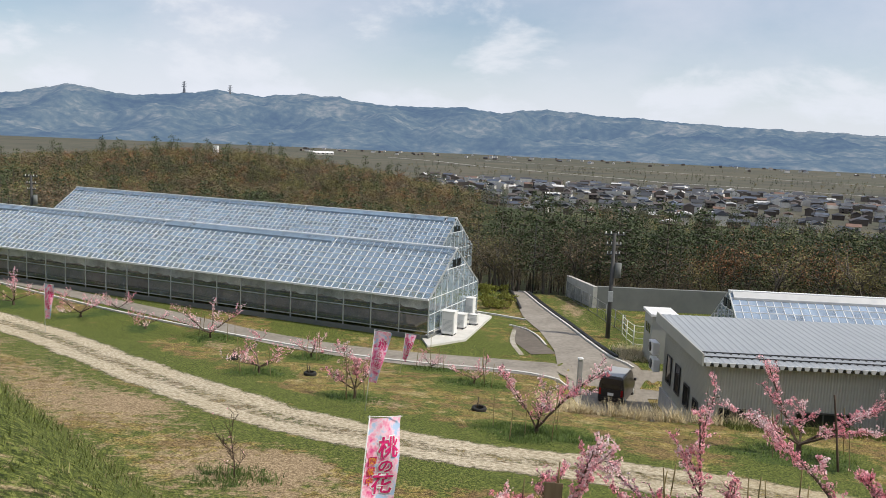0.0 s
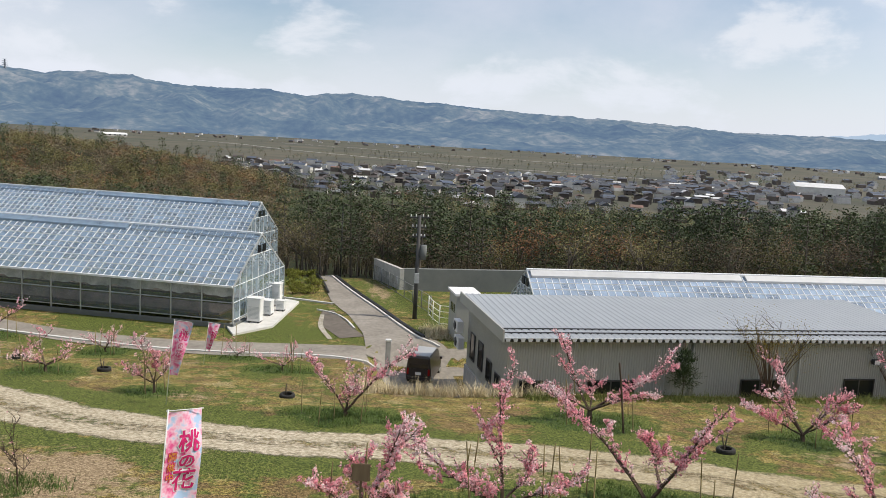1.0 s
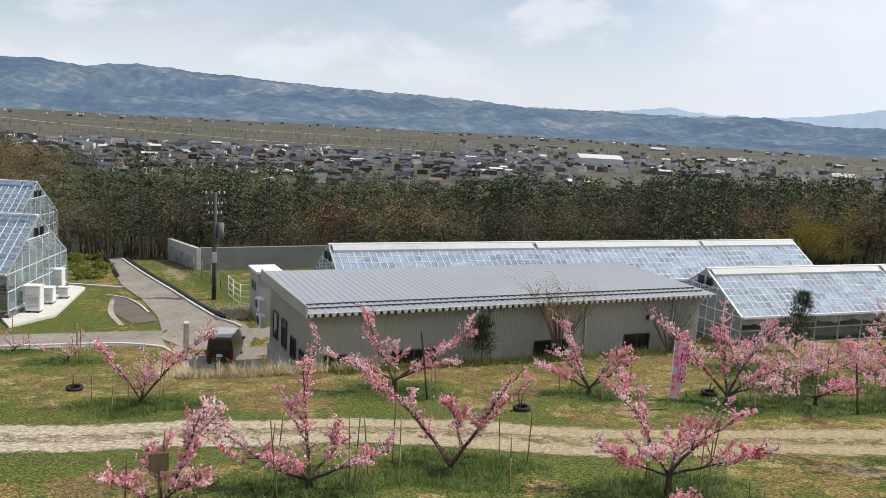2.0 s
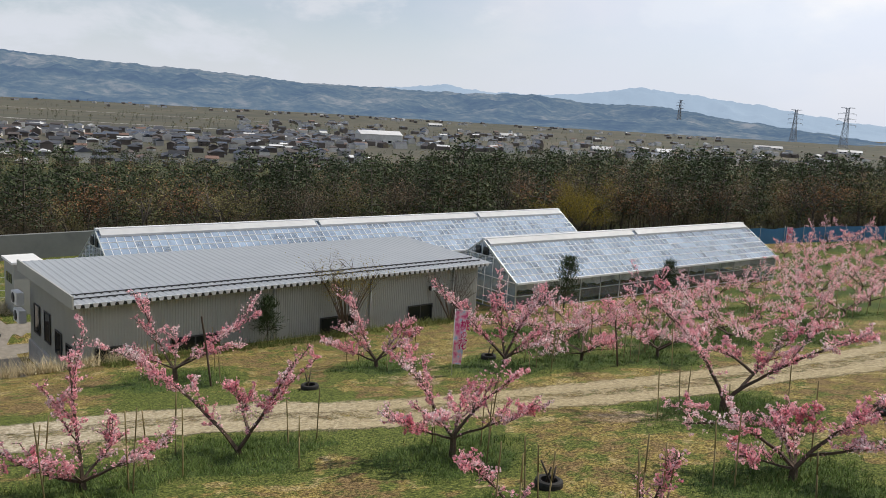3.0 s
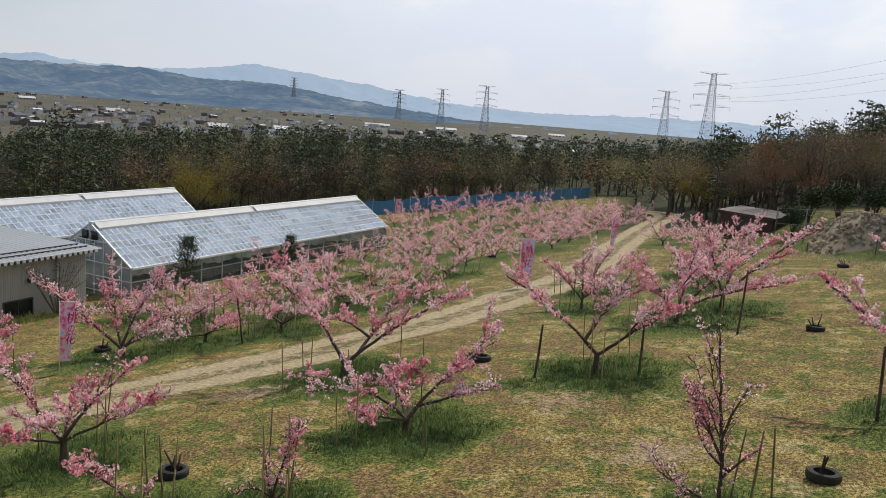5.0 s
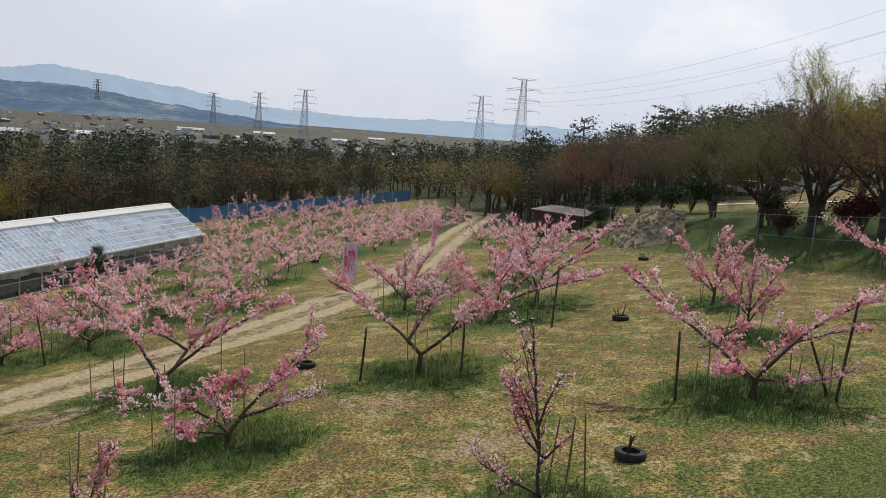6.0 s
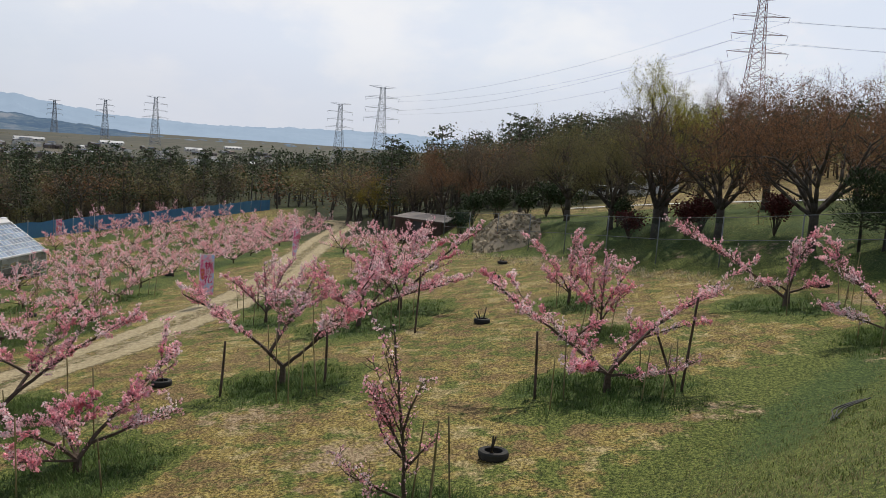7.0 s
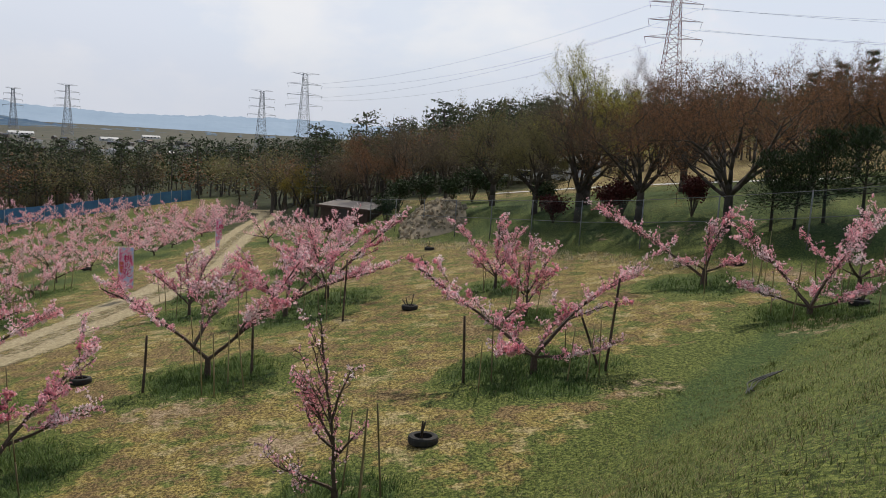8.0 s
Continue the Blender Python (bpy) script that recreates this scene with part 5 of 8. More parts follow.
# ---- woods ----
def wood_tree(seed, height, kind, deep=3):
    """Trunk, limbs, twigs and leaf clumps: pine, or a broad tree just budding. Returns wood and leaf meshes as arrays."""
    rng = random.Random(seed)
    nr = np.random.default_rng(seed)
    segs, clumps = [], []
    if kind == "pine":
        lean = Vector((rng.uniform(-0.06, 0.06), rng.uniform(-0.06, 0.06), 1))
        segs.append((Vector((0, 0, -0.5)), lean * height * 0.95, 0.014 * height, 0.004 * height))
        z = 0.3
        while z < 0.98:
            a0 = rng.uniform(0, 6.28)
            for k in range(rng.choice((3, 4, 5))):
                a = a0 + k * 1.5 + rng.uniform(-0.4, 0.4)
                ln = height * (0.15 * (1.1 - z) + 0.05) * rng.uniform(0.7, 1.25)
                p = lean * height * z
                q = p + Vector((math.cos(a) * ln, math.sin(a) * ln, ln * rng.uniform(-0.15, 0.6)))
                segs.append((p, q, 0.007 * height, 0.003 * height))
                for t in (0.55, 0.8, 1.0):
                    clumps.append((p.lerp(q, t), ln * 0.34 + 0.12))
            z += rng.uniform(0.06, 0.1)
        size, count, flat = (0.05, int(6 + 5 * height), 0.6) if deep > 3 else (0.15, 9, 0.8) if deep > 2 else (0.2, 4, 0.8)
    else:
        def grow(p, d, length, r, level):
            q = p + d * length
            mid = p.lerp(q, 0.5) + Vector((rng.uniform(-1, 1), rng.uniform(-1, 1), 0)) * length * 0.07
            if level < 2 or deep > 3:
                segs.append((p, mid, r, r * 0.85))
                segs.append((mid, q, r * 0.85, r * 0.65))
            else:
                segs.append((p, q, r, r * 0.65))
            if level >= deep - 2:
                clumps.append((q, leafy))
                clumps.append((mid, leafy))
            if level >= deep:
                return
            for _ in range(4 if level == 0 else 3 if level < deep - 1 else 2):
                side = Vector((rng.uniform(-1, 1), rng.uniform(-1, 1), rng.uniform(-0.1, 0.5)))
                nd = (d * (0.8 if level else 0.9) + side * (0.8 if deep > 3 else 0.62)).normalized()
                grow(q if rng.random() < 0.6 or level == 0 else mid, nd, length * rng.uniform(0.62, 0.9), max(r * 0.53, 0.0011 * height), level + 1)
        leafy = height * (0.1 if deep < 4 else 0.035)
        first = 0.27 if deep > 3 else 0.29
        grow(Vector((0, 0, -0.4)), Vector((rng.uniform(-0.05, 0.05), rng.uniform(-0.05, 0.05), 1)).normalized(), height * first, (0.02 if deep > 3 else 0.014) * height, 0)
        size, count, flat = (0.2, 5, 1.0) if deep < 3 else (0.095, 8, 1.0) if deep < 4 else (0.032, 14, 1.0)
    c = np.concatenate([np.array(p)[None] + nr.normal(size=(count, 3)) * [rad, rad, rad * flat] * 0.62 for p, rad in clumps])
    n = len(c)
    ax = nr.normal(size=(n, 3))
    ax /= np.linalg.norm(ax, axis=1)[:, None]
    bx = np.cross(ax, nr.normal(size=(n, 3)))
    bx /= np.linalg.norm(bx, axis=1)[:, None]
    s = nr.uniform(0.6, 1.3, n)[:, None] * size * (height / 9.0)
    if deep > 3:
        # fine twigs and needles
        out = c - [0, 0, height * 0.35]
        ax = ax * 0.75 + out / np.linalg.norm(out, axis=1)[:, None] + [0, 0, 0.25]
        ax /= np.linalg.norm(ax, axis=1)[:, None]
        bx = np.cross(ax, nr.normal(size=(n, 3)))
        bx /= np.linalg.norm(bx, axis=1)[:, None]
        k = 0.36 if kind == "broad" else 0.2
        wd = 0.026 if kind == "pine" and height > 4 else 0.014
        v = np.stack([c - bx * wd, c + bx * wd, c + ax * nr.uniform(0.5, 1.3, n)[:, None] * k], 1).reshape(-1, 3)
    else:
        v = np.stack([c - ax * s, c + bx * s, c + ax * s * 1.2], 1).reshape(-1, 3)
    return segs, v, np.arange(len(v)).reshape(-1, 3)


WOOD_KINDS = [("pine", "pine"), ("pine", "pine"), ("broad", "bud_brown"), ("broad", "bud_green"), ("broad", "bud_brown"), ("broad", "bud_red"), ("broad", "bud_yellow")]
wood_protos, far_protos, tiny_protos = [], [], []
for protos_list, deep, most, grow_by in ((wood_protos, 3, 560, 1.0), (far_protos, 2, 200, 1.1), (tiny_protos, 2, 46, 2.0)):
    for i, (kind, leaf) in enumerate(WOOD_KINDS):
        segs, v, f = wood_tree(40 + i, 9.0, kind, deep)
        if deep == 2:
            segs = [g for g in segs if g[2] > 0.07]
        wv, wf = tube_data(segs, 3)
        wf = np.array(wf)
        wt3 = np.concatenate([wf[:, [0, 1, 2]], wf[:, [0, 2, 3]]])
        tri = v.reshape(-1, 3, 3)
        if len(tri) > most:
            tri = tri[np.random.default_rng(i).permutation(len(tri))[:most]]
            mid = tri.mean(1, keepdims=True)
            tri = mid + (tri - mid) * grow_by
        protos_list.append((np.array([tuple(q) for q in wv]), wt3, tri.reshape(-1, 3), np.arange(len(tri) * 3).reshape(-1, 3), leaf))


def wood_stuff(name, spots, label, source=wood_protos, wide=1.55):
    """Many trees of the woods in one object: (x, y, height, kind)."""
    rng = np.random.default_rng(3)
    verts, faces, mats, base = [], [], [], 0
    names = ["grey_bark", "pine", "bud_brown", "bud_green", "bud_red", "bud_yellow"]
    zs = ground_z(np.array([q[0] for q in spots]), np.array([q[1] for q in spots]))
    for (x, y, h, k), z in zip(spots, zs):
        wv, wf, lv, lf, leaf = source[k]
        a, s = rng.uniform(0, 6.28), h / 9.0
        rot = np.array([[math.cos(a), -math.sin(a), 0], [math.sin(a), math.cos(a), 0], [0, 0, 1]]) * s * np.array([wide, wide, 1.0] if k > 1 else [1.25, 1.25, 1.0])[:, None]
        both = np.concatenate([wv, lv]) @ rot.T + [x, y, z]
        verts.append(both)
        faces += [wf + base, lf + base + len(wv)]
        mats += [np.zeros(len(wf), np.int32), np.full(len(lf), names.index(leaf), np.int32)]
        base += len(both)
    me = tri_mesh(name, np.concatenate(verts), np.concatenate(faces))
    for nme in names:
        me.materials.append(M[nme])
    me.polygons.foreach_set("material_index", np.concatenate(mats))
    me.update()
    return tagged(new(name, me), label, "woods", kind="stuff")


def grid_key(x, y, gap):
    return int(x // gap), int(y // gap)


def scatter(seed, count, az0, az1, d0, d1, gap, accept, power=1.3):
    rng = random.Random(seed)
    out, cells = [], {}
    for _ in range(count * 30):
        if len(out) >= count:
            break
        az = rng.uniform(az0, az1)
        d = d0 + (d1 - d0) * rng.random() ** power
        x, y = d * math.sin(radians(az)), d * math.cos(radians(az))
        i, j = grid_key(x, y, gap)
        near = [q for a in (-1, 0, 1) for b in (-1, 0, 1) for q in cells.get((i + a, j + b), ())]
        if all((x - q[0]) ** 2 + (y - q[1]) ** 2 > gap * gap for q in near) and accept(x, y):
            out.append((x, y, rng))
            cells.setdefault((i, j), []).append((x, y))
    return out


def kind_at(x, y, rng, pines=0.36):
    p = (pines + (0.16 if 0.1 * y < x < 1.2 * y and y < 130 else 0.0)) * (1 + 0.75 * float(wave(x, y, 22.0, 2.0)))
    return rng.choice((0, 1)) if rng.random() < p else rng.choice((2, 3, 4, 3, 5, 2))


def in_woods(x, y):
    s = y - float(edge_y(np.array(x)))
    return s > (1.5 if x > 4 else 13)


spots = [(x, y, r.uniform(5.0, 8.0) * (1.0 if x < 40 else 1.15), kind_at(x, y, r)) for x, y, r in scatter(21, 620, -32, 84, 62, 125, 1.35, in_woods, 1.4)]
spots += [(x, y, r.uniform(1.8, 3.6), r.choice((2, 3, 3, 4))) for x, y, r in scatter(25, 420, -32, 84, 62, 120, 1.0, lambda x, y: in_woods(x, y) and y < float(edge_y(np.array(x))) + 22, 1.0)]
spots += [(x, y, r.uniform(5.5, 8.0), kind_at(x, y, r)) for x, y, r in scatter(29, 170, 40, 80, 70, 130, 1.5, in_woods, 1.0)]
wood_stuff("woods", spots, "mixed woods of dark pines and budding brown trees")
spots = [(x, y, r.uniform(6.0, 9.0) * (1.0 if x < 60 else 1.1), kind_at(x, y, r)) for x, y, r in scatter(26, 1500, -32, 86, 105, 345, 2.2, in_woods, 0.8)]
spots += [(x, y, r.uniform(5.0, 8.0), kind_at(x, y, r)) for x, y, r in scatter(28, 480, 38, 86, 72, 220, 1.8, in_woods, 0.9)]
spots += [(x, y, r.uniform(2.2, 4.4), r.choice((0, 2, 3, 3, 4))) for x, y, r in scatter(31, 320, 30, 86, 66, 125, 1.5, in_woods, 0.9)]
wood_stuff("far_woods", spots, "mixed woods running down to the plain", far_protos)
spots = [(x, y, r.uniform(4.5, 7.5), kind_at(x, y, r, 0.02)) for x, y, r in scatter(22, 1700, -30, 2.5, 190, 375, 1.9, lambda x, y: ((x + 74) / 118) ** 2 + ((y - 285) / 85) ** 2 < 1.1)]
wood_stuff("hill_woods", spots, "budding woods on a low hill beyond the greenhouses", far_protos, 2.3)
spots = [(x, y, r.uniform(6.5, 9.5), kind_at(x, y, r, 0.25)) for x, y, r in scatter(23, 200, 82.6, 101, 82, 122, 2.2, lambda x, y: y < edge_y(np.array(x)) + 60 and not (abs(y - 10) < 3 and x < 95), 1.0)]
wood_stuff("hillside_woods", spots, "brown budding woods and pines up the hillside")
spots = [(x, y, r.uniform(7, 10), kind_at(x, y, r, 0.3)) for x, y, r in scatter(27, 420, 78, 102, 115, 300, 3.0, lambda x, y: x < y * 7.4 - 6 or x > 175 or x > y * 9.2, 0.9)]
spots += [(x, y, r.uniform(6, 9), kind_at(x, y, r, 0.45)) for x, y, r in scatter(24, 260, 100, 130, 118, 190, 2.6, lambda x, y: True)]
spots += [(x, y, r.uniform(6, 8.5), kind_at(x, y, r, 0.2)) for x, y, r in scatter(35, 210, 98, 126, 92, 120, 1.9, lambda x, y: True)]
wood_stuff("ridge_woods", spots, "brown woods and pines along the hill ridge", far_protos)


def single_tree(name, x, y, h, kind, leaf, seed, label, deep=5, spread=1.0, sides=5):
    segs, v, f = wood_tree(seed, h, kind, deep)
    t = thing(name, pose(x, y, gz(x, y)) @ Matrix.Diagonal((spread, spread, 1, 1)), label, "tree", "row of trees by the fence" if kind == "broad" else "")
    wv, wf = tube_data(segs, sides)
    part("trunk", mesh_from("trunk", wv, wf, M["dark_bark"], True), None, t, "dark trunk and bare limbs")
    part("crown", mesh_from("crown", v.tolist(), f.tolist(), M[leaf]), None, t)
    return t


def at(az, d):
    return d * math.sin(radians(az)), d * math.cos(radians(az))

def spreading_wood(seed, height, width, forks=6):
    """A broad tree just budding: short trunk, many rising limbs that fork again and again into fine twigs. Returns wood, twigs and bud points."""
    rng = random.Random(seed)
    nr = np.random.default_rng(seed)
    segs, ends = [], []

    def branch(p, d, length, r, level):
        n = 5 if level < 2 else 4 if level < 3 else 3
        for i in range(n):
            d = (d + Vector((rng.uniform(-0.2, 0.2), rng.uniform(-0.2, 0.2), rng.uniform(-0.12, 0.12)))).normalized()
            q = p + d * (length / n)
            r1 = max(r * (1 - 0.7 / n), 0.006)
            segs.append((p, q, r, r1))
            if level >= 3:
                ends.append((q, d))
            if level < 4 and i >= 1:
                side = Vector((rng.uniform(-1, 1), rng.uniform(-1, 1), rng.uniform(-0.35, 0.6)))
                branch(q, (d * 0.75 + side.normalized() * 0.8).normalized(), length * rng.uniform(0.48, 0.68), r1 * 0.62, level + 1)
            p, r = q, r1

    trunk = 0.2 * height
    r0 = 0.028 * height
    segs.append((Vector((0, 0, -0.5)), Vector((0, 0, trunk * 0.5)), r0 * 1.25, r0))
    segs.append((Vector((0, 0, trunk * 0.5)), Vector((0.05, 0, trunk)), r0, r0 * 0.95))
    a0 = rng.uniform(0, 6.28)
    for k in range(forks + 2):
        a = a0 + k * 2.4 + rng.uniform(-0.3, 0.3)
        rise = rng.uniform(0.55, 1.2) if k % 3 else 2.0
        d = Vector((math.cos(a), math.sin(a), rise)).normalized()
        branch(Vector((0.05, 0, trunk * rng.uniform(0.9, 1.0))), d, height * rng.uniform(0.42, 0.52), r0 * rng.uniform(0.42, 0.6), 1)
    top = max(q.z for q, d in ends)
    reach = sorted(math.hypot(q.x, q.y) for q, d in ends)[int(len(ends) * 0.93)]
    fit = Vector((width / reach, width / reach, height / top))

    def fitted(p):
        k = min(1.0, max(0.0, p.z / trunk))
        return Vector((p.x * (1 + (fit.x - 1) * k), p.y * (1 + (fit.y - 1) * k), p.z * fit.z))

    segs = [(fitted(p), fitted(q), r, s) for p, q, r, s in segs]
    c = np.array([tuple(fitted(q)) for q, d in ends])
    way = np.array([tuple(d) for q, d in ends])
    return segs, c, way, nr


def bank_tree(x, y, h, w, leaf, seed, label, buds=7, forks=6):
    segs, c, way, nr = spreading_wood(seed, h, w, forks)
    t = thing("broad_tree", pose(x, y, gz(x, y)), label, "tree", "row of trees by the fence")
    big = [g for g in segs if g[2] > 0.03]
    fine = [g for g in segs if g[2] <= 0.03]
    v1, f1 = tube_data(big, 6)
    v2, f2 = tube_data(fine, 3)
    # hair-fine twigs at the ends
    k = 3
    p = np.repeat(c, k, 0)
    d = np.repeat(way, k, 0) + nr.normal(size=(len(p), 3)) * 0.75 + [0, 0, 0.15]
    d /= np.linalg.norm(d, axis=1)[:, None]
    b = np.cross(d, nr.normal(size=(len(p), 3)))
    b /= np.linalg.norm(b, axis=1)[:, None]
    ln = nr.uniform(0.12, 0.42, len(p))[:, None]
    v = np.stack([p - b * 0.006, p + b * 0.006, p + d * ln], 1).reshape(-1, 3)
    n1, n2 = len(v1), len(v1) + len(v2)
    f3 = [(n2 + i, n2 + i + 1, n2 + i + 2) for i in range(0, len(v), 3)]
    part("trunk", mesh_from("trunk", v1 + v2 + v.tolist(), f1 + [tuple(i + n1 for i in f) for f in f2] + f3, M["dark_bark"], True), None, t, "dark trunk, bare limbs and fine twigs")
    q = np.repeat(c, buds, 0) + nr.normal(size=(len(c) * buds, 3)) * 0.2
    a = nr.normal(size=q.shape)
    a /= np.linalg.norm(a, axis=1)[:, None]
    b = np.cross(a, nr.normal(size=q.shape))
    b /= np.linalg.norm(b, axis=1)[:, None]
    s_ = nr.uniform(0.02, 0.048, len(q))[:, None]
    v = np.stack([q - a * s_, q + b * s_, q + a * s_], 1).reshape(-1, 3)
    part("crown", tri_mesh("crown", v, np.arange(len(v)).reshape(-1, 3), M[leaf]), None, t, "opening buds")
    return t


for i, (az, d, h, w, leaf, buds, lab) in enumerate([
    (97.8, 57, 7.8, 2.9, "bud_green", 20, "grey-green budding tree with a dark trunk on the bank"), (100.7, 49.8, 7.0, 2.5, "bud_green", 18, "olive budding tree with a thick trunk on the bank"),
    (103.65, 45.5, 8.6, 3.1, "bud_brown", 9, "tall spreading tree with bare dark limbs on the bank"), (104.1, 51, 10.2, 3.0, "bud_lime", 24, "tall tree with a fresh yellow-green top"),
    (107.65, 42.8, 8.2, 3.4, "bud_red", 14, "spreading tree with bare limbs and reddish buds"), (113.2, 38.2, 7.8, 4.0, "bud_red", 16, "spreading tree with forked trunk and reddish buds"),
    (110.3, 56, 9.4, 3.8, "bud_red", 16, "broad tree with brown-red buds"), (118.0, 52, 8.4, 4.4, "bud_red", 18, "broad brown-red budding tree"), (123, 50, 8.0, 4.2, "bud_red", 18, "broad reddish budding tree")]):
    bank_tree(*at(az, d), h * 0.94, w * 1.08, leaf, 300 + i, lab, buds + 5, 7)
for i, (az, d, h, w, leaf, lab) in enumerate([
    (112.5, 64, 10.0, 4.0, "bud_brown", "tall brown budding tree on the hillside"), (106.3, 64, 10.6, 3.6, "bud_brown", "tall brown budding tree on the hillside"), (115.5, 60, 9.4, 4.2, "bud_red", "broad reddish tree on the hillside"),
    (101.5, 64, 8.6, 3.4, "bud_brown", "brown budding tree on the hillside"), (120.5, 60, 8.6, 4.2, "bud_red", "broad reddish tree on the hillside"), (89.4, 70, 6.9, 3.6, "bud_red", "round brown budding tree behind the hut"),
    (91.4, 71, 7.2, 3.4, "bud_brown", "round brown budding tree behind the hut"), (84.8, 86, 6.2, 2.6, "bud_yellow", "yellow-green tree at the end of the track"), (94.6, 68, 6.8, 2.6, "bud_brown", "brown budding tree above the stones"),
    (87.4, 80, 6.4, 3.0, "bud_brown", "brown budding tree at the end of the track"), (50.9, 71, 6.6, 3.4, "bud_yellow", "large golden-green budding tree at the edge of the woods")]):
    bank_tree(*at(az, d), h * 0.93, w, leaf, 330 + i, lab, 20, 5)
for i, (x, y, h) in enumerate([(33.6, 27.6, 2.9), (42.3, 27.2, 2.3), (17.2, 29.6, 1.9)]):
    single_tree("pine", x, y, h, "pine", "dark_pine", 360 + i, "small dark green pine by the building wall", 5, 1.15)
for i, (az, d, h) in enumerate([(115.9, 37.0, 3.3), (117.2, 36.6, 3.2), (118.9, 36.8, 3.5), (121, 36.2, 3.5)]):
    x, y = at(az, d)
    single_tree("pine", x, y, h, "pine", "dark_pine", 370 + i, "spreading dark pine behind the wire fence", 5, 1.75)
for i, (az, d, h) in enumerate([(117.6, 105, 9.5), (119.2, 108, 10.2), (120.4, 104, 10.8), (121.8, 110, 9.8)]):
    x, y = at(az, d)
    single_tree("pine", x, y, h, "pine", "dark_pine", 380 + i, "tall dark pine on the hilltop", 5, 0.8)


def shrub(name, x, y, w, h, leaf, seed, label, count=420, size=0.05, stems=9):
    """Stems from the ground with small leaves round their upper parts."""
    rng = random.Random(seed)
    nr = np.random.default_rng(seed)
    segs, pts = [], []
    for _ in range(stems):
        a, o = rng.uniform(0, 6.28), rng.uniform(0.2, 1.0)
        p = Vector((0, 0, -0.05))
        q = Vector((math.cos(a) * w * 0.22 * o, math.sin(a) * w * 0.22 * o, h * 0.5))
        e = Vector((math.cos(a) * w * 0.5 * o, math.sin(a) * w * 0.5 * o, h * rng.uniform(0.75, 1.05)))
        segs += [(p, q, 0.02 * h / 2 + 0.006, 0.012), (q, e, 0.012, 0.005)]
        for _ in range(5):
            t = rng.random()
            s = q.lerp(e, t)
            k = s + Vector((rng.uniform(-1, 1) * w * 0.16, rng.uniform(-1, 1) * w * 0.16, rng.uniform(0, 0.2) * h))
            segs.append((s, k, 0.008, 0.004))
            pts += [s.lerp(k, u) for u in (0.4, 0.7, 1.0)]
    c = np.array([tuple(p) for p in pts])
    c = c[nr.integers(0, len(c), count)] + nr.normal(size=(count, 3)) * 0.07 * w
    c[:, 2] = np.maximum(c[:, 2], 0.03)
    ax = nr.normal(size=(count, 3))
    ax /= np.linalg.norm(ax, axis=1)[:, None]
    bx = np.cross(ax, nr.normal(size=(count, 3)))
    bx /= np.linalg.norm(bx, axis=1)[:, None]
    s = nr.uniform(0.6, 1.4, count)[:, None] * size
    v = np.stack([c - ax * s, c + bx * s * 0.7, c + ax * s, c - bx * s * 0.7], 1).reshape(-1, 3)
    t = thing(name, pose(x, y, gz(x, y)), label, "shrub")
    part("stem_clump", tubes("stems", segs, M["bark"], 4), None, t, "thin brown stems")
    part("leaves", mesh_from("leaves", v.tolist(), np.arange(len(v)).reshape(-1, 4).tolist(), M[leaf]), None, t)
    return t


shrub("shrub", 20.9, 29.2, 4.0, 3.2, "bud_yellow", 1, "tall bare shrub with first yellow-green leaves by the wall", 2400, 0.022, 26)
shrub("shrub", 27.2, 29.3, 3.6, 2.2, "bud_brown", 2, "leafless brown shrub by the wall", 120, 0.02, 18)
for i, (az, d, w, h) in enumerate([(105.6, 44.3, 1.9, 1.6), (106.5, 44.0, 1.7, 1.7), (111.0, 41.2, 1.4, 1.7), (102.0, 46.5, 1.6, 1.3)]):
    x, y = at(az, d)
    shrub("shrub", x, y, w, h, "red_shrub", 10 + i, "dark red-leaved round shrub on the bank", 2600, 0.055, 26)
for i, (az, d, w, h) in enumerate([(101.2, 50, 2.0, 1.6), (93.0, 62, 2.6, 2.2), (95.0, 60, 2.4, 2.0), (96.4, 63, 2.6, 2.4), (91.4, 63, 2.2, 2.2), (90.6, 60, 2.2, 1.9), (97.6, 62, 2.4, 2.0)]):
    x, y = at(az, d)
    shrub("shrub", x, y, w, h, "dark_pine", 20 + i, "dark evergreen shrub under the trees", 1800, 0.07, 22)
srng = random.Random(9)
for i in range(60):
    y = srng.uniform(55.5, 69)
    x = srng.uniform(2.9, 5.0)
    shrub("shrub", x, y, srng.uniform(0.5, 1.0), srng.uniform(0.2, 0.5), "shrub", 50 + i, "low yellow-green shrub of the planted bank", 150, 0.05, 6)

# ---- roads and yard ----
def ribbon(name, line, widths, mat, lift, label, category):
    pts = dense(line, 0.6)
    n = len(pts)
    w = np.interp(np.linspace(0, len(line) - 1, n), np.arange(len(line)), widths)
    d = np.gradient(pts, axis=0)
    d /= np.linalg.norm(d, axis=1)[:, None]
    nrm = np.stack([-d[:, 1], d[:, 0]], -1)
    verts, faces = [], []
    cols = 5
    for p, q, k in zip(pts, nrm, w):
        for c in range(cols):
            e = p + q * k * (c / (cols - 1) * 2 - 1)
            verts.append((e[0], e[1], gz(*e) + lift))
    for i in range(n - 1):
        for c in range(cols - 1):
            a = i * cols + c
            faces.append((a, a + cols, a + cols + 1, a + 1))
    return tagged(new(name, mesh_from(name, verts, faces, mat, True)), label, category, kind="structure")


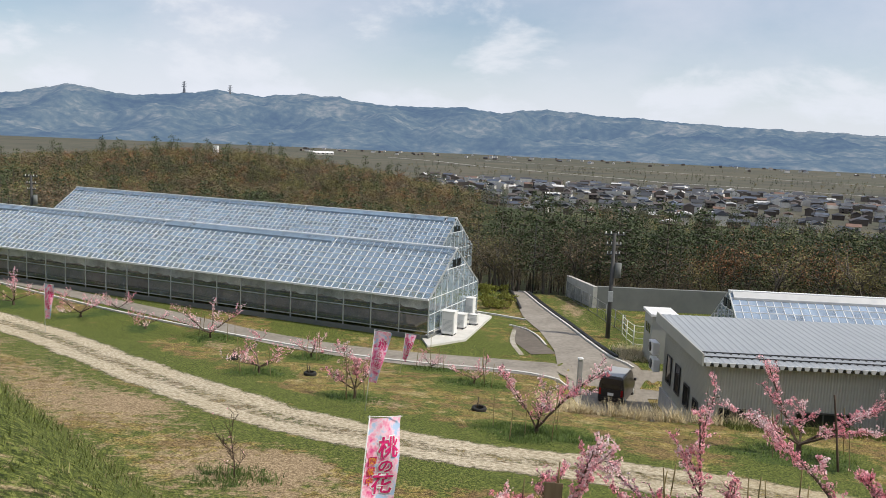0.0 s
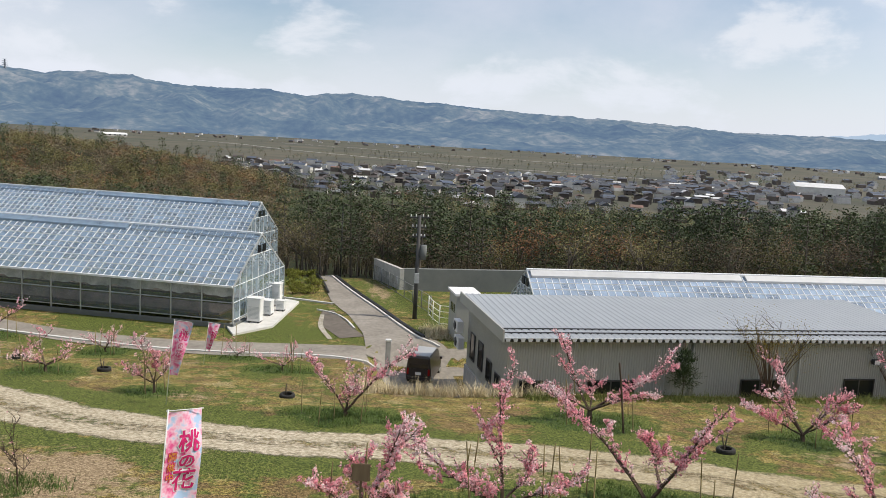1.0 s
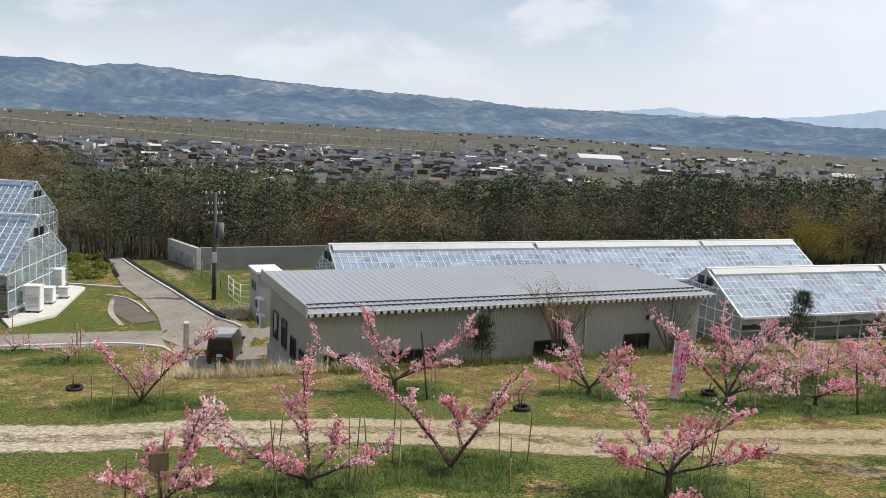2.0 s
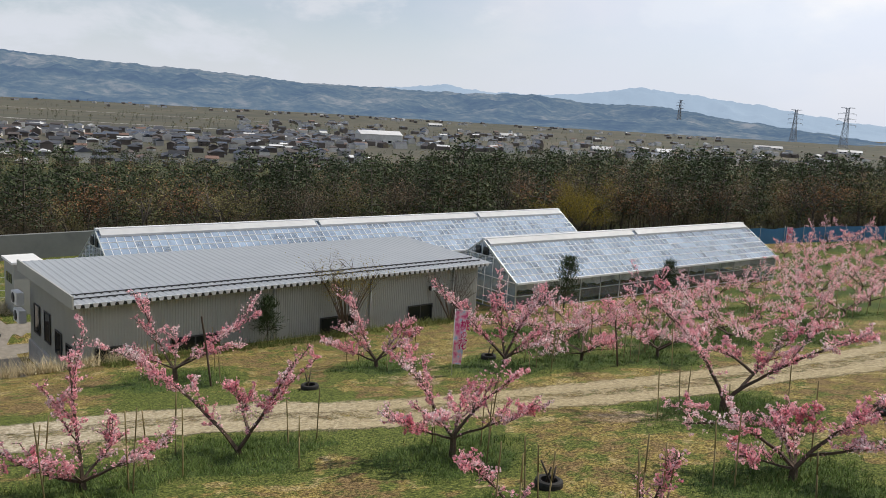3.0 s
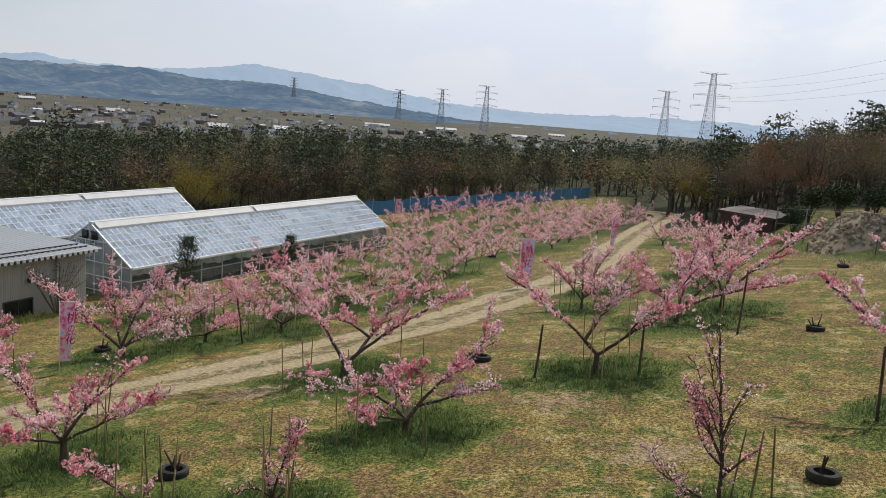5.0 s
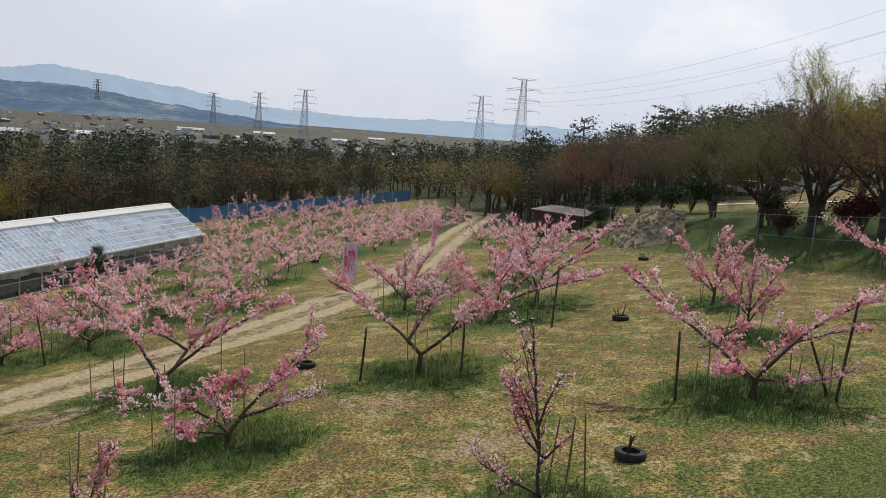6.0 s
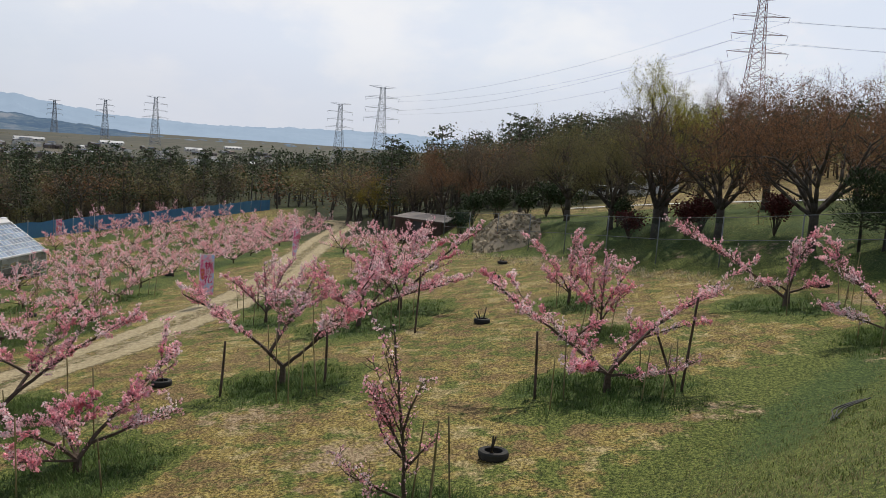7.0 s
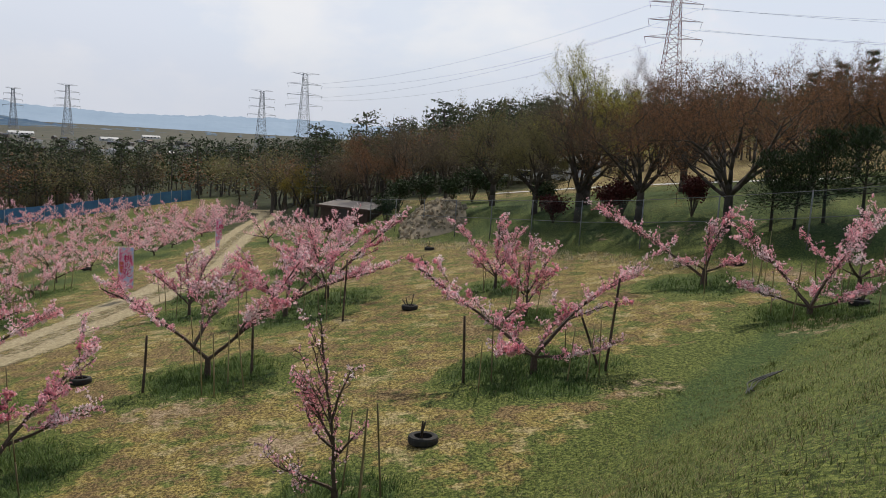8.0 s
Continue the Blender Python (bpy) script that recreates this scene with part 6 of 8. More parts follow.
def kerb(line, mat, w=0.09, h=0.1, label="low concrete kerb along the road"):
    pts = dense(line, 0.5)
    d = np.gradient(pts, axis=0)
    d /= np.linalg.norm(d, axis=1)[:, None]
    nrm = np.stack([-d[:, 1], d[:, 0]], -1)
    verts, faces = [], []
    for p, q in zip(pts, nrm):
        z = gz(*p)
        for s, zz in ((-1, -0.15), (-1, h), (1, h), (1, -0.15)):
            verts.append((p[0] + q[0] * w * s, p[1] + q[1] * w * s, z + zz))
    for i in range(len(pts) - 1):
        for c in range(3):
            a = i * 4 + c
            faces.append((a, a + 4, a + 5, a + 1))
    return tagged(new("kerb", mesh_from("kerb", verts, faces, mat)), label, "kerb", kind="structure")


ribbon("road_lane", [(5.4, 70), (5.6, 64), (6.1, 58.4), (6.4, 54.5), (6.75, 50.9), (7.5, 46.3), (8.0, 43), (8.3, 40.6)], [0.25, 0.35, 0.55, 0.85, 1.15, 1.05, 1.5, 2.4], M["asphalt"], 0.035, "grey asphalt lane running down to the woods", "road")
ribbon("road_front", [(-60, 74), (-34, 60), (-18, 50.3), (-8.4, 43.9), (-2.5, 41.4), (3.0, 40.6), (6.5, 40.2), (11.5, 40.3)], [0.8, 0.8, 0.75, 0.7, 0.75, 0.9, 1.6, 1.4], M["asphalt"], 0.031, "grey asphalt service road in front of the greenhouse", "road")
ribbon("yard", [(8.3, 41.0), (8.1, 38.0), (8.2, 34.5)], [2.0, 1.9, 1.7], M["asphalt"], 0.027, "asphalt parking yard beside the store", "yard")
ribbon("verge_asphalt", [(4.9, 50.2), (4.9, 47.0), (5.6, 43.5)], [0.35, 0.75, 0.7], M["soil"], 0.03, "dark gravel verge beside the lane", "verge")
kerb([(-34, 59.2), (-19.8, 49.6), (-8.3, 43.1), (-2.5, 40.5), (3.3, 39.5), (6.2, 38.5)], M["pale_concrete"], 0.08, 0.1)
kerb([(6.0, 64), (6.7, 58.4), (7.3, 54.4), (7.9, 50.9), (8.6, 46.3), (9.2, 43.2), (10.0, 41.8)], M["pale_concrete"], 0.06, 0.12)
kerb([(6.25, 64), (6.95, 58.4), (7.55, 54.4), (8.15, 50.9), (8.85, 46.3), (9.45, 43.3)], M["black_plastic"], 0.09, 0.16, "black drain channel edge along the lane")
kerb([(2.2, 54.2), (4.0, 53.2), (5.4, 52.0)], M["pale_concrete"], 0.08, 0.1)
kerb([(4.3, 50.6), (5.2, 49.3), (5.7, 47.6), (5.95, 45.4)], M["pale_concrete"], 0.05, 0.08)
kerb([(5.1, 66), (5.35, 60), (5.4, 55.5)], M["black_plastic"], 0.07, 0.14, "black drain edge beside the planted bank")
ribbon("gravel_verge", [(4.5, 49.3), (4.15, 46.2), (4.4, 43.2)], [0.12, 0.15, 0.13], M["gravel"], 0.034, "narrow pale stone edging in the grass", "verge")


def slab(name, corners, z0, z1, mat, label, category, kind=""):
    n = len(corners)
    v = [(x, y, z) for z in (z0, z1) for x, y in corners]
    f = [tuple(range(n - 1, -1, -1)), tuple(range(n, 2 * n))] + [(i, (i + 1) % n, n + (i + 1) % n, n + i) for i in range(n)]
    return tagged(new(name, mesh_from(name, v, f, mat)), label, category, kind=kind)


slab("concrete_pad", [(-0.6, 44.0), (1.5, 45.9), (3.3, 52.5), (2.1, 53.6), (-1.0, 46.0)], -0.2, 0.07, M["pale_concrete"], "pale concrete pad at the end of the greenhouse", "pad", "structure")


def ac_unit(x, y, turn, w, d, h):
    g = thing("outdoor_unit", pose(x, y, 0.07, 0, 0, turn), "white outdoor heating unit on the concrete pad", "outdoor unit", "outdoor units")
    part("casing", boxes((-w / 2, -d / 2, 0.08, w / 2, d / 2, h), bevel=0.03), M["white_paint"], g)
    part("lid", boxes((-w / 2 - 0.03, -d / 2 - 0.03, h + 0.003, w / 2 + 0.03, d / 2 + 0.03, h + 0.05)), M["white_paint"], g)
    part("grille", boxes(*[(-w / 2 + 0.08, -d / 2 - 0.012, z, w / 2 - 0.08, -d / 2 + 0.002, z + 0.03) for z in np.arange(0.25, h * 0.7, 0.07)]), M["galvanised"], g)
    for sx in (-1, 1):
        part("foot", boxes((sx * w * 0.35 - 0.05, -d / 2, 0, sx * w * 0.35 + 0.05, d / 2, 0.078)), M["dark_steel"], g)


ac_unit(0.55, 46.8, -20, 0.75, 0.6, 1.35)
ac_unit(1.25, 48.6, -20, 0.6, 0.6, 0.85)
ac_unit(1.7, 51.2, -20, 0.85, 0.6, 1.35)
ac_unit(2.05, 49.7, -20, 0.5, 0.4, 0.6)
pipe = thing("pipework", pose(0.9, 47.8, 0.07), "grey pipework between the outdoor units", "pipe")
part("pipe", tubes("pipe", [((-0.3, -0.6, 0.3), (0.2, 0.6, 0.3), 0.05, 0.05), ((0.2, 0.6, 0.3), (0.7, 2.4, 0.35), 0.05, 0.05), ((0.2, 0.6, 0.0), (0.2, 0.6, 0.32), 0.05, 0.05)], M["galvanised"], 8), None, pipe)

# concrete retaining wall and the wire fence down the lane
slab("retaining_wall", [(10.8, 57.0), (20.5, 57.0), (34, 56.2), (34, 56.6), (20.5, 57.4), (10.8, 57.4)], -1.0, 1.5, M["grey_concrete"], "long dark grey concrete retaining wall", "wall", "structure")
slab("retaining_wall_end", [(10.5, 57.0), (10.79, 57.0), (9.6, 61.5), (9.3, 61.5)], -1.0, 1.5, M["concrete"], "pale returned end of the concrete wall", "wall", "structure")


def wire_fence(name, line, gap, height, label, mat, net=True, rails=()):
    """Posts along a line with a mesh between them."""
    pts = dense(line, 0.25)
    dist = np.concatenate([[0], np.cumsum(np.linalg.norm(np.diff(pts, axis=0), axis=1))])
    n = max(2, int(dist[-1] / gap) + 1)
    where = np.linspace(0, dist[-1], n)
    ps = [(float(np.interp(s, dist, pts[:, 0])), float(np.interp(s, dist, pts[:, 1]))) for s in where]
    g = thing(name, pose(ps[0][0], ps[0][1], gz(*ps[0])), label, "fence")
    o = g.matrix_world.translation
    post = tubes("post", [((0, 0, -0.2), (0, 0, height + 0.05), 0.03, 0.03)], mat, 6)
    for x, y in ps:
        q = part("post", post, None, g)
        q.location = (x - o.x, y - o.y, gz(x, y) - o.z)
    top = [Vector((x - o.x, y - o.y, gz(x, y) - o.z)) for x, y in ps]
    for zz in rails:
        for a, b in zip(top, top[1:]):
            part("rail", tubes("rail", [(a + Vector((0, 0, zz)), b + Vector((0, 0, zz)), 0.018, 0.018)], mat, 4), None, g)
    if net:
        for a, b in zip(top, top[1:]):
            h = Vector((0, 0, height))
            part("mesh_panel", mesh_from("mesh_panel", [a + Vector((0, 0, 0.03)), b + Vector((0, 0, 0.03)), b + h, a + h], [(0, 1, 2, 3)], net), None, g)
    return g


wire_fence("wire_fence", [(9.3, 61), (10.1, 56), (10.7, 52), (11.1, 49.3)], 1.6, 1.1, "grey wire mesh fence along the lane", M["mid_steel"], M["net"], (0.05, 0.6, 1.1))
wire_fence("yard_fence", [(10.9, 49), (11.0, 46.4), (12.2, 46.2)], 1.2, 1.15, "white-painted rail fence beside the small shed", M["white_paint"], None, (0.1, 0.45, 0.8, 1.15))
wire_fence("orchard_fence", [(60, 0.5), (50, -4.6), (40, -9.6), (33, -14.0), (26, -19.5), (22, -24)], 3.6, 2.2, "tall grey post fence hung with dark green netting", M["mid_steel"], M["net"], (2.2, 1.2))


def blue_fence():
    line = dense([(72.5, 39.6), (79, 38.0), (86, 36.2), (100, 32.6), (113, 29.8), (126, 26.8)], 1.0)
    g = thing("blue_net_fence", pose(line[0][0], line[0][1], gz(*line[0])), "long bright blue net fence at the far side of the orchard", "fence")
    o = g.matrix_world.translation
    for i in range(0, len(line) - 3, 3):
        a, b = line[i], line[min(i + 3, len(line) - 1)]
        za, zb = gz(*a) - o.z, gz(*b) - o.z
        sag = 0.1 * math.sin(i * 1.7)
        part("net_panel", mesh_from("net_panel", [(a[0] - o.x, a[1] - o.y, za), (b[0] - o.x, b[1] - o.y, zb), (b[0] - o.x, b[1] - o.y, zb + 1.55), ((a[0] + b[0]) / 2 - o.x, (a[1] + b[1]) / 2 - o.y, (za + zb) / 2 + 1.5 + sag), (a[0] - o.x, a[1] - o.y, za + 1.55)], [(0, 1, 2, 3, 4)], M["net_blue"]), None, g)
        part("post", tubes("post", [((a[0] - o.x, a[1] - o.y - 0.05, za - 0.2), (a[0] - o.x, a[1] - o.y - 0.05, za + 1.75), 0.03, 0.03)], M["galvanised"], 5), None, g)


blue_fence()


def white_shed():
    g = thing("small_shed", pose(11.0, 42.6, 0, 0, 0, -2), "small grey shed with a white flat roof", "shed")
    part("body", boxes((0, 0, -0.1, 1.25, 1.9, 2.5)), M["siding"], g)
    part("roof", boxes((-0.1, -0.12, 2.503, 1.35, 2.0, 2.62)), M["white_paint"], g, "white metal roof")
    for y in (0.4, 0.8, 1.2):
        part("window", boxes((-0.02, y, 1.5, 0.01, y + 0.22, 1.95)), M["dark_window"], g)


white_shed()


def wall_units():
    for y, z in ((37.2, 1.9), (36.9, 1.2)):
        g = thing("wall_unit", pose(9.75, y, z, 0, 0, 90), "grey outdoor unit hung on the store's side wall", "outdoor unit", "wall units")
        part("casing", boxes((-0.4, -0.15, 0, 0.4, 0.15, 0.55), bevel=0.02), M["white_paint"], g)
        part("fan_grille", tubes("fan_grille", [((0.08, 0.152, 0.28), (0.08, 0.17, 0.28), 0.22, 0.22)], M["dark_steel"], 14), None, g)
    for x, y, z in ((26.4, 30.0, 2.35),):
        g = thing("floodlight", pose(x, y, z), "dark floodlight on the front wall", "lamp")
        part("housing", boxes((-0.14, -0.2, -0.1, 0.14, 0.0, 0.12), bevel=0.02), M["dark_steel"], g)
        part("bracket", boxes((-0.04, 0.0, -0.06, 0.04, 0.12, 0.02)), M["dark_steel"], g)
        part("lens", boxes((-0.12, -0.215, -0.08, 0.12, -0.203, 0.1)), M["white_paint"], g)


wall_units()


M["pole_grey"] = tinted("pole_grey", [(0.3, (0.05, 0.05, 0.05)), (0.7, (0.1, 0.1, 0.1))], 2.0, rough=0.8)


def utility_pole(x, y, h, label, big=True):
    g = thing("utility_pole", pose(x, y, gz(x, y)), label, "utility pole", "utility poles")
    part("shaft", tubes("shaft", [((0, 0, -0.5), (0, 0, h), 0.14 if big else 0.07, 0.1 if big else 0.05)], M["pole_grey"], 10), None, g, "round concrete shaft")
    if big:
        for z, w in ((h - 0.15, 0.6), (h - 0.75, 0.45), (h - 1.3, 0.4)):
            part("crossarm", boxes((-w, -0.05, z, w, 0.05, z + 0.08)), M["dark_steel"], g)
            for sx in (-w * 0.85, -w * 0.35, w * 0.35, w * 0.85):
                part("insulator", tubes("insulator", [((sx, 0, z + 0.08), (sx, 0, z + 0.22), 0.035, 0.025)], M["white_paint"], 6), None, g)
        part("transformer", tubes("transformer", [((0.32, 0, h - 2.6), (0.32, 0, h - 1.75), 0.2, 0.2)], M["grey_concrete"], 12), None, g, "grey drum transformer")
        part("meter_box", boxes((-0.16, -0.26, 2.2, 0.1, -0.13, 2.8)), M["galvanised"], g)
    return g


utility_pole(9.85, 48.0, 6.2, "dark concrete utility pole with crossarms and a transformer")
utility_pole(7.25, 65.4, 5.9, "thin steel pole at the edge of the woods", False)
x, y = at(-26.4, 84)
utility_pole(x, y, 6.4, "utility pole with crossarms among the pines")
x, y = at(-12.0, 86)
utility_pole(x, y, 5.2, "utility pole with crossarms behind the greenhouse")


def road_post():
    g = thing("road_post", pose(6.75, 38.8, gz(6.75, 38.8)), "square grey concrete post with a white cap at the junction", "post")
    part("shaft", boxes((-0.11, -0.11, -0.3, 0.11, 0.11, 1.75), bevel=0.02), M["concrete"], g)
    part("cap", boxes((-0.13, -0.13, 1.752, 0.13, 0.13, 1.85), bevel=0.02), M["white_paint"], g)


road_post()


# ---- van ----
def lofted(sections, mat, name):
    """A closed skin through rings of equal count."""
    v = [p for ring in sections for p in ring]
    n = len(sections[0])
    f = []
    for i in range(len(sections) - 1):
        for k in range(n):
            a, b = i * n + k, i * n + (k + 1) % n
            f.append((a, b, b + n, a + n))
    f.append(tuple(range(n - 1, -1, -1)))
    f.append(tuple((len(sections) - 1) * n + k for k in range(n)))
    return mesh_from(name, v, f, mat, False)


M["van_paint"] = tinted("van_paint", [(0.3, (0.022, 0.018, 0.017)), (0.7, (0.036, 0.029, 0.027))], 1.0, rough=0.3, spec=0.6)
M["van_roof"] = tinted("van_roof", [(0.3, (0.36, 0.37, 0.38)), (0.7, (0.45, 0.46, 0.47))], 1.0, rough=0.35)
M["lamp_red"] = material("lamp_red", (0.35, 0.015, 0.012), 0.25)


def van(x, y, turn):
    g = thing("minivan", pose(x, y, gz(x, y), 0, 0, turn) @ Matrix.Diagonal((0.82, 0.82, 0.8, 1)), "brown boxy minivan with a pale roof parked by the store", "car")

    def ring(xx, z0, zb, zt, wb, wt):
        return [(xx, -wb, z0), (xx, -wb - 0.02, (z0 + zb) / 2), (xx, -wb, zb), (xx, -wt, zt - 0.06), (xx, -wt + 0.08, zt), (xx, wt - 0.08, zt), (xx, wt, zt - 0.06), (xx, wb, zb), (xx, wb + 0.02, (z0 + zb) / 2), (xx, wb, z0)]

    part("body", lofted([ring(-1.68, 0.32, 0.95, 1.6, 0.68, 0.6), ring(-1.62, 0.25, 0.95, 1.7, 0.73, 0.64), ring(0.5, 0.25, 0.95, 1.72, 0.74, 0.65), ring(0.95, 0.25, 0.95, 1.6, 0.74, 0.62), ring(1.35, 0.25, 0.95, 1.05, 0.73, 0.66), ring(1.66, 0.3, 0.85, 0.9, 0.68, 0.6)], M["van_paint"], "body"), None, g)
    part("roof", boxes((-1.58, -0.58, 1.7, 0.6, 0.58, 1.745), bevel=0.02), M["van_roof"], g, "pale silver roof")
    part("rear_window", mesh_from("rear_window", [(-1.70, -0.56, 1.02), (-1.70, 0.56, 1.02), (-1.655, 0.53, 1.52), (-1.655, -0.53, 1.52), (-1.66, -0.56, 1.02), (-1.66, 0.56, 1.02), (-1.62, 0.53, 1.52), (-1.62, -0.53, 1.52)], [(3, 2, 1, 0), (4, 5, 6, 7), (0, 1, 5, 4), (2, 3, 7, 6), (1, 2, 6, 5), (3, 0, 4, 7)]), M["dark_window"], g)
    part("windscreen", mesh_from("windscreen", [(1.02, -0.54, 1.53), (1.02, 0.54, 1.53), (1.36, 0.6, 1.1), (1.36, -0.6, 1.1), (1.0, -0.54, 1.5), (1.0, 0.54, 1.5), (1.32, 0.6, 1.07), (1.32, -0.6, 1.07)], [(0, 1, 2, 3), (7, 6, 5, 4), (0, 4, 5, 1), (1, 5, 6, 2), (2, 6, 7, 3), (3, 7, 4, 0)]), M["dark_window"], g)
    for s in (-1, 1):
        for x0, x1 in ((-1.45, -0.72), (-0.62, 0.12), (0.2, 0.85)):
            part("side_window", boxes((x0, s * 0.705 - 0.015, 1.0, x1, s * 0.705 + 0.015, 1.5), m=pose(0, 0, 0, s * 4.5, 0, 0)), M["dark_window"], g)
        part("tail_lamp", boxes((-1.72, s * 0.62 - 0.06, 0.6, -1.66, s * 0.62 + 0.06, 0.98), bevel=0.015), M["lamp_red"], g)
        part("mirror", boxes((0.8, s * 0.84 - 0.07, 1.0, 0.92, s * 0.84 + 0.07, 1.16), bevel=0.02), M["van_paint"], g)
        for xx in (-1.15, 1.12):
            wh = part("wheel", tubes("tyre", [((xx, s * 0.58, 0.27), (xx, s * 0.74, 0.27), 0.27, 0.27)], M["rubber"], 20), None, g)
            part("rim", tubes("rim", [((xx, s * 0.74, 0.27), (xx, s * 0.752, 0.27), 0.17, 0.15)], M["galvanised"], 16), None, wh)
    part("tailgate", boxes((-1.735, -0.55, 0.52, -1.7, 0.55, 0.98), bevel=0.012), M["van_paint"], g)
    part("number_plate", boxes((-1.75, -0.17, 0.62, -1.737, 0.17, 0.78)), M["white_paint"], g, "pale number plate")
    part("bumper", boxes((-1.76, -0.66, 0.3, -1.64, 0.66, 0.5), bevel=0.03), M["van_paint"], g)


van(8.6, 38.9, 66)


# ---- flags ----
M["flag_cloth"] = tinted("flag_cloth", [(0.4, (0.78, 0.1, 0.3)), (0.46, (0.85, 0.36, 0.52)), (0.52, (0.86, 0.62, 0.74)), (0.58, (0.42, 0.58, 0.82))], 7.0, rough=0.8, detail=2.0)
M["flag_white"] = material("flag_white", (0.82, 0.8, 0.82), 0.8)
M["flag_red"] = material("flag_red", (0.62, 0.015, 0.16), 0.8)
M["flag_orange"] = material("flag_orange", (0.75, 0.3, 0.04), 0.8)
M["flag_violet"] = tinted("flag_violet", [(0.4, (0.55, 0.2, 0.55)), (0.6, (0.8, 0.6, 0.75))], 3.0, rough=0.8)


def text_mesh(body, size, mat, offset=0.0):
    cu = bpy.data.curves.new("text", "FONT")
    cu.body, cu.size, cu.align_x, cu.align_y, cu.offset = body, size, "CENTER", "CENTER", offset
    cu.resolution_u = 2
    ob = bpy.data.objects.new("text", cu)
    scene.collection.objects.link(ob)
    me = bpy.data.meshes.new_from_object(ob.evaluated_get(bpy.context.evaluated_depsgraph_get()))
    bpy.data.objects.remove(ob)
    me.materials.clear()
    me.materials.append(mat)
    return me


GLYPHS = {}


def glyph(ch, size, mat, fat=0.0):
    key = (ch, size, mat.name, fat)
    if key not in GLYPHS:
        GLYPHS[key] = text_mesh(ch, size, mat, fat)
    return GLYPHS[key]


def bent(me, curve, lift, at_x, at_z):
    """A copy of a flat lettering mesh laid onto the flag's curved cloth."""
    out = me.copy()
    for v in out.vertices:
        x, z = v.co.x + at_x, v.co.y + at_z
        v.co = Vector((x * curve[2], curve[0](x, z) + lift, z + curve[1](x, z)))
    return out


def flag(x, y, height, facing, cloth_w=0.6, cloth_h=1.8, furl=0.0, lean=0.0, plain=False, seed=0, label="pink nobori banner with white-edged red lettering on a thin pole"):
    """A tall banner on a pole; local +x runs from the pole along the cloth, -y is its face."""
    g = thing("banner_flag", pose(x, y, gz(x, y), 0, lean, facing), label, "flag", "banner flags")
    part("pole", tubes("pole", [((0, 0, -0.2), (0, 0, height), 0.014, 0.011)], M["white_paint"], 6), None, g, "thin pale pole")
    part("crossbar", tubes("crossbar", [((-0.03, 0, height - 0.02), (cloth_w * (1 - furl * 0.15), 0, height - 0.04), 0.008, 0.008)], M["white_paint"], 5), None, g)
    squeeze = lambda z: 1 - furl * (height - z) / cloth_h  # noqa: E731
    off = (lambda a, z: 0.05 * math.sin(a * 9 + z * 3.1 + seed) * (0.3 + a) + 0.03 * math.sin(z * 5 + seed), lambda a, z: 0.0, 1.0)

    def place(a, z):
        return (a * squeeze(z) + 0.012, off[0](a, z), z)

    nx, nz = 8, 22
    v = [place(cloth_w * i / nx, height - 0.05 - cloth_h * k / nz) for k in range(nz + 1) for i in range(nx + 1)]
    f = [(k * (nx + 1) + i, (k + 1) * (nx + 1) + i, (k + 1) * (nx + 1) + i + 1, k * (nx + 1) + i + 1) for k in range(nz) for i in range(nx)]
    me = mesh_from("cloth", v, f, M["flag_cloth"] if not plain else plain, True)
    cloth = part("cloth", me, None, g, "printed pink cloth")

    def letter(ch, size, mat, a, z, lift, fat=0.0):
        src = glyph(ch, size, mat, fat).copy()
        for q in src.vertices:
            aa, zz = a + q.co.x, z + q.co.y
            px_, py_, pz_ = place(aa, zz)
            q.co = Vector((px_, py_ - lift, pz_))
        part("letter", src, None, cloth)

    top = height - 0.05
    for ch, size, a, dz in (("桃", 0.36, 0.37, 0.5), ("の", 0.27, 0.36, 0.81), ("花", 0.38, 0.35, 1.13)):
        letter(ch, size, M["flag_white"], a, top - dz, 0.008, 0.022)
        letter(ch, size, M["flag_red"], a, top - dz, 0.014, 0.007)
    if not furl:
        for i, ch in enumerate("開催中"):
            letter(ch, 0.15, M["flag_red"], 0.12, top - 0.72 - 0.17 * i, 0.008, 0.012)
            letter(ch, 0.15, M["flag_orange"], 0.12, top - 0.72 - 0.17 * i, 0.014, 0.0)
    return g


flag(-1.24, 12.95, 2.66, 32, lean=5, seed=1)
flag(-2.4, 27.6, 2.85, -8, furl=0.55, lean=5, seed=2)
flag(-20.4, 42.4, 2.6, -15, furl=0.45, seed=3)
flag(-1.7, 37.0, 1.9, -10, cloth_w=0.5, cloth_h=1.2, furl=0.6, lean=6, seed=4)
flag(18.0, 19.2, 2.2, -40, cloth_w=0.42, furl=0.35, seed=5)
flag(36.7, 11.0, 2.4, -72, cloth_w=0.6, furl=0.0, seed=6)
flag(54.4, 10.3, 2.3, -80, cloth_w=0.4, furl=0.4, seed=7)
flag(77.0, 36.8, 1.9, -60, cloth_w=0.5, cloth_h=1.5, seed=8)


def sign_board(x, y):
    g = thing("sign_board", pose(x, y, gz(x, y), 0, 0, -8), "small grey board on a wooden stake among the trees", "sign")
    part("stake", boxes((-0.02, 0.02, -0.2, 0.02, 0.05, 1.5)), M["wood"], g)
    part("board", boxes((-0.16, -0.015, 1.18, 0.16, 0.012, 1.5), bevel=0.004), M["wood"], g)


sign_board(2.1, 14.15)

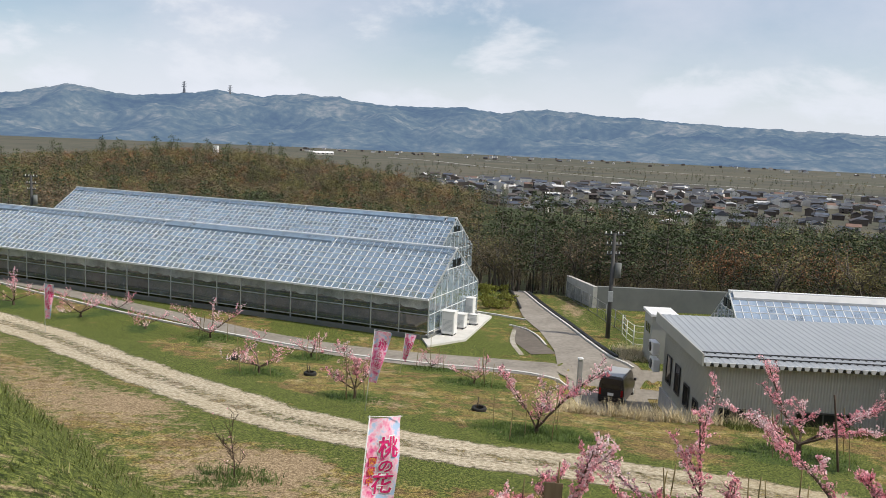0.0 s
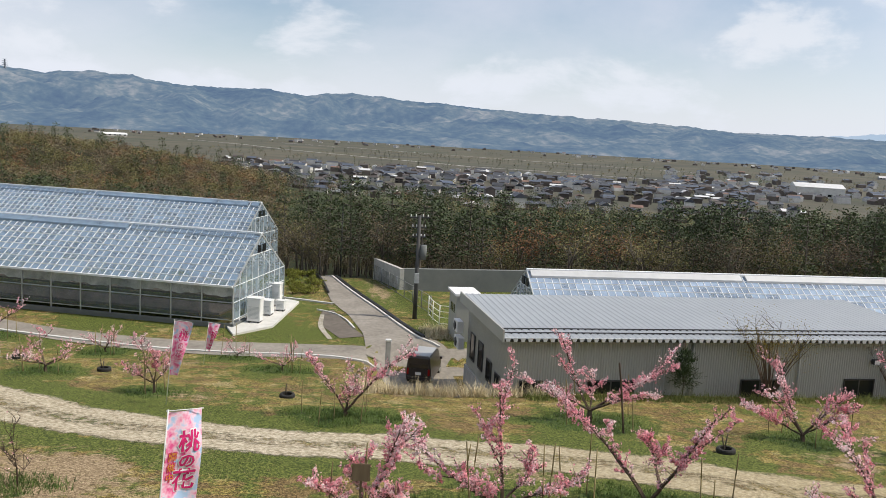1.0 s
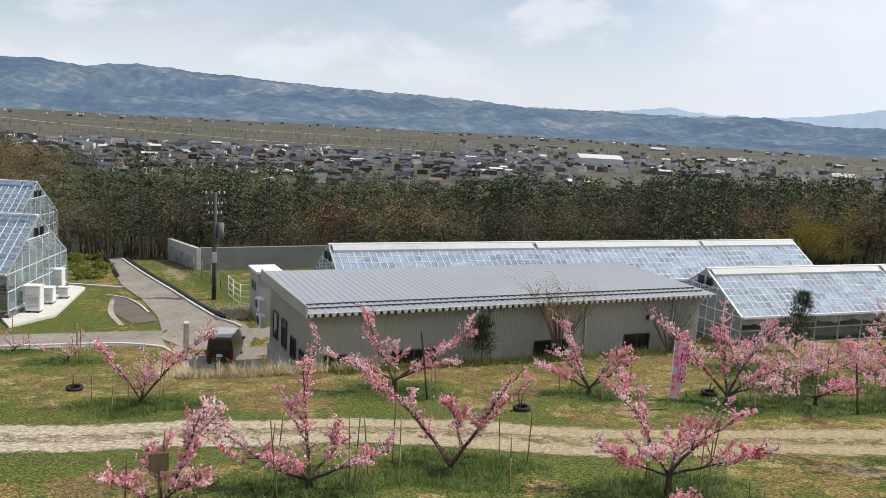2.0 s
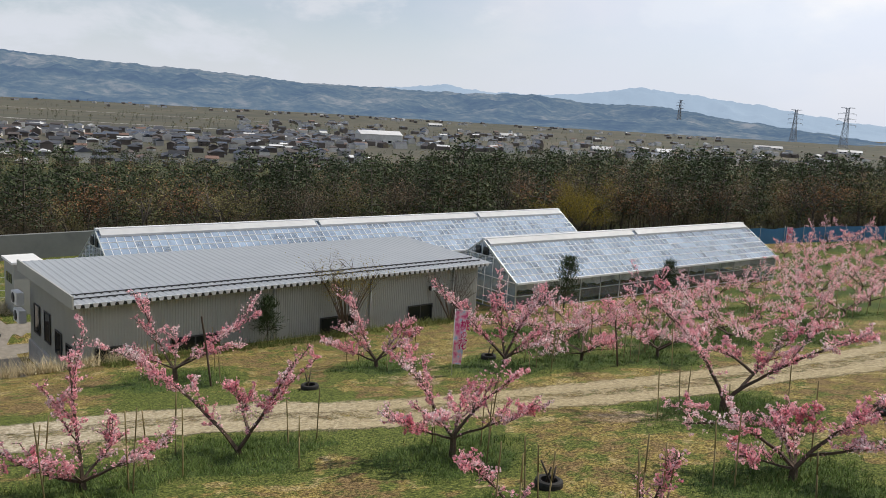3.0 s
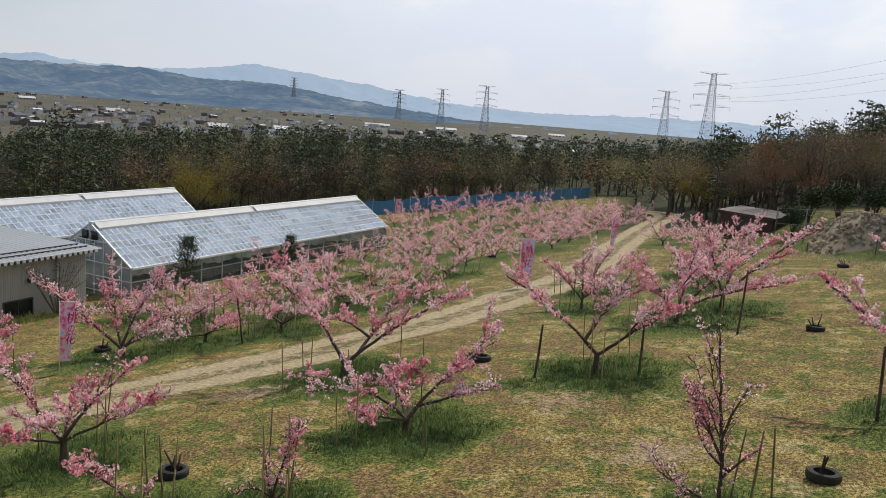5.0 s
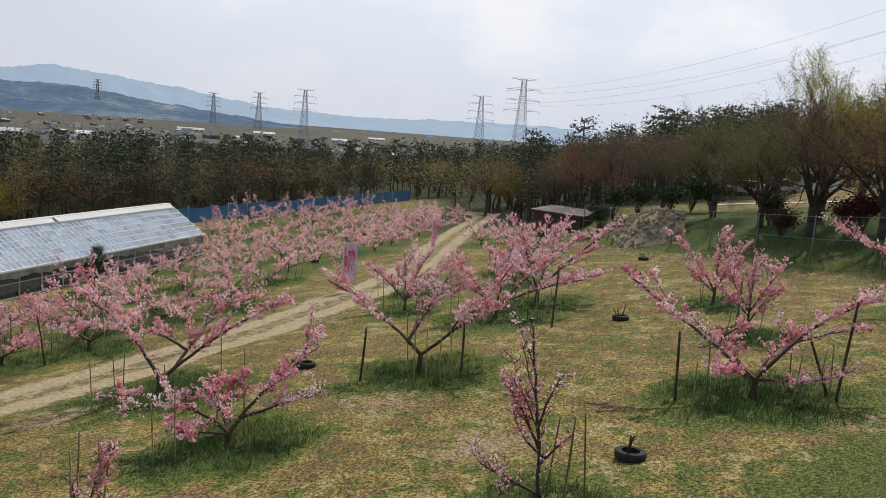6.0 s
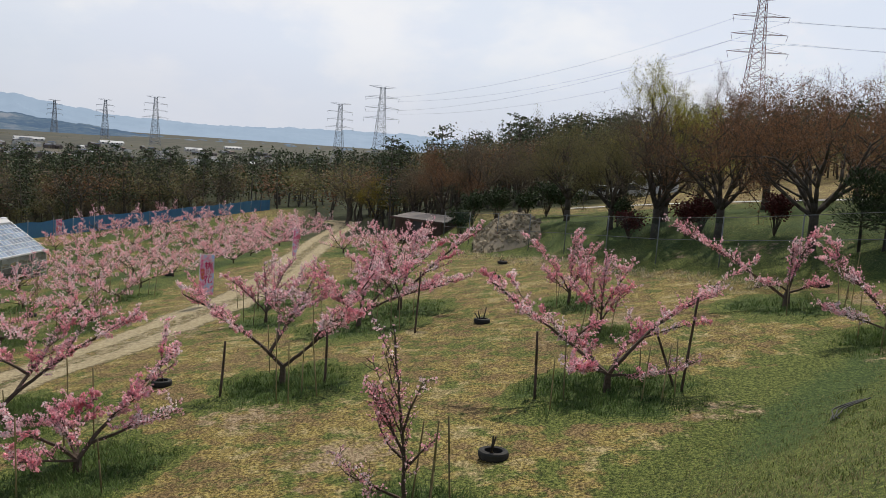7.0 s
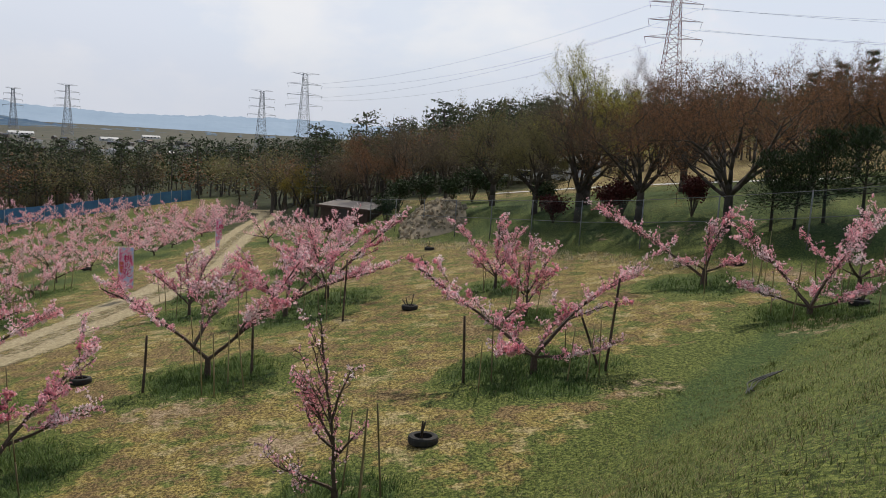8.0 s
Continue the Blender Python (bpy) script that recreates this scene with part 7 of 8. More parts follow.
# ---- orchard clutter ----
def tyre_mesh():
    bm = bmesh.new()
    prof = [(0.19, 0.02), (0.24, 0.0), (0.3, 0.02), (0.315, 0.06), (0.315, 0.14), (0.3, 0.18), (0.24, 0.2), (0.19, 0.18), (0.2, 0.1)]
    n = 28
    rings = []
    for i in range(n):
        a = 2 * math.pi * i / n
        bump_r = 1.0 + (0.012 if i % 2 else 0.0)
        rings.append([bm.verts.new((r * math.cos(a) * (bump_r if r > 0.3 else 1), r * math.sin(a) * (bump_r if r > 0.3 else 1), z)) for r, z in prof])
    for i in range(n):
        a, b = rings[i], rings[(i + 1) % n]
        for k in range(len(prof)):
            j = (k + 1) % len(prof)
            bm.faces.new((a[k], b[k], b[j], a[j]))
    me = bpy.data.meshes.new("casing")
    bm.to_mesh(me)
    bm.free()
    me.materials.append(M["rubber"])
    return me


TYRE = tyre_mesh()
crng = random.Random(31)
for x, y in ((1.54, 29.1), (-5.4, 34.6), (13.5, 20.6), (11.72, 9.66), (21.8, 7.4), (27.66, -1.25), (14.49, -1.03), (44.8, -2.9), (38.9, -2.2), (20.8, 20.3), (-9.3, 37.6), (37.6, 19.0), (27.1, 20.1), (21.3, -12.95), (30.0, -13.4), (51.8, 17.5)):
    t = thing("tyre", pose(x, y, gz(x, y) - 0.01, crng.uniform(-3, 3), crng.uniform(-3, 3), crng.uniform(0, 360)) @ Matrix.Diagonal((0.86, 0.86, 0.86, 1)), "old black car tyre in the grass holding cut sticks", "tyre", "tyres between the trees")
    part("casing", TYRE, None, t)
    for _ in range(crng.choice((2, 3))):
        a, l = crng.uniform(0, 6.28), crng.uniform(0.36, 0.6)
        p = Vector((0.08 * math.cos(a), 0.08 * math.sin(a), 0.02))
        q = p + Vector((crng.uniform(-0.22, 0.22), crng.uniform(-0.22, 0.22), l))
        part("stick", tubes("stick", [(p, q, 0.028, 0.02)], M["dark_bark"], 6), None, t)

# stakes that prop the limbs
STAKE = tubes("stake", [((0, 0, -0.15), (0, 0, 0.6), 0.016, 0.015), ((0, 0, 0.6), (0, 0, 1.0), 0.015, 0.013)], M["bamboo"], 6)
POST = tubes("post", [((0, 0, -0.15), (0.01, 0, 0.5), 0.035, 0.032), ((0.01, 0, 0.5), (-0.01, 0.01, 1.0), 0.032, 0.026)], M["bark"], 6)
for tx, ty, th, tw, tk, turn in TREES:
    d0 = math.hypot(tx, ty)
    if d0 > 46 or tk == 0:
        continue
    for k in range(4 if tk == 3 else crng.choice((4, 5, 6))):
        a, r = crng.uniform(0, 6.28), tw * crng.uniform(0.2, 0.46)
        x, y = tx + r * math.cos(a), ty + r * math.sin(a)
        o = new("stake", STAKE)
        s = crng.uniform(1.0, 1.7) * (0.45 if tk == 3 else 1)
        o.matrix_world = pose(x, y, gz(x, y), crng.uniform(-6, 6), crng.uniform(-6, 6), crng.uniform(0, 360)) @ Matrix.Diagonal((1, 1, s, 1))
        tagged(o, "thin bamboo stake propping a peach limb", "stake", "stakes in the orchard")
for x, y, h, rx, ry in ((17.85, -5.2, 2.1, 3, -4), (18.13, -2.1, 1.5, -2, 1), (18.3, -5.15, 1.35, -22, 0), (11.63, 23.3, 2.3, 0, -8), (26.74, 0.93, 2.0, 2, 0), (22.8, 16.2, 1.7, 0, -12), (20.7, 2.9, 1.3, 0, 2), (20.2, 5.4, 1.4, 3, 3)):
    o = new("prop_post", POST)
    o.matrix_world = pose(x, y, gz(x, y), rx, ry, 0) @ Matrix.Diagonal((1, 1, h, 1))
    tagged(o, "rough dark wooden prop post beside a peach tree", "post", "prop posts in the orchard")

hose = thing("hose", pose(14.6, -7.3, gz(14.6, -7.3)), "loose black hose lying on the bank", "hose")
for k in range(3):
    pts = []
    for i in range(24):
        t = i / 23
        x, y = -0.9 + 1.9 * t, 0.25 * math.sin(t * 3.0) + 0.06 * k + 0.03 * math.sin(t * 12 + k)
        wx, wy = 14.6 + 0.75 * x + 0.6 * y, -7.3 - 0.65 * x + 0.7 * y
        pts.append(Vector((wx - 14.6, wy + 7.3, gz(wx, wy) - hose.matrix_world.translation.z + 0.06 + 0.03 * math.sin(t * 3.14) * k)))
    ring = [p + Vector((0.009 * math.cos(a), 0.009 * math.cos(a), 0.014 * math.sin(a))) for p in pts for a in (0, 1.05, 2.1, 3.14, 4.19, 5.24)]
    part("tube", mesh_from("tube", ring, [(i * 6 + j, i * 6 + (j + 1) % 6, i * 6 + 6 + (j + 1) % 6, i * 6 + 6 + j) for i in range(len(pts) - 1) for j in range(6)], M["black_plastic"], True), None, hose)

# reeds by the yard
rr = random.Random(8)
reeds = []
for _ in range(900):
    x = rr.uniform(4.0, 12.5)
    y = 30.6 + rr.uniform(-1.0, 0.8) + (0.3 if x < 7 else 0)
    reeds.append((x, y, rr.uniform(0.25, 0.75)))
for _ in range(260):
    reeds.append((rr.uniform(9.6, 11.6), rr.uniform(42.8, 45.5), rr.uniform(0.2, 0.5)))
for _ in range(500):
    x = rr.uniform(30, 60)
    q = (-26.7 + 0.473 * x) / 0.88
    reeds.append((x, q + rr.uniform(0.5, 3.0), rr.uniform(0.12, 0.3)))
tagged(new("dry_reeds", tuft_mesh("dry_reeds", reeds, M["reed"], 7)), "pale dry reeds standing along the yard edge", "reeds", kind="stuff")


def hut():
    x, y = at(88.3, 66)
    g = thing("hut", pose(x, y, gz(x, y), 0, 0, -122), "low dark brown hut with a weathered sheet-metal roof", "hut")
    W, D = 4.4, 2.4
    part("body", boxes((-W / 2, -D / 2, -0.6, W / 2, D / 2, 1.3)), M["rust_brown"], g)
    for i in range(12):
        part("board", boxes((-W / 2 + i * W / 12 + 0.01, -D / 2 - 0.03, -0.5, -W / 2 + (i + 1) * W / 12 - 0.01, -D / 2 - 0.003, 1.3)), M["rust_brown"], g)
    for i in range(7):
        part("board", boxes((W / 2 + 0.003, -D / 2 + i * D / 7 + 0.01, -0.5, W / 2 + 0.03, -D / 2 + (i + 1) * D / 7 - 0.01, 1.3)), M["rust_brown"], g)
    bm = bmesh.new()
    n = 22
    for lift in (0.0, -0.04):
        rows = []
        for y_, z_ in ((-D / 2 - 0.35, 1.36), (D / 2 + 0.25, 1.66)):
            rows.append([bm.verts.new((-W / 2 - 0.25 + (W + 0.5) * k / n, y_, z_ + lift + (0.025 if k % 2 else 0))) for k in range(n + 1)])
        for k in range(n):
            bm.faces.new((rows[0][k], rows[0][k + 1], rows[1][k + 1], rows[1][k]))
    part("roof", bm, M["hut_roof"], g, "weathered grey sheet-metal roof")
    part("fascia", boxes((-W / 2 - 0.27, -D / 2 - 0.38, 1.22, W / 2 + 0.27, -D / 2 - 0.352, 1.4)), M["rust_brown"], g)
    part("door", boxes((-0.45, -D / 2 - 0.06, -0.1, 0.35, -D / 2 - 0.032, 1.2)), M["dark_steel"], g, "dark plank door")


hut()


def stone_pile():
    x0, y0 = at(93.8, 54)
    g = thing("stone_pile", pose(x0, y0, gz(x0, y0)), "steep heap of brown rubble at the foot of the bank", "stones")
    rng = random.Random(4)
    shapes = []
    for k in range(6):
        bm = bmesh.new()
        bmesh.ops.create_icosphere(bm, subdivisions=1, radius=1.0)
        for v in bm.verts:
            v.co *= rng.uniform(0.75, 1.2)
            v.co.z *= 0.7
        me = bpy.data.meshes.new("stone")
        bm.to_mesh(me)
        bm.free()
        me.materials.append(M["stone"])
        shapes.append(me)
    for i in range(420):
        u, v = rng.uniform(-1, 1), rng.uniform(-1, 1)
        hgt = max(0.0, 1 - u * u - 0.6 * v * v)
        if hgt <= 0:
            continue
        x, y = u * 2.6 + 1.2 * hgt, v * 2.1
        o = part("stone", shapes[i % 6], None, g)
        s = rng.uniform(0.06, 0.2) * rng.uniform(0.7, 1.2)
        z = gz(x0 + x, y0 + y) - g.matrix_world.translation.z
        o.matrix_local = pose(x, y, z + hgt * 1.5 * rng.uniform(0.95, 1.04), rng.uniform(0, 360), rng.uniform(0, 360), 0) @ Matrix.Diagonal((s, s, s, 1))
    core = []
    for i in range(13):
        for j in range(13):
            u, v = i / 6 - 1, j / 6 - 1
            hgt = max(0, 1 - u * u - 0.6 * v * v)
            x, y = u * 2.6 + 1.2 * hgt, v * 2.1
            core.append((x, y, gz(x0 + x, y0 + y) - g.matrix_world.translation.z - 0.05 + hgt * 1.47 + rng.uniform(-0.05, 0.05)))
    part("core", mesh_from("core", core, [(i * 13 + j, (i + 1) * 13 + j, (i + 1) * 13 + j + 1, i * 13 + j + 1) for i in range(12) for j in range(12)], M["stone"], True), None, g)


stone_pile()

# car park and building up the hill
def hill_building():
    x, y = at(103.4, 92)
    g = thing("site_building", pose(x, y, gz(x, y), 0, 0, -103), "low white site building with a flat roof on the hill", "building")
    part("body", boxes((-2.4, -1.5, -0.5, 2.4, 1.5, 2.0)), M["white_paint"], g)
    part("roof", boxes((-0.4, -1.7, 2.003, 2.7, 1.7, 2.5)), M["white_paint"], g, "white flat roof")
    part("low_roof", boxes((-2.5, -1.6, 2.003, -0.41, 1.6, 2.15)), M["galvanised"], g)
    for k in range(3):
        part("window", boxes((-2.1 + k * 1.5, -1.53, 0.8, -1.0 + k * 1.5, -1.5, 1.6)), M["dark_window"], g)


hill_building()


def far_car(az, d, mat, turn, label):
    x, y = at(az, d)
    g = thing("car", pose(x, y, gz(x, y), 0, 0, turn), label, "car", "cars on the hill")
    bm = boxes((-2.0, -0.8, 0.3, 2.0, 0.8, 0.85), bevel=0.12)
    part("body", bm, mat, g)
    part("cabin", lofted([[(-1.3, -0.72, 0.84), (-1.3, 0.72, 0.84), (-1.0, 0.6, 1.42), (-1.0, -0.6, 1.42)], [(1.2, -0.72, 0.84), (1.2, 0.72, 0.84), (0.7, 0.6, 1.42), (0.7, -0.6, 1.42)]], M["dark_window"], "cabin"), None, g, "dark glazed cabin")
    part("roof", boxes((-1.0, -0.6, 1.42, 0.7, 0.6, 1.47)), mat, g)
    for sx in (-1.25, 1.25):
        for sy in (-0.72, 0.72):
            part("wheel", tubes("wheel", [((sx, sy - 0.1, 0.3), (sx, sy + 0.1, 0.3), 0.3, 0.3)], M["rubber"], 14), None, g)


far_car(99.6, 88, M["white_paint"], 80, "white parked car among the trees")
far_car(101.6, 86, M["galvanised"], 85, "silver parked car among the trees")
ribbon("hill_path", [at(98, 72), at(104, 69), at(108.5, 66), at(114, 62), at(120, 58)], [0.6] * 5, M["pale_concrete"], 0.05, "pale concrete footpath along the hillside", "path")

# ---- the plain: village, sheds, pylons ----
ROOFS = [tinted("roof_slate", [(0.3, (0.035, 0.04, 0.05)), (0.7, (0.08, 0.085, 0.1))], 0.4, rough=0.6, random_tint=0.5),
         tinted("roof_brown", [(0.3, (0.06, 0.05, 0.048)), (0.7, (0.11, 0.095, 0.09))], 0.4, rough=0.7, random_tint=0.5),
         tinted("roof_blue", [(0.3, (0.06, 0.075, 0.105)), (0.7, (0.1, 0.12, 0.16))], 0.4, rough=0.6, random_tint=0.4),
         tinted("roof_pale", [(0.3, (0.5, 0.5, 0.5)), (0.7, (0.72, 0.72, 0.72))], 0.4, rough=0.5, random_tint=0.2),
         tinted("roof_red", [(0.3, (0.13, 0.08, 0.06)), (0.7, (0.22, 0.14, 0.11))], 0.4, rough=0.7, random_tint=0.3)]
WALLS = [tinted("house_wall", [(0.3, (0.45, 0.43, 0.4)), (0.7, (0.7, 0.68, 0.64))], 0.5, rough=0.9, random_tint=0.4),
         tinted("house_wall_dark", [(0.3, (0.09, 0.075, 0.065)), (0.7, (0.18, 0.15, 0.13))], 0.5, rough=0.9, random_tint=0.4)]


def house(w, d, h, rise, hip, roof, wall, floors, label):
    g = thing("house", Matrix.Identity(4), label, "house", "houses of the village")
    part("wall", boxes((-w / 2, -d / 2, -1.5, w / 2, d / 2, h)), wall, g)
    o, k = 0.6, (d / 2 if hip else 0)
    v = [(-w / 2 - o, -d / 2 - o, h), (w / 2 + o, -d / 2 - o, h), (w / 2 + o, d / 2 + o, h), (-w / 2 - o, d / 2 + o, h), (-w / 2 - o + k, 0, h + rise), (w / 2 + o - k, 0, h + rise)]
    v += [(x, y, z - 0.25) for x, y, z in v[:4]]
    part("roof", mesh_from("roof", v, [(0, 1, 5, 4), (2, 3, 4, 5), (1, 2, 5), (3, 0, 4), (6, 7, 1, 0), (7, 8, 2, 1), (8, 9, 3, 2), (9, 6, 0, 3), (9, 8, 7, 6)]), roof, g)
    for f in range(floors):
        for x in ((-0.28, 0.24) if w > 7 else (0.0,)):
            part("window", boxes((x * w - 0.9, -d / 2 - 0.05, 0.8 + f * 2.7, x * w + 0.9, -d / 2 + 0.02, 2.0 + f * 2.7)), M["dark_window"], g)
    if floors == 2:
        part("lean_to_roof", boxes((-w / 2 - 0.7, -d / 2 - 1.3, 2.6, w / 2 + 0.3, -d / 2 - 0.003, 2.78)), roof, g)
    return g


vrng = random.Random(77)
house_protos = []
for roof, wall, w, d, floors, rise, hip, label in ((0, 0, 10, 7.5, 2, 2.4, False, "two-storey house with a dark slate gable roof"), (0, 1, 11, 8, 2, 2.2, True, "dark two-storey house with a hipped grey roof"),
                                             (1, 0, 9, 7, 2, 2.0, True, "two-storey house with a brown tiled roof"), (2, 0, 9, 7, 2, 2.2, False, "house with a blue-grey roof and pale walls"),
                                             (0, 1, 13, 7, 1, 2.2, False, "long low house with a dark roof"), (3, 1, 14, 9, 1, 1.4, False, "shed with a bright pale metal roof"), (4, 0, 9, 7, 1, 2.0, False, "low house with a red tiled roof"), (1, 1, 8, 6.5, 2, 1.8, False, "narrow brown house with a gable roof")):
    house_protos.append((w, d, 2.7 * floors + 0.3, rise, hip, ROOFS[roof], WALLS[wall], floors, label))
made = {}
placed = []
for _ in range(9000):
    if len(placed) >= 285:
        break
    az, d = vrng.uniform(-3.5, 36), 355 + 280 * vrng.random() ** 1.1
    if d > 560 + 130 * math.sin(radians((az + 2) * 5)):
        continue
    x, y = at(az, d)
    if any((x - a) ** 2 + (y - b) ** 2 < 11 ** 2 for a, b in placed):
        continue
    placed.append((x, y))
    i = vrng.choice((0, 0, 1, 1, 2, 2, 3, 3, 4, 4, 5, 6, 7, 7, 0, 1))
    m = pose(x, y, gz(x, y), 0, 0, vrng.choice((-20, 70, -10, 80, 160, -100)) + vrng.uniform(-8, 8)) @ Matrix.Diagonal((0.8, 0.8, vrng.uniform(0.62, 0.85), 1))
    if i not in made:
        made[i] = house(*house_protos[i])
        made[i].matrix_world = m
    else:
        copy_thing(made[i], m)


def far_houses():
    """The small houses further out on the plain: walls and gable roofs in one object."""
    rng = random.Random(91)
    verts, faces, mats = [], [], []
    for _ in range(1000):
        if rng.random() < 0.3:
            az, d = rng.uniform(-2, 36), 600 + 160 * rng.random() ** 1.4
        elif rng.random() < 0.25:
            az, d = rng.uniform(-10, 60), 1700 + 420 * rng.random()
        else:
            az, d = 28 + 54 * rng.random() ** 1.3, 640 + 700 * rng.random() ** 1.5
        x, y = at(az, d)
        a = radians(rng.choice((-20, 70, -10, 80)) + rng.uniform(-8, 8))
        w, dp, h, rise = rng.uniform(2.8, 5.2), rng.uniform(2.2, 3.6), rng.uniform(2.2, 4.0), rng.uniform(0.8, 1.6)
        c, s, z, n = math.cos(a), math.sin(a), gz(x, y), len(verts)
        pts = [(-w, -dp, 0), (w, -dp, 0), (w, dp, 0), (-w, dp, 0), (-w, -dp, h), (w, -dp, h), (w, dp, h), (-w, dp, h), (-w, 0, h + rise), (w, 0, h + rise)]
        verts += [(x + c * p - s * q, y + s * p + c * q, z + r) for p, q, r in pts]
        faces += [tuple(n + i for i in f) for f in ((0, 1, 5, 4), (1, 2, 6, 9, 5), (2, 3, 7, 6), (3, 0, 4, 8, 7), (4, 5, 9, 8), (6, 7, 8, 9))]
        k = rng.choice((2, 2, 2, 2, 4, 3, 4, 4, 2, 4, 3, 2, 6, 5, 2, 4))
        mats += [rng.choice((0, 1))] * 4 + [k, k]
        mats[-6:-2] = [mats[-6]] * 4
    me = mesh_from("far_houses", verts, faces, WALLS + ROOFS)
    me.polygons.foreach_set("material_index", np.array(mats, np.int32))
    tagged(new("far_houses", me), "small dark-roofed houses scattered over the plain", "houses", kind="stuff")


far_houses()
# hedges and garden trees of the village
spots = [(x, y, r.uniform(2.5, 7), r.choice((0, 1, 0, 2, 3))) for x, y, r in scatter(31, 1300, -4, 82, 345, 1150, 5.0, lambda x, y: all((x - a) ** 2 + (y - b) ** 2 > 60 for a, b in placed), 0.9)]
wood_stuff("village_trees", spots, "garden trees and hedges between the houses", tiny_protos)


def far_shed(az, d, w, dp, h, label):
    x, y = at(az, d)
    g = thing("warehouse", pose(x, y, gz(x, y), 0, 0, -az + 14), label, "building", "sheds on the plain")
    part("wall", boxes((-w / 2, -dp / 2, -1, w / 2, dp / 2, h)), WALLS[0], g)
    part("roof", mesh_from("roof", [(-w / 2 - 0.5, -dp / 2 - 0.5, h), (w / 2 + 0.5, -dp / 2 - 0.5, h), (w / 2 + 0.5, dp / 2 + 0.5, h), (-w / 2 - 0.5, dp / 2 + 0.5, h), (-w / 2 - 0.5, 0, h + 3), (w / 2 + 0.5, 0, h + 3)], [(0, 1, 5, 4), (2, 3, 4, 5), (1, 2, 5), (3, 0, 4), (3, 2, 1, 0)]), ROOFS[3], g, "pale metal roof")
    for k in range(5):
        part("window", boxes((-w / 2 + w * (k + 0.3) / 5, -dp / 2 - 0.1, 1.2, -w / 2 + w * (k + 0.7) / 5, -dp / 2 + 0.02, 3.0)), M["dark_window"], g)


far_shed(37.2, 720, 36, 22, 8, "large hall with a pale metal roof on the plain")
for az, d, w in ((52.3, 800, 22), (56.4, 860, 18), (46.0, 1100, 26), (62.8, 1350, 50), (67.5, 1420, 44), (41.0, 1500, 30), (72.5, 1300, 30), (75.0, 1650, 40), (-8.5, 1500, 50)):
    far_shed(az, d, w * 0.8, 12, 3, "long low farm building with a pale roof")
# hedgerows and woods lines on the plain
spots = []
prng = random.Random(55)
for az0, az1, d in ((6, 14, 1300), (12, 26, 1500), (20, 33, 1250), (30, 46, 1150), (33, 60, 1500), (44, 78, 1250), (36, 80, 900), (40, 84, 1050), (-12, 4, 1600), (55, 85, 1700), (3, 20, 1900), (22, 50, 1950), (8, 17, 1180), (-14, 30, 2050), (-14, 20, 2150), (10, 40, 2100)):
    for _ in range(60):
        az = prng.uniform(az0, az1)
        x, y = at(az, d + prng.uniform(-14, 14))
        spots.append((x, y, prng.uniform(2, 5.5), prng.choice((2, 3, 4, 0, 0))))
wood_stuff("hedgerows", spots, "lines of trees and hedges across the fields", tiny_protos)
for a0, d0, a1, d1 in ((-4, 1500, 14, 900), (14, 900, 36, 860), (2, 1600, 30, 1180)):
    p0, p1 = np.array(at(a0, d0)), np.array(at(a1, d1))
    ribbon("farm_road", [tuple(p0 + (p1 - p0) * k / 4 + np.array([12 * math.sin(k * 2.0), 0])) for k in range(5)], [2.0] * 5, M["pale_concrete"], 0.3, "pale straight farm road across the fields", "road")
x, y = at(-15.5, 700)
tw = thing("water_tower", pose(x, y, gz(x, y)), "tall white water tower above the woods", "tower")
part("shaft", boxes((-2.2, -2.2, -2, 2.2, 2.2, 18)), M["white_paint"], tw)
part("top", boxes((-1.2, -2.4, 18.003, 2.4, 2.4, 21)), M["white_paint"], tw)


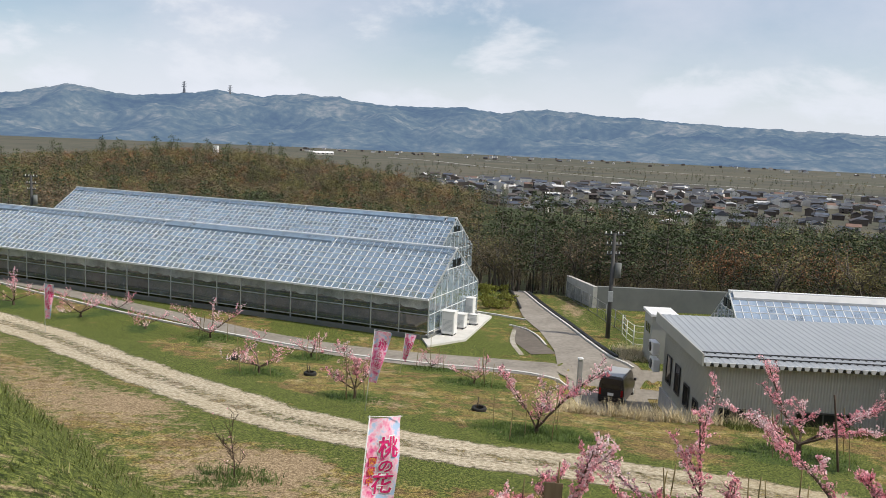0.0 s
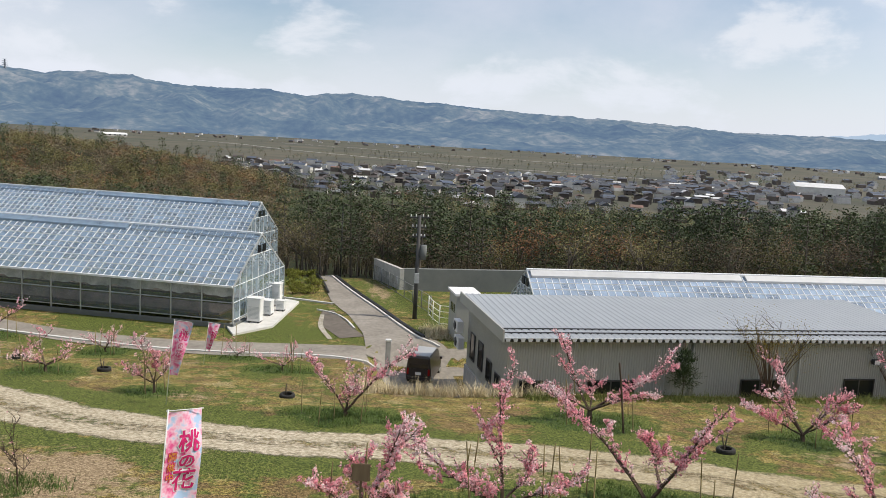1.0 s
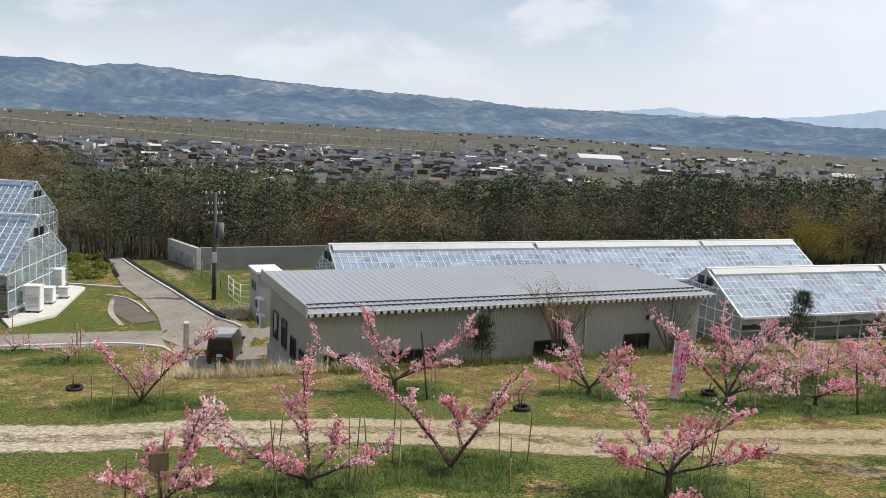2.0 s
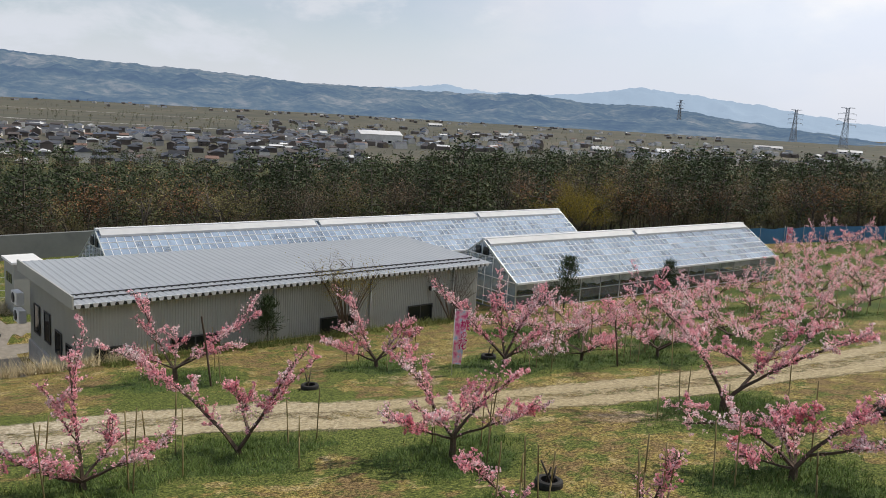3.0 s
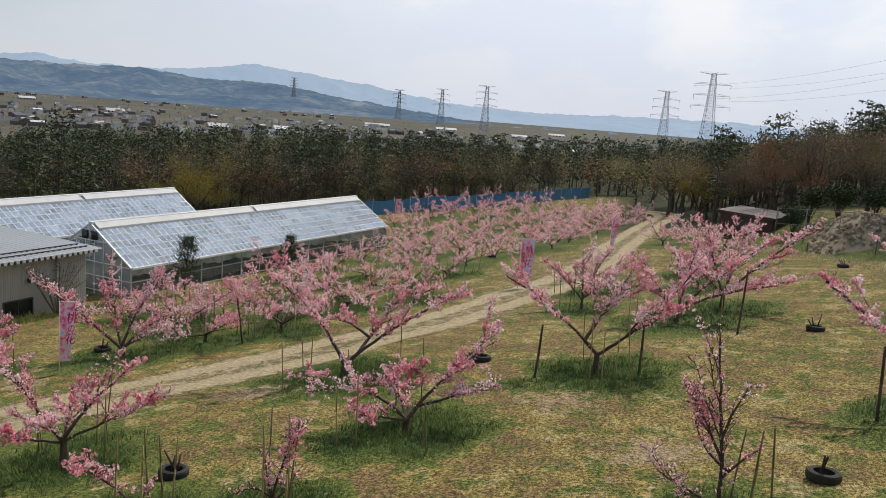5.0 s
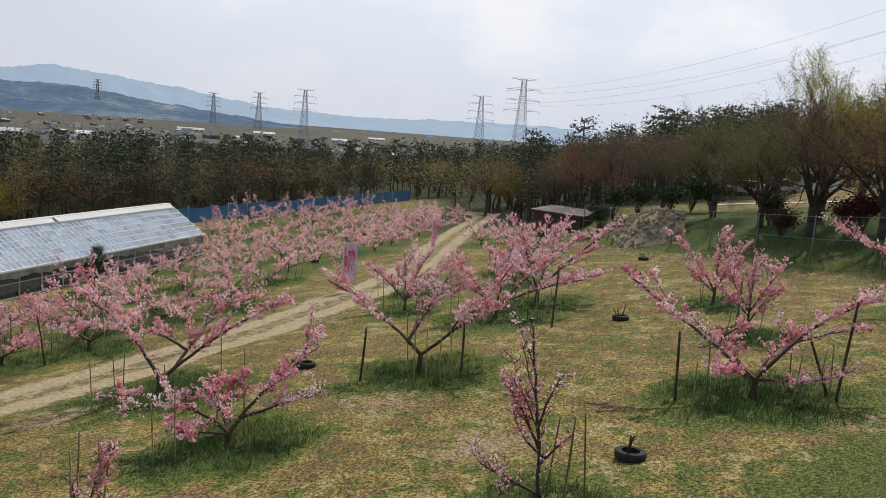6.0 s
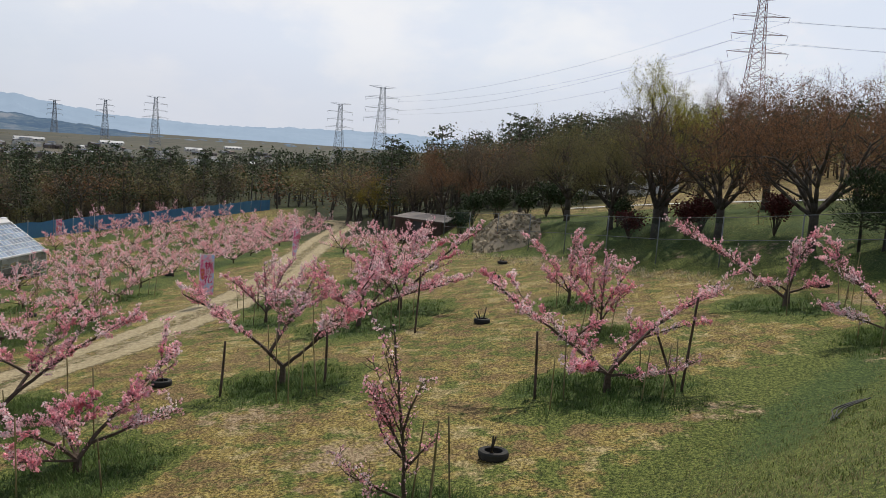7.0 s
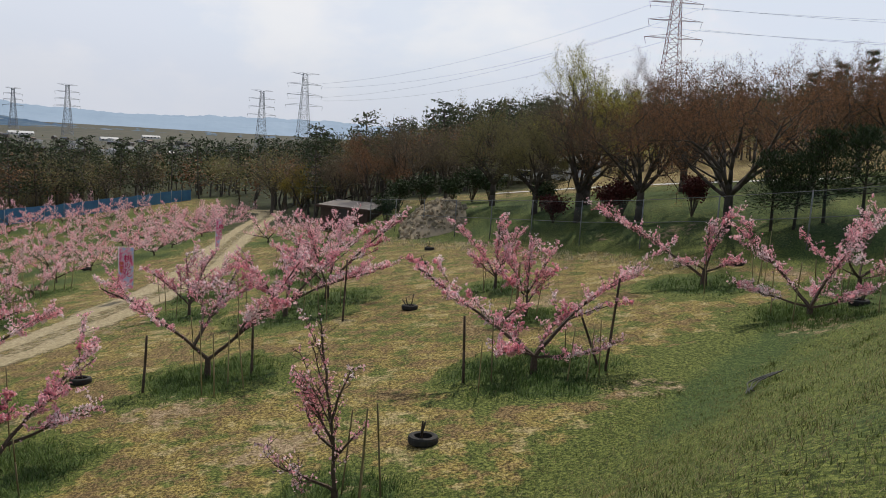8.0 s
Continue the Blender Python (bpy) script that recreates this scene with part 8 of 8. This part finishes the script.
def pylon(az, d, z0, height, arm, turn, label, mat):
    """A lattice tower: four legs that narrow, cross bracing, four arms a side with insulators."""
    x, y = at(az, d)
    g = thing("pylon", pose(x, y, z0, 0, 0, turn), label, "pylon", "power line pylons")
    r = max(0.16, d * 0.00022)
    wid = lambda t: height * (0.068 * (1 - t) ** 1.3 + 0.028)  # noqa: E731
    legs, brace = [], []
    n = 13
    for i in range(n):
        t0, t1 = i / n, (i + 1) / n
        a, b = wid(t0), wid(t1)
        c0 = [Vector((sx * a, sy * a, t0 * height)) for sx, sy in ((-1, -1), (1, -1), (1, 1), (-1, 1))]
        c1 = [Vector((sx * b, sy * b, t1 * height)) for sx, sy in ((-1, -1), (1, -1), (1, 1), (-1, 1))]
        for k in range(4):
            j = (k + 1) % 4
            legs.append((c0[k], c1[k], r, r))
            brace += [(c0[k], c1[j], r * 0.6, r * 0.6), (c0[j], c1[k], r * 0.6, r * 0.6), (c1[k], c1[j], r * 0.6, r * 0.6)]
    for k in range(4):
        way = [legs[k][0]] + [q[1] for q in legs[k::4]]
        ring = [p + Vector((r * math.cos(a), r * math.sin(a), 0)) for p in way for a in (0.5, 2.6, 4.7)]
        part("leg", mesh_from("leg", ring, [(i * 3 + j, i * 3 + (j + 1) % 3, i * 3 + 3 + (j + 1) % 3, i * 3 + 3 + j) for i in range(n) for j in range(3)], mat), None, g)
    part("bracing", tubes("bracing", brace, mat, 3), None, g)
    for t, w in ((0.985, 0.8), (0.86, 1.0), (0.72, 1.0), (0.58, 1.08)):
        z = t * height
        for s in (-1, 1):
            tip = Vector((s * arm * w, 0, z + (0.02 * height if t > 0.95 else 0)))
            k = wid(t)
            part("crossarm", tubes("crossarm", [(Vector((s * k, -k, z)), tip, r * 0.8, r * 0.6), (Vector((s * k, k, z)), tip, r * 0.8, r * 0.6), (Vector((s * k, 0, z + 0.03 * height)), tip, r * 0.7, r * 0.6), (Vector((0, 0, z)), tip, r * 0.5, r * 0.5)], mat, 3), None, g)
            if t < 0.95:
                part("insulator", tubes("insulator", [(tip, tip + Vector((-s * 0.06 * arm, 0, -0.05 * height)), r * 0.7, r * 0.7)], mat, 4), None, g)
    return g


PYL = {}
for key, az, el, d, h, arm, turn in (("a", 64.2, 1.18, 1500, 52, 10, 40), ("b", 67.1, 1.45, 1220, 52, 10, 40), ("c", 70.1, 1.88, 930, 50, 10.5, 45), ("d", 81.95, 2.4, 860, 56, 11.5, 30), ("e", 84.72, 3.72, 640, 56, 11.5, 25), ("f", 108.9, 10.6, 430, 60, 11.5, 20), ("g", 57.15, 1.42, 2100, 46, 8, 40)):
    x, y = at(az, d)
    turn, arm = 14 - az, arm * 1.15
    top = 11 + d * math.tan(radians(el))
    PYL[key] = (az, d, top - h, h, arm, turn)
    pylon(az, d, top - h, h, arm, turn, "red-brown lattice pylon on the hill behind the trees" if key == "f" else "grey steel lattice pylon carrying power lines", M["pylon_red" if key == "f" else "pylon_steel"])
for az, d, el in ((-17.48, 3150, 3.1), (-14.6, 3150, 3.0)):
    pylon(az, d, 11 + d * math.tan(radians(el)) - 45, 45, 8, 0, "small lattice pylon on the far ridge", M["pylon_steel"])


def wires(p, q, sag, label):
    """The cables of both sides between two pylons."""
    g = thing("power_line", pose(0, 0, 0), label, "power line", "power lines")
    ends = []
    for az, d, z0, h, arm, turn in (p, q):
        x, y = at(az, d)
        c, s = math.cos(radians(turn)), math.sin(radians(turn))
        ends.append([[Vector((x + c * k * arm, y + s * k * arm, z0 + t * h)) for k in (-1, 1)] for t in (0.83, 0.66)])
    for lev in range(2):
        for w_ in range(2):
            a, b = ends[0][lev][w_], ends[1][lev][w_]
            pts = [a.lerp(b, i / 24) - Vector((0, 0, sag * 4 * (i / 24) * (1 - i / 24))) for i in range(25)]
            rr_ = 0.045
            side = (b - a).cross(Vector((0, 0, 1))).normalized() * rr_
            up = Vector((0, 0, rr_))
            v = [p + o for p in pts for o in (side, up * 1.2, -side, -up)]
            f = [(i * 4 + k, i * 4 + (k + 1) % 4, i * 4 + 4 + (k + 1) % 4, i * 4 + 4 + k) for i in range(24) for k in range(4)]
            part("cable", mesh_from("cable", v, f, M["wire"]), None, g)


wires(PYL["e"], PYL["f"], 9, "sagging power cables between the pylons over the hill")
OFF = (150.0, 520.0, 29.0, 56, 11.5, 20)
wires(PYL["f"], OFF, 6, "power cables running on past the hill")
